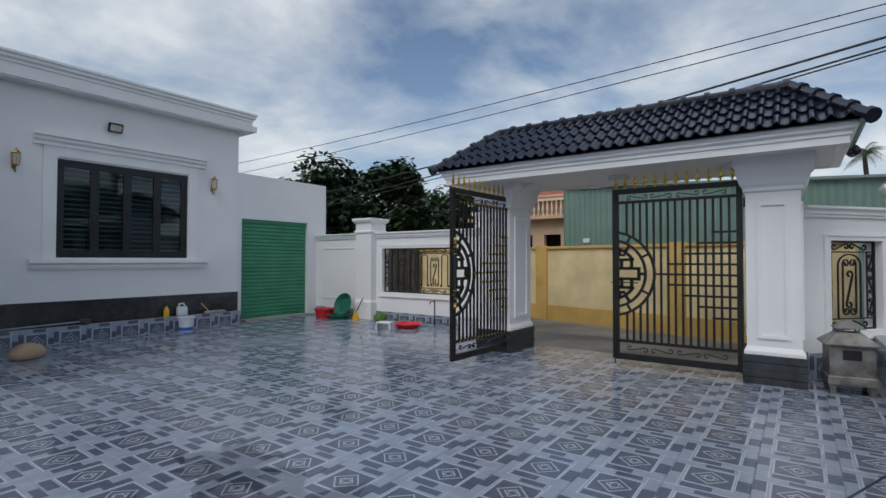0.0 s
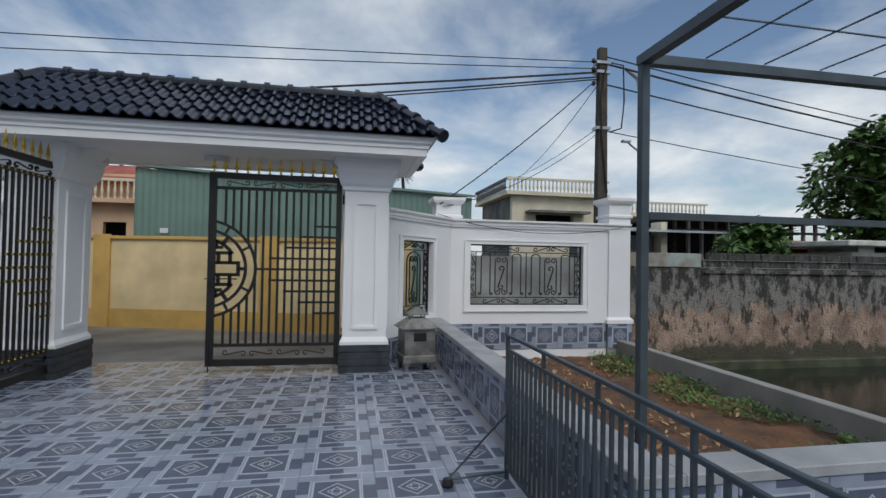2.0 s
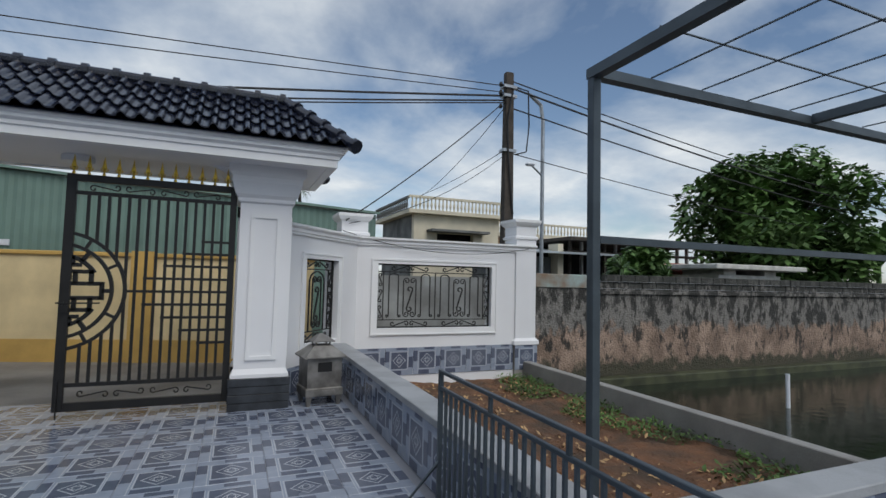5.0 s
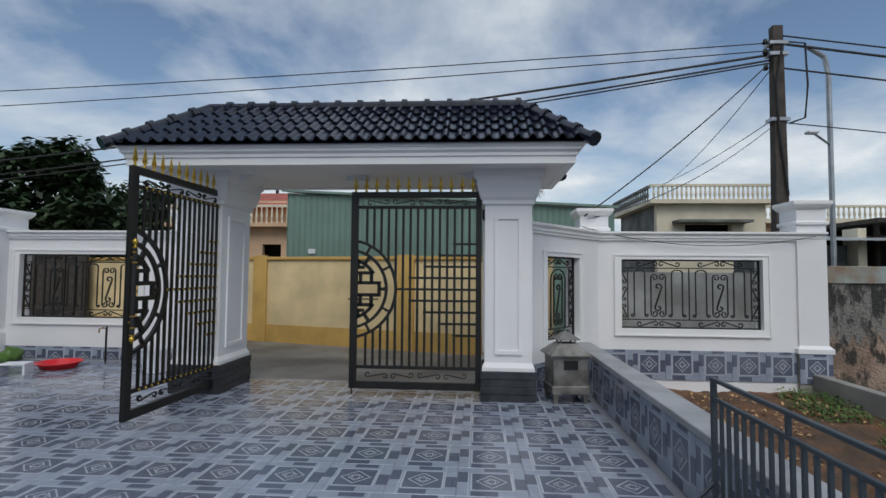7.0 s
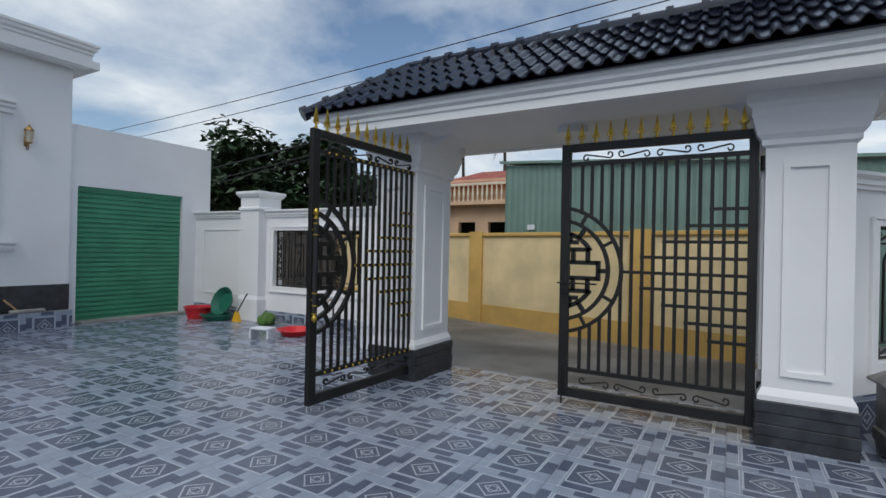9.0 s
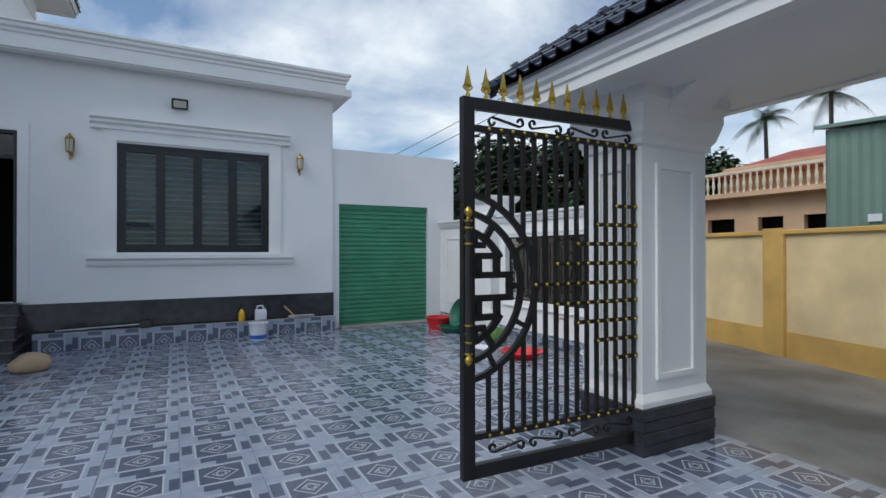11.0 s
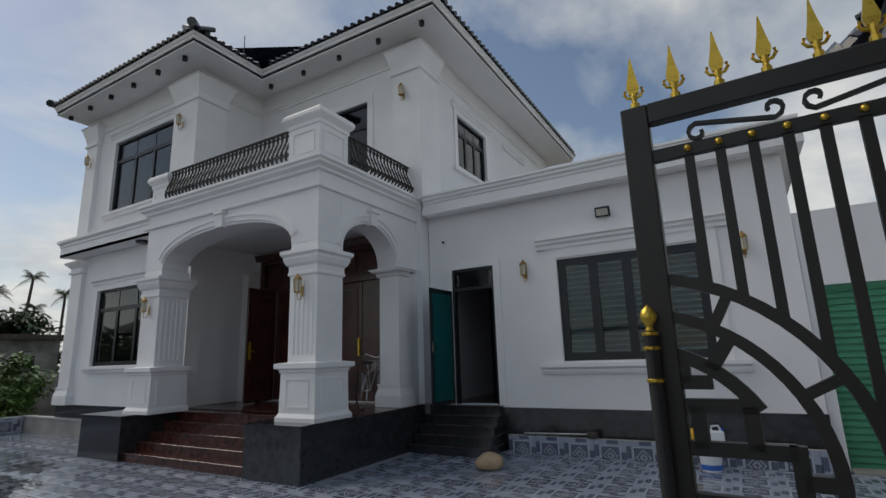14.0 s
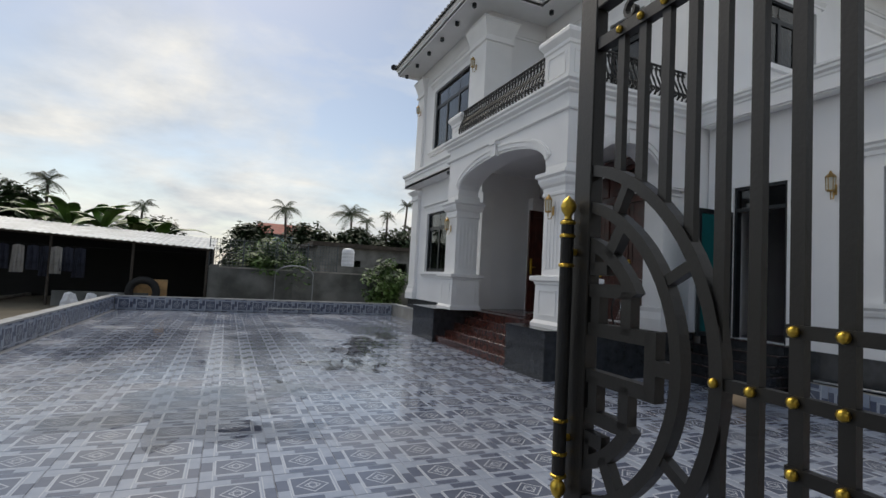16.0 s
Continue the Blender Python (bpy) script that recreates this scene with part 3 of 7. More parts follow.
def lay_slope(parent, off, a, b, c, d, tw, rows_n, name="roof_tile"):
    """Tiles on the slope whose eave runs a to b and whose ridge runs d to c; those over a hip are cut."""
    a, b, c, d = (Vector(q) for q in (a, b, c, d))
    ex = (b - a).normalized()
    up = ((c + d) / 2 - (a + b) / 2)
    up = (up - ex * up.dot(ex))
    hgt = up.length
    up.normalize()
    nz = ex.cross(up)
    width = (b - a).length
    m = round(width / tw)
    w, h = width / m, hgt / rows_n
    whole = mesh_from(name, wave_tile(w, h), ROOFTILE)
    rl, rr = (d - a).dot(ex), (b - c).dot(ex)
    for r in range(rows_n):
        for k in range(m):
            x0, x1 = k * w, (k + 1) * w
            y0, y1 = r * h, (r + 1) * h
            l0, l1, r0, r1 = rl * y0 / hgt, rl * y1 / hgt, width - rr * y0 / hgt, width - rr * y1 / hgt
            if x1 <= l0 + 0.02 or x0 >= r0 - 0.02:
                continue
            me = whole
            if x0 < l1 or x1 > r1:
                bm = wave_tile(w, h)
                cxx = (x0 + x1) / 2
                if x0 < l1:
                    bmesh.ops.bisect_plane(bm, geom=bm.verts[:] + bm.edges[:] + bm.faces[:], plane_co=(l0 - cxx, 0, 0), plane_no=(-hgt, rl, 0), clear_outer=True)
                if x1 > r1:
                    bmesh.ops.bisect_plane(bm, geom=bm.verts[:] + bm.edges[:] + bm.faces[:], plane_co=(r0 - cxx, 0, 0), plane_no=(hgt, rr, 0), clear_outer=True)
                if len(bm.faces) < 2:
                    bm.free()
                    continue
                me = mesh_from(name, bm, ROOFTILE)
            o = part(name, me, ROOFTILE, parent)
            mt = Matrix.Identity(4)
            org = a + ex * (x0 + x1) / 2 + up * y0 - off
            for i in range(3):
                mt[i][0], mt[i][1], mt[i][2], mt[i][3] = ex[i], up[i], nz[i], org[i]
            o.matrix_basis = mt


E0, E1, E2, E3 = (RX0, RY0, RZ + 0.02), (RX1, RY0, RZ + 0.02), (RX1, RY1, RZ + 0.02), (RX0, RY1, RZ + 0.02)
G0, G1 = (HIPL, CY, RTOP + 0.02), (HIPR, CY, RTOP + 0.02)
lay_slope(gate, gate_off, E0, E1, G1, G0, 0.16, 4)
lay_slope(gate, gate_off, E2, E3, G0, G1, 0.20, 4)
lay_slope(gate, gate_off, E1, E2, G1, G1, 0.16, 4)
lay_slope(gate, gate_off, E3, E0, G0, G0, 0.16, 4)


def ridge_caps(parent, off, a, b, n, r=0.075, material=ROOFTILE):
    a, b = Vector(a), Vector(b)
    step = (b - a) / n
    bm = bmesh.new()
    tube(bm, [(0, 0, 0), (0, step.length * 0.82, 0.0)], r * 0.86, 10)
    tube(bm, [(0, step.length * 0.80, 0.006), (0, step.length * 1.02, 0.006)], r * 1.12, 10)
    me = mesh_from("ridge_cap", bm, material)
    for k in range(n):
        o = part("ridge_cap", me, material, parent)
        o.matrix_basis = Matrix.Translation(a + step * k - off) @ step.to_track_quat("Y", "Z").to_matrix().to_4x4()


up = Vector((0, 0, 0.03))
ridge_caps(gate, gate_off, Vector(G0) + up, Vector(G1) + up, 14)
for e, g in ((E0, G0), (E1, G1), (E2, G1), (E3, G0)):
    out = (Vector(e) - Vector(g)).normalized() * 0.10
    ridge_caps(gate, gate_off, Vector(g) + up, Vector(e) + up + out, 5)
lamp = thing("ceiling_lamp", "round white ceiling lamp under the gate roof", "lamp", -1.80, 8.17, 2.79)
part("lamp_body", lathe(bmesh.new(), [(0.15, -0.07), (0.155, -0.03), (0.15, -0.0005)], 24), WHITEPLASTIC, lamp, smooth=False)

# ---- gate leaves ----
LW, LZ0, LZ1 = 1.645, 0.09, 2.55


def gate_leaf(name, label, m, drop_bolt):
    """x from the hinge (0) to the free edge (LW); the outer face, with the studs, is at +y."""
    t = thing(name, label, "gate", group="gate leaves")
    t.matrix_basis = m
    D = 0.05
    part("stile", boxes((0, -D / 2, LZ0, 0.07, D / 2, LZ1), bevel=0.004), IRON, t)
    part("stile", boxes((LW - 0.09, -D / 2, LZ0, LW, D / 2, LZ1), bevel=0.004), IRON, t)
    for a, b in ((LZ0, LZ0 + 0.09), (LZ1 - 0.075, LZ1)):
        part("rail", boxes((0.07, -D / 2, a, LW - 0.09, D / 2, b), bevel=0.004), IRON, t)
    for a in (0.335, 2.335):
        part("rail", boxes((0.07, -0.017, a, LW - 0.09, 0.017, a + 0.04)), IRON, t)
    CX, CZ, R1, R2 = LW + 0.035, 1.325, 0.61, 0.49
    nb, x0, dx = 15, 0.15, 0.0925
    stud = mesh_from("stud", lathe(bmesh.new(), [(0.004, -0.004), (0.0125, 0.0), (0.012, 0.008), (0.006, 0.013), (0.002, 0.0145)], 8), GOLD)
    stud.polygons.foreach_set("use_smooth", [True] * len(stud.polygons))
    spots = []
    for k in range(nb):
        bx = x0 + k * dx
        if bx > LW - 0.11:
            break
        dc = abs(bx - CX)
        segs = [(0.375, 2.335)]
        if dc < R1:
            hh = math.sqrt(R1 * R1 - dc * dc)
            segs = [(0.375, CZ - hh), (CZ + hh, 2.335)]
        for a, b in segs:
            part("bar", boxes((bx - 0.015, -0.010, a, bx + 0.015, 0.010, b)), IRON, t)
        spots += [(bx, 0.355), (bx, 2.355)]
    for i, j in enumerate((4, 3, 2, 1, 0, -1, -2, -3, -4)):
        z = CZ + j * 0.142
        cnt = 3 + 2 * (4 - abs(j))
        xe = min(x0 + (cnt - 1) * dx + 0.02, CX - R1 + 0.005)
        part("cross_bar", boxes((0.07, -0.008, z - 0.014, xe, 0.013, z + 0.014)), IRON, t)
        for k in range(cnt):
            if x0 + k * dx < xe + 0.01:
                spots.append((x0 + k * dx, z))
    for sx, sz in spots:
        o = part("stud", stud, GOLD, t)
        o.matrix_basis = Matrix.Translation((sx, 0.017, sz)) @ Matrix.Rotation(-math.pi / 2, 4, "X")
    for r in (R1, R2):
        am = math.acos(0.085 / r)
        pts = [(CX - r * math.cos(a), CZ + r * math.sin(a)) for a in (am * (k / 14 - 1) for k in range(29))]
        part("ring", flat_bar(bmesh.new(), pts, 0.036, 0.036), IRON, t)
    for a in (-62, -28, 28, 62):
        c, s = math.cos(radians(a)), math.sin(radians(a))
        part("spoke", flat_bar(bmesh.new(), [(CX - R2 * c, CZ + R2 * s), (CX - R1 * c, CZ + R1 * s)], 0.03, 0.03), IRON, t)

    def key(*pts, w=0.042):
        part("key_bar", flat_bar(bmesh.new(), [(CX - a, CZ + b) for a, b in pts], w, 0.034), IRON, t)

    for b in (0.20, 0.075):
        for sg in (1, -1):
            key((0.09, sg * b), (0.32 if b > 0.1 else 0.40, sg * b))
    key((0.40, 0.096), (0.40, -0.096))
    key((0.40, 0.0), (R2, 0.0))
    for a in (0.16, 0.30):
        for sg in (1, -1):
            key((a, sg * 0.075), (a, sg * 0.20))
    for sg in (1, -1):
        r3 = 0.375
        key(*[(r3 * math.cos(a), sg * r3 * math.sin(a)) for a in (radians(30 + k * 5.2) for k in range(9))])
        key((0.13, sg * 0.27), (0.13, sg * 0.36))
        key((0.109, sg * 0.27), (0.21, sg * 0.27))
        key((0.21, sg * 0.31), (0.27, sg * 0.40))
    # scrolls in the top and bottom panels
    for zc, fl in ((2.42, 1), (0.255, -1)):
        for c in (0.48, 1.14):
            for s in (-1, 1):
                pts = s_scroll(c + s * 0.27, zc - fl * 0.012, c + s * 0.055, zc + fl * 0.012, 0.034, -s * fl)
                part("scroll", flat_bar(bmesh.new(), pts, 0.012, 0.02), IRON, t)
    bm = bmesh.new()
    lathe(bm, [(0.016, 0.0), (0.016, 0.02), (0.009, 0.03), (0.012, 0.05), (0.012, 0.06)], 8)
    frustum(bm, [(0.016, 0.007, 0.06), (0.022, 0.010, 0.085), (0.012, 0.008, 0.135), (0.002, 0.002, 0.205)])
    for s in (-1, 1):
        tube(bm, [(s * 0.005, 0, 0.045), (s * 0.022, 0, 0.05), (s * 0.033, 0, 0.066), (s * 0.028, 0, 0.08)], 0.006, 5)
    spike = mesh_from("spike", bm, GOLD)
    for k in range(12):
        o = part("spike", spike, GOLD, t)
        o.location = (0.11 + k * (LW - 0.16) / 11, 0, LZ1)
    for z in (0.35, 2.2):
        part("hinge", lathe(bmesh.new(), [(0.022, z), (0.022, z + 0.12)], 10, -0.03, 0.0), IRON, t)
    if drop_bolt:
        bx, by = LW - 0.02, 0.06
        b = part("bolt", lathe(bmesh.new(), [(0.022, 0.905), (0.022, 1.758)], 14, bx, by), RUBBER, t, "black bolt sleeve", smooth=False)
        for z in (0.905, 0.977, 1.085, 1.60, 1.70, 1.745):
            part("bolt_band", lathe(bmesh.new(), [(0.0225, z - 0.003), (0.0265, z), (0.0265, z + 0.007), (0.0225, z + 0.010)], 14, bx, by), GOLD, b, "gold band")
        part("finial", lathe(bmesh.new(), [(0.018, 1.758), (0.012, 1.764), (0.012, 1.774), (0.023, 1.790), (0.027, 1.806), (0.020, 1.824), (0.007, 1.836), (0.002, 1.842)], 14, bx, by), GOLD, b, "gold finial", smooth=True)
        part("finial", lathe(bmesh.new(), [(0.002, 0.828), (0.007, 0.834), (0.020, 0.850), (0.026, 0.868), (0.022, 0.884), (0.013, 0.894), (0.018, 0.905)], 14, bx, by), GOLD, b, "gold finial", smooth=True)
        for z in (1.03, 1.65):
            part("bolt_guide", tube(bmesh.new(), [(bx, 0.025, z), (bx, 0.03, z), (bx, 0.045, z)], 0.012, 8), GOLD, b, "brass guide")
    else:
        part("latch", boxes((LW - 0.36, -0.045, 1.19, LW + 0.02, -0.026, 1.205), (LW - 0.09, -0.05, 1.10, LW - 0.02, -0.026, 1.18)), IRON, t)
        part("drop_rod", lathe(bmesh.new(), [(0.008, 0.02), (0.008, 0.4)], 8, LW - 0.04, -0.035), IRON, t)
    return t


gate_leaf("gate_leaf", "open black iron gate leaf with gold studs and spikes", pose(-3.50, 7.90, 0, 0, 0, -92.6), True)
gr = gate_leaf("gate_leaf", "closed black iron gate leaf with gold spikes", pose(0, 0, 0), False)
for o in gr.children_recursive:
    if o.parent == gr:
        o.matrix_basis = Matrix.Diagonal((-1, 1, 1, 1)) @ o.matrix_basis
gr.matrix_basis = pose(-0.17, 7.90, 0)

# ---- fences ----
FY = 9.95


def curl(cx, cz, r, a0, turns, sgn=1, n=12):
    """A spiral that winds in towards its middle."""
    return [(cx + sgn * r * (1 - 0.72 * k / n) * math.cos(a0 + turns * 2 * math.pi * k / n), cz + r * (1 - 0.72 * k / n) * math.sin(a0 + turns * 2 * math.pi * k / n)) for k in range(n + 1)]


def grille(t, w, h, bays):
    """A wrought iron grille in the x-z plane, from the thing's origin: arched slots, S-scrolls and scrolled borders."""
    def bar(name, pts, a=0.018):
        part(name, flat_bar(bmesh.new(), pts, a, 0.016), IRON, t)

    part("grille_frame", boxes((0, -0.014, 0, 0.026, 0.014, h), (w - 0.026, -0.014, 0, w, 0.014, h), (0.026, -0.014, 0, w - 0.026, 0.014, 0.024), (0.026, -0.014, h - 0.024, w - 0.026, 0.014, h)), IRON, t)
    k = h * 0.125
    e = 0.125 if bays > 1 else w * 0.15
    for z in (k, h - k):
        part("grille_rail", boxes((0.026, -0.008, z - 0.008, w - 0.026, 0.008, z + 0.008)), IRON, t)
    for x in (e, w - e):
        part("grille_bar", boxes((x - 0.008, -0.008, k + 0.008, x + 0.008, 0.008, h - k - 0.008)), IRON, t)
    # stacked scrolls in the side borders
    n = 3
    for x, sg in ((e * 0.56, 1), (w - e * 0.56, -1)):
        for q in range(n):
            z0, z1 = k + (h - 2 * k) * (q + 0.10) / n, k + (h - 2 * k) * (q + 0.90) / n
            rr = min(0.034, e * 0.30)
            bar("scroll", s_scroll(x, z0 + rr, x, z1 - rr, rr, sg * (1 if q % 2 else -1)))
    bw = (w - 2 * e) / bays
    for b in range(bays):
        c = e + (b + 0.5) * bw
        hw = min(0.115, bw * 0.26)
        zt, zb = h - k - 0.02, k + 0.02
        # double-scrolled slot round a tall S
        for sg in (-1, 1):
            bar("slot_side", [(c + sg * hw, zb + 0.10), (c + sg * hw, zt - 0.17)])
            bar("scroll", [(c + sg * hw, zt - 0.17)] + curl(c + sg * hw * 0.50, zt - 0.13, hw * 0.50, 0.0, 1.15, sg))
            bar("scroll", [(c + sg * hw, zb + 0.10)] + curl(c + sg * hw * 0.50, zb + 0.08, hw * 0.50, 0.0, -1.15, sg))
        bar("s_scroll", s_scroll(c, zb + 0.17, c, zt - 0.28, min(0.055, hw * 0.55), 1), 0.024)
        # plain arched slots beside it
        gap = bw / 2 - hw
        for sg in (-1, 1):
            a0, a1 = c + sg * (hw + gap * (0.26 if bays > 1 else 0.42)), c + sg * (hw + gap * 0.72)
            if bays == 1:
                bar("grille_bar", [(a0, k), (a0, zt - 0.16)] + [(c + sg * (a0 - c) * sg * math.cos(v), zt - 0.16 + 0.15 * math.sin(v)) for v in (math.pi / 2 * q / 8 for q in range(1, 9))])
                continue
            mid, hf = (a0 + a1) / 2, abs(a1 - a0) / 2
            bar("arched_slot", [(mid - hf, zb + 0.06), (mid - hf, zt - 0.06)] + [(mid - hf * math.cos(v), zt - 0.06 + 0.05 * math.sin(v)) for v in (math.pi * q / 8 for q in range(1, 8))] + [(mid + hf, zt - 0.06), (mid + hf, zb + 0.06)])
            for x, s2 in ((mid - hf, -1), (mid + hf, 1)):
                bar("scroll", [(x, zb + 0.06)] + curl(x + s2 * 0.028, zb + 0.05, 0.028, math.pi, 1.1, s2, 8))
        # scrolls in the top and bottom borders
        for z in (k * 0.52, h - k * 0.52):
            rr = min(0.042, k * 0.40)
            for sg in (-1, 1):
                bar("scroll", s_scroll(c + sg * min(0.30, bw * 0.42), z, c + sg * 0.05, z, rr, sg))
    if bays > 1:
        part("grille_bar", boxes((w / 2 - 0.008, -0.008, k + 0.008, w / 2 + 0.008, 0.008, h - k - 0.008)), IRON, t)


def fence_run(name, label, p, q, holes, top=2.22, z0=0.0):
    """A plastered wall from p to q (yard side to the right of the run), with grilled openings (from, to, low, high)."""
    p, q = Vector((*p, 0)), Vector((*q, 0))
    L = (q - p).length
    ang = math.degrees(math.atan2(q.y - p.y, q.x - p.x))
    t = thing(name, label, "fence wall", p.x, p.y, 0, ang, kind="structure")
    part("wall_panel", wall_y(0.0, 0.22, 0.0, L, z0 - 0.5, top - 0.12, holes), WHITE, t)
    prof = [(-0.11, top - 0.14), (0.03, top - 0.14), (0.03, top - 0.11), (0.05, top - 0.10), (0.05, top - 0.06), (0.09, top - 0.03), (0.09, top), (-0.11, top)]
    bm = sweep([(0, 0), (L, 0)], prof)
    part("coping", bm, WHITE2, t)
    bm = sweep([(L, 0.22), (0, 0.22)], prof)
    part("coping", bm, WHITE2, t)
    for a, b, c, d in holes:
        w = 0.10
        for sy in (-0.022,):
            bm = bmesh.new()
            for x0, zz0, x1, zz1 in ((a - w, c - w, b + w, c), (a - w, d, b + w, d + w * 0.7), (a - w, c, a, d), (b, c, b + w, d)):
                box(bm, x0, sy, zz0, x1, 0.0, zz1)
            panel_frame(bm, "y", -0.022, a - w - 0.012, b + w + 0.012, c - w - 0.012, d + w * 0.7 + 0.012, -0.014, 0.025)
            part("surround", bm, WHITE2, t)
        m = t.matrix_basis @ Matrix.Translation((a, 0.085, c))
        g = thing("fence_grille", "black wrought iron grille in the fence wall", "grille", group="fence grilles")
        g.matrix_basis = m
        grille(g, b - a, d - c, max(1, round((b - a) / 1.05)))
    return t, L


def fence_pier(x, y, w, top, z0=0.0, plinth=True):
    t = thing("fence_pier", "square white plastered fence pier with a moulded cap", "pier", x, y, 0, group="fence piers")
    h = w / 2
    bm = frustum(bmesh.new(), ([(h + 0.03, h + 0.03, z0), (h + 0.03, h + 0.03, 0.42), (h, h, 0.50)] if plinth else [(h + 0.05, h + 0.05, z0), (h + 0.05, h + 0.05, z0 + 0.07), (h, h, z0 + 0.12)]) + [(h, h, top - 0.42), (h + 0.03, h + 0.03, top - 0.40), (h + 0.03, h + 0.03, top - 0.36), (h, h, top - 0.34), (h, h, top - 0.16)])
    part("pier_body", bm, WHITE, t)
    part("cap", frustum(bmesh.new(), [(h + 0.01, h + 0.01, top - 0.16), (h + 0.04, h + 0.04, top - 0.13), (h + 0.07, h + 0.07, top - 0.08), (h + 0.07, h + 0.07, top - 0.03), (0.05, 0.05, top)]), WHITE2, t)
    if not plinth:
        part("pier_base", boxes((-h - 0.02, -h - 0.02, -0.5, h + 0.02, h + 0.02, z0)), CONCRETE, t)
    return t


n1, _ = fence_run("wall_north_1", "white plastered fence wall with an iron grille", (-10.8, FY), (-5.33, FY), [(2.55, 4.75, 0.70, 1.81)])
part("panel_moulding", panel_frame(bmesh.new(), "y", 0.0, 0.30, 1.55, 0.45, 1.85, -0.016, 0.03), WHITE2, n1)
fence_run("wall_north_2", "white splayed fence wall beside the gate", (-5.33, FY), (-4.02, 8.30), [(0.60, 1.50, 0.60, 1.78)])
fence_run("wall_north_3", "white splayed fence wall beside the gate", (0.44, 8.30), (1.72, FY - 0.10), [(0.46, 1.36, 0.60, 1.78)])
fence_run("wall_north_4", "white plastered fence wall with a wide iron grille", (1.72, FY - 0.10), (5.20, FY - 0.10), [(0.36, 2.53, 0.68, 1.78)])
fence_pier(-8.75, FY + 0.08, 0.55, 2.62)
fence_pier(1.72, FY + 0.38, 0.46, 2.66)
bed_pier = fence_pier(4.98, FY + 0.08, 0.44, 2.74, 0.34, False)
fence_pier(-5.3, FY + 0.34, 0.46, 2.62)

# low wall between the yard and the planting bed
low = thing("low_wall", "low tiled wall with a grey cement cap", "wall", 1.22, 3.2, 0, kind="structure")
lo_off = Vector((1.22, 3.2, 0))
under(part("wall_core", boxes((1.235, 3.215, -0.5, 1.43, 9.25, 0.47), (1.43, 3.215, -0.5, 4.2, 3.39, 0.47)), CONCRETE, low), lo_off)
under(part("cap", boxes((1.21, 3.19, 0.472, 1.46, 9.28, 0.53), (1.46, 3.19, 0.472, 4.25, 3.42, 0.53), bevel=0.006), CAPSTONE, low), lo_off)
kerb = thing("kerb", "low kerb faced with blue-grey printed tiles", "kerb", 0.75, -11.1, 0, kind="structure")
k_off = Vector((0.75, -11.1, 0))
under(part("kerb_core", boxes((0.77, -11.3, -0.3, 0.95, 0.1, 0.41), (-8.5, -11.3, -0.3, 0.77, -11.12, 0.41), (-8.68, -11.3, -0.3, -8.5, -7.6, 0.41)), CONCRETE, kerb), k_off)
under(part("kerb_cap", boxes((0.75, -11.32, 0.412, 0.97, 0.12, 0.45), (-8.5, -11.32, 0.412, 0.75, -11.10, 0.45), (-8.70, -11.32, 0.412, -8.48, -7.66, 0.45)), CAPSTONE, kerb), k_off)
planter = thing("planter_kerb", "low planter kerb of printed tiles along the annex", "kerb", -10.5, 2.7, 0, kind="structure")
pl_off = Vector((-10.5, 2.7, 0))
under(part("kerb_core", boxes((-10.62, 2.72, -0.05, -10.515, 7.43, 0.29)), CONCRETE, planter), pl_off)
under(part("soil_fill", boxes((-10.72, 2.72, -0.05, -10.622, 7.40, 0.25)), SOIL, planter), pl_off)

# ---- annex and garage ----
AX = -10.73
annex = thing("annex", "single storey white annex with a moulded parapet", "house", AX, 4.2, 0)
a_off = Vector((AX, 4.2, 0))


def an(name, bm, m, label="", smooth=False):
    return under(part(name, bm, m, annex, label, smooth), a_off)


an("wall", wall_x(AX - 0.22, AX, 1.02, 7.45, 0.74, 4.64, [(1.56, 2.50, 0.78, 3.44), (3.79, 6.22, 1.55, 3.39)]), WHITE)
an("wall", wall_y(7.23, 7.45, -17.0, AX - 0.22, 0.0, 4.64), WHITE)
an("wall", boxes((-17.2, 1.02, 0, -17.0, 7.45, 4.64)), WHITE)
an("base_band", boxes((AX - 0.2, 1.02, -0.1, AX + 0.012, 7.462, 0.74)), BLACKGRANITE, "polished black granite base")
an("ceiling_slab", boxes((-17.0, 1.05, 4.645, AX + 0.30, 7.75, 4.78)), WHITE)
PROF = [(-0.2, 4.62), (0.0, 4.62), (0.0, 4.68), (0.03, 4.69), (0.03, 4.86), (0.05, 4.88), (0.05, 4.92), (0.09, 4.95), (0.09, 5.0), (0.12, 5.02), (0.12, 5.06), (-0.2, 5.06)]
an("parapet", sweep([(AX + 0.26, 1.08), (AX + 0.26, 7.60), (-17.0, 7.60)], PROF), WHITE2)
# window surround
bm = boxes((AX, 3.58, 1.52, AX + 0.035, 3.79, 3.42), (AX, 6.22, 1.52, AX + 0.035, 6.43, 3.42), (AX, 3.58, 3.42, AX + 0.035, 6.43, 3.60))
an("surround", bm, WHITE2)
an("hood", sweep([(AX, 3.42), (AX, 6.60)], [(-0.02, 3.60), (0.06, 3.60), (0.06, 3.66), (0.10, 3.70), (0.10, 3.74), (0.14, 3.77), (0.14, 3.80), (-0.02, 3.80)]), WHITE2)
an("sill", sweep([(AX, 3.38), (AX, 6.64)], [(-0.02, 1.33), (0.05, 1.33), (0.07, 1.38), (0.07, 1.41), (0.13, 1.45), (0.13, 1.52), (-0.02, 1.52)]), WHITE2)
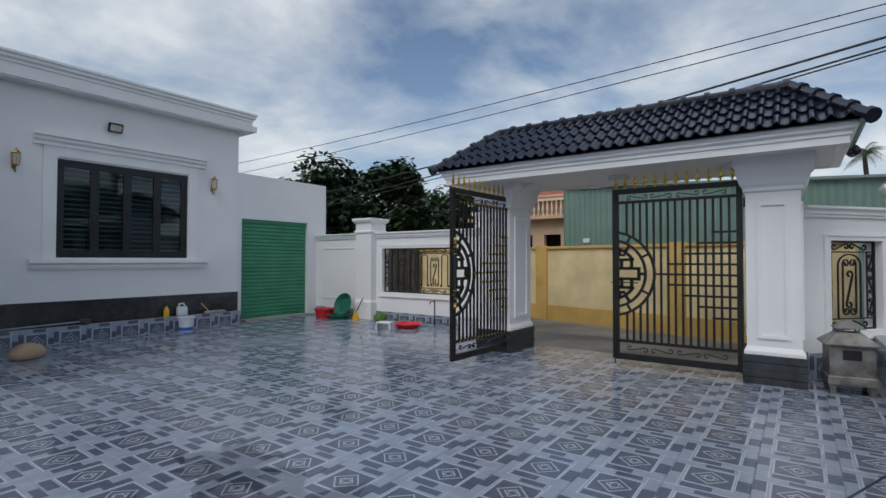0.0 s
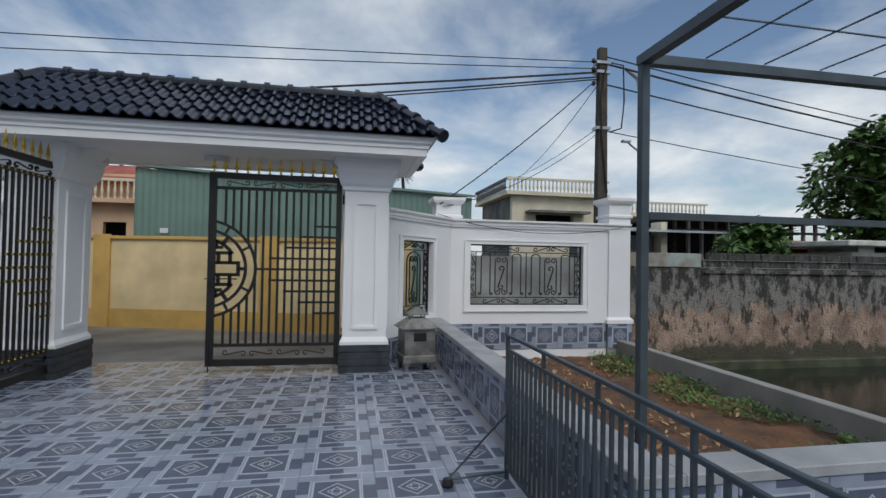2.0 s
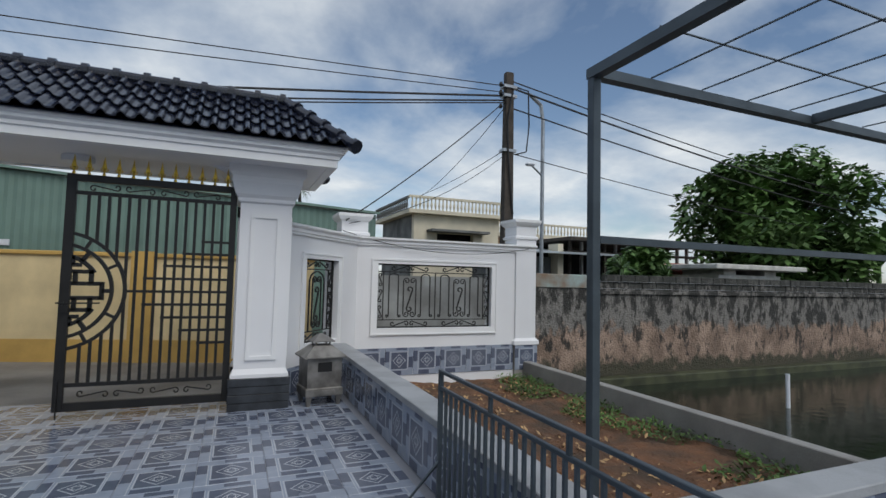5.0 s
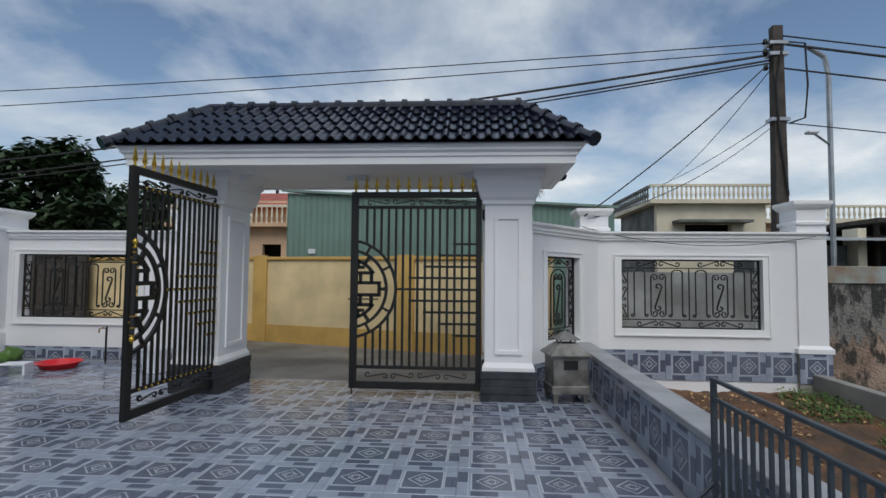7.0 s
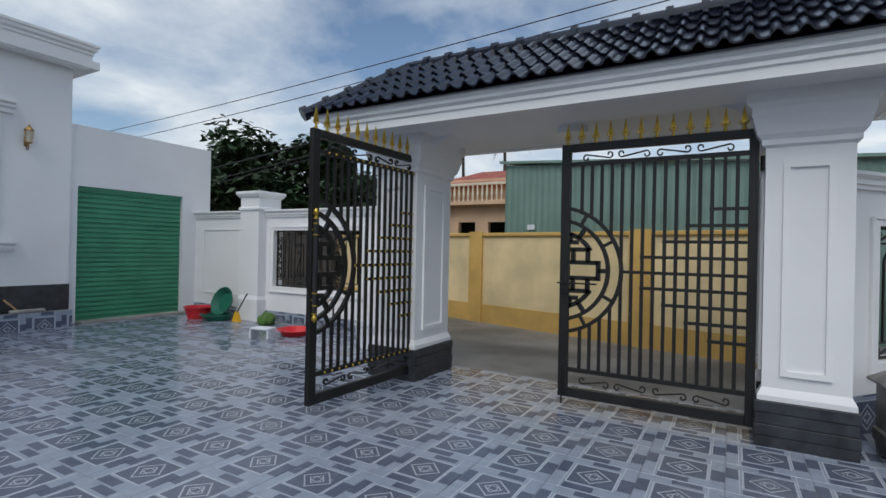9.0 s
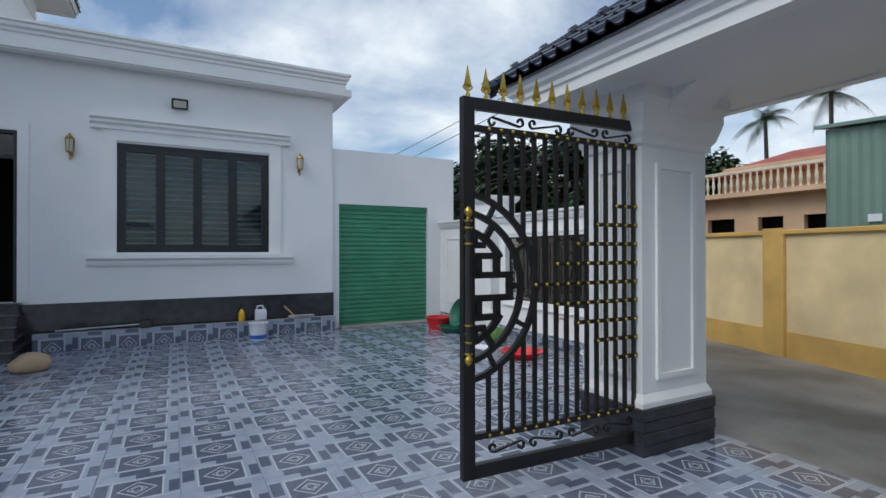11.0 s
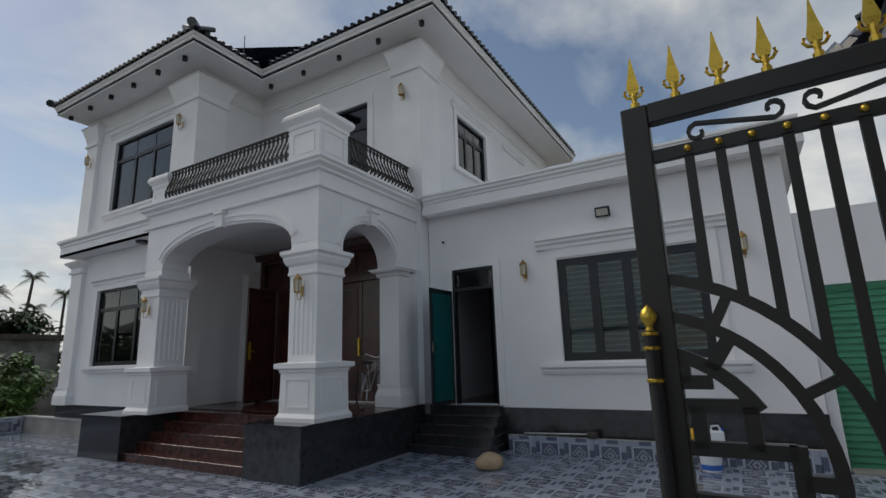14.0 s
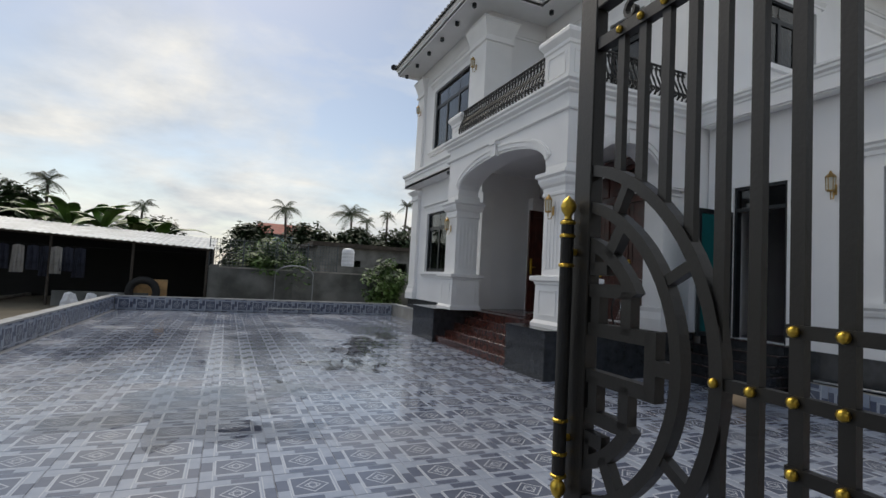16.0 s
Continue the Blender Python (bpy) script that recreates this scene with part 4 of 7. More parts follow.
an("door_surround", boxes((AX, 1.42, 0.78, AX + 0.035, 1.56, 3.58), (AX, 2.50, 0.78, AX + 0.035, 2.64, 3.58), (AX, 1.56, 3.44, AX + 0.035, 2.50, 3.58)), WHITE2)


def window(name, label, m, w, h, cols, transom=0.0, slats=False, fr=0.055):
    """A dark aluminium window in the local x-z plane; +y looks outwards."""
    t = thing(name, label, "window", kind="structure")
    t.matrix_basis = m
    part("window_frame", boxes((0, -0.04, 0, fr, 0.04, h), (w - fr, -0.04, 0, w, 0.04, h), (fr, -0.04, 0, w - fr, 0.04, fr), (fr, -0.04, h - fr, w - fr, 0.04, h)), ALU, t)
    zt = h - transom if transom else h - fr
    if transom:
        part("transom", boxes((fr, -0.035, zt - fr / 2, w - fr, 0.035, zt + fr / 2)), ALU, t)
    cw = (w - 2 * fr) / cols
    for k in range(cols):
        a, b = fr + k * cw, fr + (k + 1) * cw
        top = zt - (fr / 2 if transom else 0)
        f = 0.075 if slats else 0.045
        part("sash", boxes((a, -0.03, fr, a + f, 0.03, top), (b - f, -0.03, fr, b, 0.03, top), (a + f, -0.03, fr, b - f, 0.03, fr + f), (a + f, -0.03, top - f, b - f, 0.03, top)), ALU, t)
        part("pane", boxes((a + f, -0.004, fr + f, b - f, 0.004, top - f)), BLUEGLASS if slats else GLASS, t)
        if transom:
            part("pane", boxes((a + 0.02, -0.004, zt + fr / 2, b - 0.02, 0.004, h - fr)), GLASS, t)
    if slats:
        for k in range(17):
            z = 0.14 + k * (h - 0.3) / 16
            part("security_bar", boxes((fr, -0.10, z, w - fr, -0.088, z + (0.022 if k % 2 else 0.034)), bevel=0.003), GALV, t)
    return t


FACE_X = Matrix.Rotation(-math.pi / 2, 4, "Z")
window("window_1", "wide dark aluminium window with closed sashes", pose(AX - 0.06, 6.22, 1.55) @ FACE_X, 2.43, 1.84, 4, 0, True)
# annex door: frame, transom light, open teal leaf
d1 = thing("door_1", "open dark door with a teal glass leaf", "door", AX - 0.06, 1.56, 0.78, kind="structure")
part("door_frame", boxes((-0.06, 0, 0, 0.06, 0.05, 2.66), (-0.06, 0.89, 0, 0.06, 0.94, 2.66), (-0.06, 0.05, 2.61, 0.06, 0.89, 2.66), (-0.06, 0.05, 2.22, 0.06, 0.89, 2.28)), ALU, d1)
part("pane", boxes((-0.004, 0.05, 2.28, 0.004, 0.89, 2.61)), GLASS, d1)
leaf = part("door_leaf", boxes((0.07, -0.04, 0.02, 0.13, 0.0, 2.22), (0.87, -0.04, 0.02, 0.93, 0.0, 2.22), (0.13, -0.04, 0.02, 0.87, 0.0, 0.10), (0.13, -0.04, 2.14, 0.87, 0.0, 2.22)), ALU, d1)
part("pane", boxes((0.13, -0.024, 0.10, 0.87, -0.016, 2.14)), TEAL, leaf, "teal tinted glass")
part("handle", boxes((0.88, 0.0, 1.0, 0.92, 0.02, 1.2), (0.80, 0.03, 1.1, 0.91, 0.045, 1.12)), CHROME, leaf, "chrome handle")
st = thing("doorstep", "black granite steps up to the annex door", "steps", -10.3, 1.8, 0, kind="structure")
for k in range(5):
    s = part("step", boxes((AX + 0.014, 1.03, k * 0.155, AX + 0.90 - 0.19 * k, 2.62 - 0.02 * k, k * 0.155 + 0.125)), BLACKGRANITE, st)
    under(s, Vector((-10.3, 1.8, 0)))
    s = part("tread", boxes((AX + 0.014, 1.03, k * 0.155 + 0.125, AX + 0.925 - 0.19 * k, 2.645 - 0.02 * k, k * 0.155 + 0.154), bevel=0.006), DARKTREAD, st, "dark red-black granite tread")
    under(s, Vector((-10.3, 1.8, 0)))

gx = -10.80
gar = thing("garage", "low white garage with a green roller shutter", "garage", gx, 8.9, 0)
g_off = Vector((gx, 8.9, 0))
under(part("wall", wall_x(gx - 0.22, gx, 7.462, 10.29, 0.0, 3.66, [(7.60, 9.63, 0.0, 2.54)]), WHITE, gar), g_off)
under(part("wall", boxes((-16, 10.07, 0, gx - 0.22, 10.29, 3.66)), WHITE, gar), g_off)
under(part("roof_slab", boxes((-16, 7.465, 3.55, gx - 0.22, 10.07, 3.65)), CONCRETE, gar), g_off)
sh = under(part("shutter_box", boxes((gx - 0.2, 7.61, 2.48, gx - 0.05, 9.62, 2.54)), GREENDOOR, gar), g_off)
bm = bmesh.new()
prof = []
for k in range(27):
    z = k * 0.0935
    prof += [(gx - 0.10, z), (gx - 0.075, z + 0.012), (gx - 0.075, z + 0.066), (gx - 0.10, z + 0.078)]
va = [(bm.verts.new((a, 7.61, b)), bm.verts.new((a, 9.62, b))) for a, b in prof]
for a, b in zip(va, va[1:]):
    bm.faces.new((a[0], a[1], b[1], b[0]))
bmesh.ops.recalc_face_normals(bm, faces=bm.faces)
under(part("shutter", bm, GREENDOOR, gar, "ribbed green roller shutter"), g_off)
under(part("shutter_back", boxes((gx - 0.16, 7.61, 0, gx - 0.13, 9.62, 2.48)), PAINTEDSHADE, gar), g_off)
under(part("threshold", boxes((gx - 0.2, 7.6, -0.02, gx + 0.25, 9.75, 0.035)), CONCRETE, gar), g_off)

# ---- main house ----
house = thing("house", "white two storey villa with a columned porch and balcony", "house", -9.5, -2.0, 0)
h_off = Vector((-9.5, -2.0, 0))


def hs(name, bm, m, label="", smooth=False):
    return under(part(name, bm, m, house, label, smooth), h_off)


FX, WX, WY, SY, BX = -10.45, -8.6, -4.2, 1.0, -19.4
# walls
hs("wall", wall_x(FX - 0.22, FX, WY, SY, 0.8, 4.80, [(-3.90, 0.05, 0.82, 4.30)]), WHITE)
hs("wall", wall_x(FX - 0.22, FX, WY, SY, 4.80, 9.0, [(-1.50, -0.42, 5.0, 7.75)]), WHITE)
hs("wall", wall_y(SY - 0.22, SY, BX, FX - 0.22, 0.0, 9.0, [(-13.95, -12.25, 6.35, 7.78)]), WHITE)
hs("wall", wall_x(WX - 0.22, WX, -9.35, WY, 0.78, 4.80, [(-8.05, -5.35, 1.75, 3.70)]), WHITE)
hs("wall", wall_x(WX - 0.22, WX, -9.35, WY, 4.80, 9.0, [(-7.95, -5.20, 5.85, 7.90)]), WHITE)
hs("wall", boxes((FX - 0.22, WY - 0.22, 0.8, WX - 0.22, WY, 9.0)), WHITE)
hs("wall", boxes((BX, -9.57, 0, WX, -9.35, 9.0), (BX - 0.2, -9.57, 0, BX, SY, 9.0)), WHITE)
hs("base_band", boxes((WX - 0.2, -9.58, -0.1, WX + 0.02, WY - 0.9, 0.78)), BLACKGRANITE, "black granite base")
hs("upper_floor", boxes((BX, -9.35, 4.75, WX - 0.22, WY - 0.22, 4.95), (BX, WY - 0.22, 4.75, FX - 0.22, SY - 0.22, 4.95)), WHITE)
# eaves: soffit, fascia, roof
EZ = 8.98
EAVE = [(-9.72, 1.88), (-9.72, -3.36), (-7.78, -3.36), (-7.78, -9.80), (-20.2, -9.80), (-20.2, 1.88)]
bm = bmesh.new()
for lv in (EZ, EZ + 0.06):
    vs = [bm.verts.new((x, y, lv)) for x, y in EAVE]
    bm.faces.new(vs)
vv = list(bm.verts)
for k in range(6):
    bm.faces.new((vv[k], vv[(k + 1) % 6], vv[6 + (k + 1) % 6], vv[6 + k]))
bmesh.ops.recalc_face_normals(bm, faces=bm.faces)
hs("soffit", bm, WHITE2)
hs("fascia", sweep(EAVE[::-1], [(-0.12, EZ - 0.03), (0.0, EZ - 0.03), (0.0, EZ + 0.06), (0.03, EZ + 0.07), (0.03, EZ + 0.12), (0.07, EZ + 0.16), (0.07, EZ + 0.22), (-0.12, EZ + 0.22)], True), WHITE2)
RB = EZ + 0.23
bm = bmesh.new()


def roof_poly(*pts):
    bm.faces.new([bm.verts.new(p) for p in pts])


mx = (-9.6 - 18.1) / 2
roof_poly((-9.6, 2.0, RB), (-9.6, -9.92, RB), (-13.2, -4.3, RB + 3.1), (-13.2, -4.28, RB + 3.1))
roof_poly((-9.6, 2.0, RB), (-13.2, -4.28, RB + 3.1), (-15.0, -4.28, RB + 3.1), (-20.3, 2.0, RB))
roof_poly((-20.3, 2.0, RB), (-15.0, -4.28, RB + 3.1), (-20.3, -9.92, RB))
roof_poly((-7.66, -3.24, RB), (-7.66, -9.92, RB), (-9.4, -6.9, RB + 1.75))
roof_poly((-7.66, -3.24, RB), (-9.4, -6.9, RB + 1.75), (-12.5, -6.9, RB + 1.75), (-12.5, -3.24, RB))
roof_poly((-7.66, -9.92, RB), (-20.3, -9.92, RB), (-15.0, -4.28, RB + 3.1), (-13.2, -4.28, RB + 3.1), (-9.4, -6.9, RB + 1.75))
hs("roof", bm, ROOFTILE, "dark glazed tile roof")
bm = bmesh.new()
for (ax, ay), (bx, by) in (((-9.6, 2.0), (-9.6, -3.24)), ((-9.6, -3.24), (-7.66, -3.24)), ((-7.66, -3.24), (-7.66, -9.92)), ((-9.6, 2.0), (-20.3, 2.0))):
    d = Vector((bx - ax, by - ay, 0))
    n = int(d.length / 0.21)
    d.normalize()
    inn = Vector((-1, 0, 0)) if abs(d.y) > 0.5 else Vector((0, -1, 0))
    for k in range(n):
        c = Vector((ax, ay, RB + 0.03)) + d * (k + 0.5) * 0.21
        tube(bm, [c, c + inn * 0.6 + Vector((0, 0, 0.3))], 0.062, 6)
hs("eave_tiles", bm, ROOFTILE)["kind"] = "stuff"
for px, py in ((-9.6, 2.0), (-7.66, -3.24), (-7.66, -9.92)):
    bm = bmesh.new()
    tube(bm, [(px + 0.08, py + (0.08 if py > -10 else -0.08), RB + 0.06), (px - 0.6, py - (0.6 if py > -10 else -0.6), RB + 0.36)], 0.11, 8)
    hs("hip_cap", bm, ROOFTILE)
hs("lightning_rod", tube(bmesh.new(), [(-9.75, -4.2, RB + 0.2), (-9.75, -4.2, RB + 1.4)], 0.012, 5), IRON)
# crown band round the upper walls
hs("crown_band", sweep([(WX, -9.35), (WX, WY), (FX, WY), (FX, SY), (BX, SY)][::-1][::-1], [(-0.02, 8.40), (0.03, 8.40), (0.03, 8.46), (0.05, 8.47), (0.05, 8.50), (-0.02, 8.50)]), WHITE2)


def pilaster(x0, x1, y0, y1, z0, z1, cap=0.34, base=0.0):
    cx, cy, hx, hy = (x0 + x1) / 2, (y0 + y1) / 2, (x1 - x0) / 2, (y1 - y0) / 2
    lv = []
    if base:
        lv += [(hx + 0.07, hy + 0.07, z0), (hx + 0.07, hy + 0.07, z0 + base * 0.5), (hx + 0.03, hy + 0.03, z0 + base * 0.8), (hx + 0.04, hy + 0.04, z0 + base)]
    lv += [(hx, hy, z0 + base), (hx, hy, z1 - cap), (hx + 0.05, hy + 0.05, z1 - cap + 0.02), (hx + 0.05, hy + 0.05, z1 - cap + 0.08), (hx + 0.02, hy + 0.02, z1 - cap + 0.09), (hx + 0.02, hy + 0.02, z1 - cap + 0.18), (hx + 0.13, hy + 0.13, z1 - 0.06), (hx + 0.13, hy + 0.13, z1 - 0.03), (hx + 0.16, hy + 0.16, z1 - 0.02), (hx + 0.16, hy + 0.16, z1)]
    bm = frustum(bmesh.new(), lv)
    bmesh.ops.translate(bm, verts=bm.verts, vec=(cx, cy, 0))
    return bm


hs("pilaster", pilaster(FX - 0.65, FX + 0.15, 0.42, SY + 0.15, 5.0, 8.66, 0.62), WHITE2)
hs("pilaster", pilaster(WX - 0.65, WX + 0.16, -5.0, WY + 0.16, 5.0, 8.66, 0.62), WHITE2)
hs("pilaster", pilaster(WX - 0.4, WX + 0.10, -9.43, -8.85, 5.3, 8.66, 0.62), WHITE2)
hs("pilaster", pilaster(WX - 0.4, WX + 0.10, -9.43, -8.85, 0.78, 4.6, 0.34, 0.45), WHITE2)
# canopy ledge over the wing's ground floor
hs("ledge", boxes((WX, -9.48, 4.72, WX + 0.42, -4.62, 4.80)), WHITE2)
hs("ledge", sweep([(WX, -9.48), (WX + 0.42, -9.48), (WX + 0.42, -4.62), (WX, -4.62)], [(-0.12, 4.72), (0.0, 4.72), (0.0, 4.98), (0.02, 5.0), (0.02, 5.06), (0.08, 5.11), (0.08, 5.18), (-0.12, 5.18)]), WHITE2)
hs("ledge_top", boxes((WX, -9.43, 5.10, WX + 0.36, -4.66, 5.16)), WHITE2)


def surround_x(x, a, b, c, d, w=0.16):
    bm = boxes((x, a - w, c - 0.02, x + 0.035, a, d + w), (x, b, c - 0.02, x + 0.035, b + w, d + w), (x, a, d, x + 0.035, b, d + w))
    hs("surround", bm, WHITE2)
    hs("hood", sweep([(x, a - w - 0.08), (x, b + w + 0.08)], [(-0.02, d + w), (0.06, d + w), (0.06, d + w + 0.05), (0.12, d + w + 0.10), (0.12, d + w + 0.14), (-0.02, d + w + 0.14)]), WHITE2)
    hs("sill", sweep([(x, a - w - 0.08), (x, b + w + 0.08)], [(-0.02, c - 0.18), (0.05, c - 0.18), (0.07, c - 0.12), (0.12, c - 0.08), (0.12, c - 0.02), (-0.02, c - 0.02)]), WHITE2)


surround_x(WX, -8.05, -5.35, 1.75, 3.70)
surround_x(WX, -7.95, -5.20, 5.85, 7.90)
hs("surround", boxes((FX, -1.62, 5.0, FX + 0.035, -1.50, 7.9), (FX, -0.42, 5.0, FX + 0.035, -0.26, 7.9), (FX, -1.50, 7.75, FX + 0.035, -0.42, 7.9)), WHITE2)
hs("surround", boxes((-14.1, SY, 6.33, -13.95, SY + 0.035, 7.93), (-12.25, SY, 6.33, -12.10, SY + 0.035, 7.93), (-13.95, SY, 7.78, -12.25, SY + 0.035, 7.93)), WHITE2)
hs("hood", sweep([(-12.0, SY), (-14.2, SY)], [(-0.02, 7.93), (0.06, 7.93), (0.06, 7.98), (0.12, 8.04), (0.12, 8.08), (-0.02, 8.08)][::1]), WHITE2)
hs("hood", sweep([(-15.2, SY), (-17.0, SY)], [(-0.02, 7.93), (0.06, 7.93), (0.06, 7.98), (0.12, 8.04), (0.12, 8.08), (-0.02, 8.08)]), WHITE2)
hs("sill", boxes((-14.2, SY, 6.22, -12.0, SY + 0.09, 6.33)), WHITE2)
window("window_2", "dark aluminium upstairs window on the wing", pose(WX - 0.08, -5.20, 5.85) @ FACE_X, 2.75, 2.05, 3, 0.55)
window("window_3", "dark aluminium ground floor window on the wing", pose(WX - 0.08, -5.35, 1.75) @ FACE_X, 2.70, 1.95, 3, 0.5)
window("window_4", "dark balcony door with a glass light", pose(FX - 0.08, -0.42, 5.0) @ FACE_X, 1.08, 2.75, 1, 0.55)
w5 = window("window_5", "side window with one sash pushed open", pose(-12.25, SY - 0.08, 6.35, 0, 0, 180) @ pose(0, 0, 0), 1.70, 1.43, 3, 0.4)
# near-black sheets added behind windows and door: the rooms' shade put into colour
hs("dark_room", boxes((-13.0, -9.3, 0.82, -12.9, 0.7, 8.9)), PAINTEDSHADE)
an("curtain", boxes((AX - 0.62, 3.3, 1.0, AX - 0.58, 6.7, 3.8)), PAINTEDSHADE)
hs("curtain", boxes((WX - 0.9, -8.6, 0.9, WX - 0.86, -4.9, 4.7), (WX - 0.9, -8.6, 5.0, WX - 0.86, -4.9, 8.8)), PAINTEDSHADE)
hs("curtain", boxes((FX - 0.9, -2.0, 5.0, FX - 0.86, 0.1, 8.2), (-14.4, SY - 0.9, 6.0, -11.9, SY - 0.86, 8.2)), PAINTEDSHADE)
an("dark_room", boxes((-13.6, 1.1, 0.1, -13.5, 7.2, 4.6)), PAINTEDSHADE)
an("inner_floor", boxes((-16.9, 1.05, 0.6, AX - 0.225, 7.2, 0.76)), REDGRANITE)
# porch platform and steps
hs("plinth", boxes((FX, -5.1, -0.1, -8.34, 1.0, 0.78), (-8.34, -0.2, -0.1, -7.16, 1.0, 0.78), (-8.34, -5.1, -0.1, -7.16, -3.65, 0.78), bevel=0.004), BLACKGRANITE, "polished black granite plinth")
for y0, y1 in ((-0.22, 1.03), (-5.13, -3.63)):
    hs("plinth_edge", boxes((-8.34, y0, 0.782, -7.13, y1, 0.80)), BLACKGRANITE)
for k in range(5):
    hs("step", boxes((-8.34 if k < 4 else -8.62, -3.648, k * 0.156, -7.24 - 0.25 * k, -0.202, k * 0.156 + 0.13)), REDGRANITE, "red-brown granite step")
    hs("step_nosing", boxes((-8.34 if k < 4 else -8.62, -3.648, k * 0.156 + 0.13, -7.215 - 0.25 * k, -0.202, k * 0.156 + 0.156), bevel=0.006), REDGRANITE)
hs("porch_floor", boxes((FX, -4.2, 0.782, -8.62, 1.0, 0.792)), REDGRANITE, "red-brown granite porch floor")


def column(cx, cy, flutes):
    h = 0.30
    lv = [(0.42, 0.42, 0.80), (0.42, 0.42, 0.86), (0.38, 0.38, 0.92), (0.37, 0.37, 1.52), (0.39, 0.39, 1.54), (0.39, 0.39, 1.57), (0.45, 0.45, 1.60), (0.45, 0.45, 1.67), (h, h, 1.69), (h, h, 3.06), (h + 0.03, h + 0.03, 3.08), (h + 0.03, h + 0.03, 3.12), (h + 0.02, h + 0.02, 3.13), (h + 0.02, h + 0.02, 3.22), (h + 0.06, h + 0.06, 3.26), (h + 0.09, h + 0.09, 3.34), (h + 0.09, h + 0.09, 3.38), (h + 0.13, h + 0.13, 3.42), (h + 0.13, h + 0.13, 3.48), (h, h, 3.49), (h, h, 3.415 + 0.2)]
    bm = frustum(bmesh.new(), lv)
    bmesh.ops.translate(bm, verts=bm.verts, vec=(cx, cy, 0))
    c = hs("column", bm, WHITE2)
    for s in (-1, 1):
        part("panel_moulding", panel_frame(bmesh.new(), "x", cx + s * 0.372, cy - 0.25, cy + 0.25, 1.0, 1.44, s * 0.016, 0.025), WHITE2, c)
        part("panel_moulding", panel_frame(bmesh.new(), "y", cy + s * 0.372, cx - 0.25, cx + 0.25, 1.0, 1.44, s * 0.016, 0.025), WHITE2, c)
    if flutes:
        for k in range(5):
            o = -0.20 + k * 0.10
            f = part("flute", boxes((cx + o - 0.028, cy + h, 1.80, cx + o + 0.028, cy + h + 0.014, 2.98), bevel=0.006), WHITE2, c)
    else:
        for k in range(5):
            o = -0.20 + k * 0.10
            part("flute", boxes((cx + h, cy + o - 0.028, 1.80, cx + h + 0.010, cy + o + 0.028, 2.98), bevel=0.005), WHITE2, c)
    return c


column(-7.85, 0.57, False)
column(-7.85, -3.72, True)


def arch_wall(axis, c0, c1, a0, a1, spring, crown, top, ends):
    """A wall with a flat arch from a0 to a1; axis x: it runs along y at x c0..c1. ends: the wall's own ends."""
    bm = bmesh.new()
    n = 20
    mid, half = (a0 + a1) / 2, (a1 - a0) / 2
    low = [(ends[0], spring), (a0, spring)] + [(mid - half * math.cos(math.pi * k / n), spring + (crown - spring) * math.sin(math.pi * k / n) ** 0.8) for k in range(1, n)] + [(a1, spring), (ends[1], spring)]
    for (p0, z0), (p1, z1) in zip(low, low[1:]):
        vs = []
        for c in (c0, c1):
            for p, z in ((p0, z0), (p1, z1), (p1, top), (p0, top)):
                vs.append(bm.verts.new((c, p, z) if axis == "x" else (p, c, z)))
        for f in ((0, 1, 2, 3), (7, 6, 5, 4), (0, 4, 5, 1), (3, 2, 6, 7)) + (((0, 3, 7, 4),) if p0 == ends[0] else ()) + (((1, 5, 6, 2),) if p1 == ends[1] else ()):
            bm.faces.new([vs[i] for i in f])
    bmesh.ops.remove_doubles(bm, verts=bm.verts, dist=0.0005)
    bmesh.ops.recalc_face_normals(bm, faces=bm.faces)
    hs("arch_wall", bm, WHITE)
    # moulded band round the arch
    pts = [(mid - (half + 0.10) * math.cos(math.pi * k / n), spring + (crown + 0.13 - spring) * max(0.0, math.sin(math.pi * k / n)) ** 0.8) for k in range(n + 1)]
    for w, out, off in ((0.16, 0.03, 0.0), (0.05, 0.05, 0.06)):
        b2 = bmesh.new()
        pp = [(p, z + off * 0.6) for p, z in pts[1:-1]] if off else pts[1:-1]
        flat_bar(b2, pp, w, 0.06)
        if axis == "x":
            for v in b2.verts:
                v.co = Vector((c1 + out - 0.03 + v.co.y, v.co.x, v.co.z))
            bmesh.ops.reverse_faces(b2, faces=b2.faces)
        else:
            for v in b2.verts:
                v.co = Vector((v.co.x, c1 + out - 0.03 + v.co.y, v.co.z))
        bmesh.ops.recalc_face_normals(b2, faces=b2.faces)
        hs("arch_band", b2, WHITE2)
    kz = crown
    ks = boxes((c1, mid - 0.10, kz - 0.03, c1 + 0.09, mid + 0.10, kz + 0.28), (c1, mid - 0.13, kz + 0.22, c1 + 0.12, mid + 0.13, kz + 0.28)) if axis == "x" else boxes((mid - 0.10, c1, kz - 0.03, mid + 0.10, c1 + 0.09, kz + 0.28), (mid - 0.13, c1, kz + 0.22, mid + 0.13, c1 + 0.12, kz + 0.28))
    hs("keystone", ks, WHITE2)


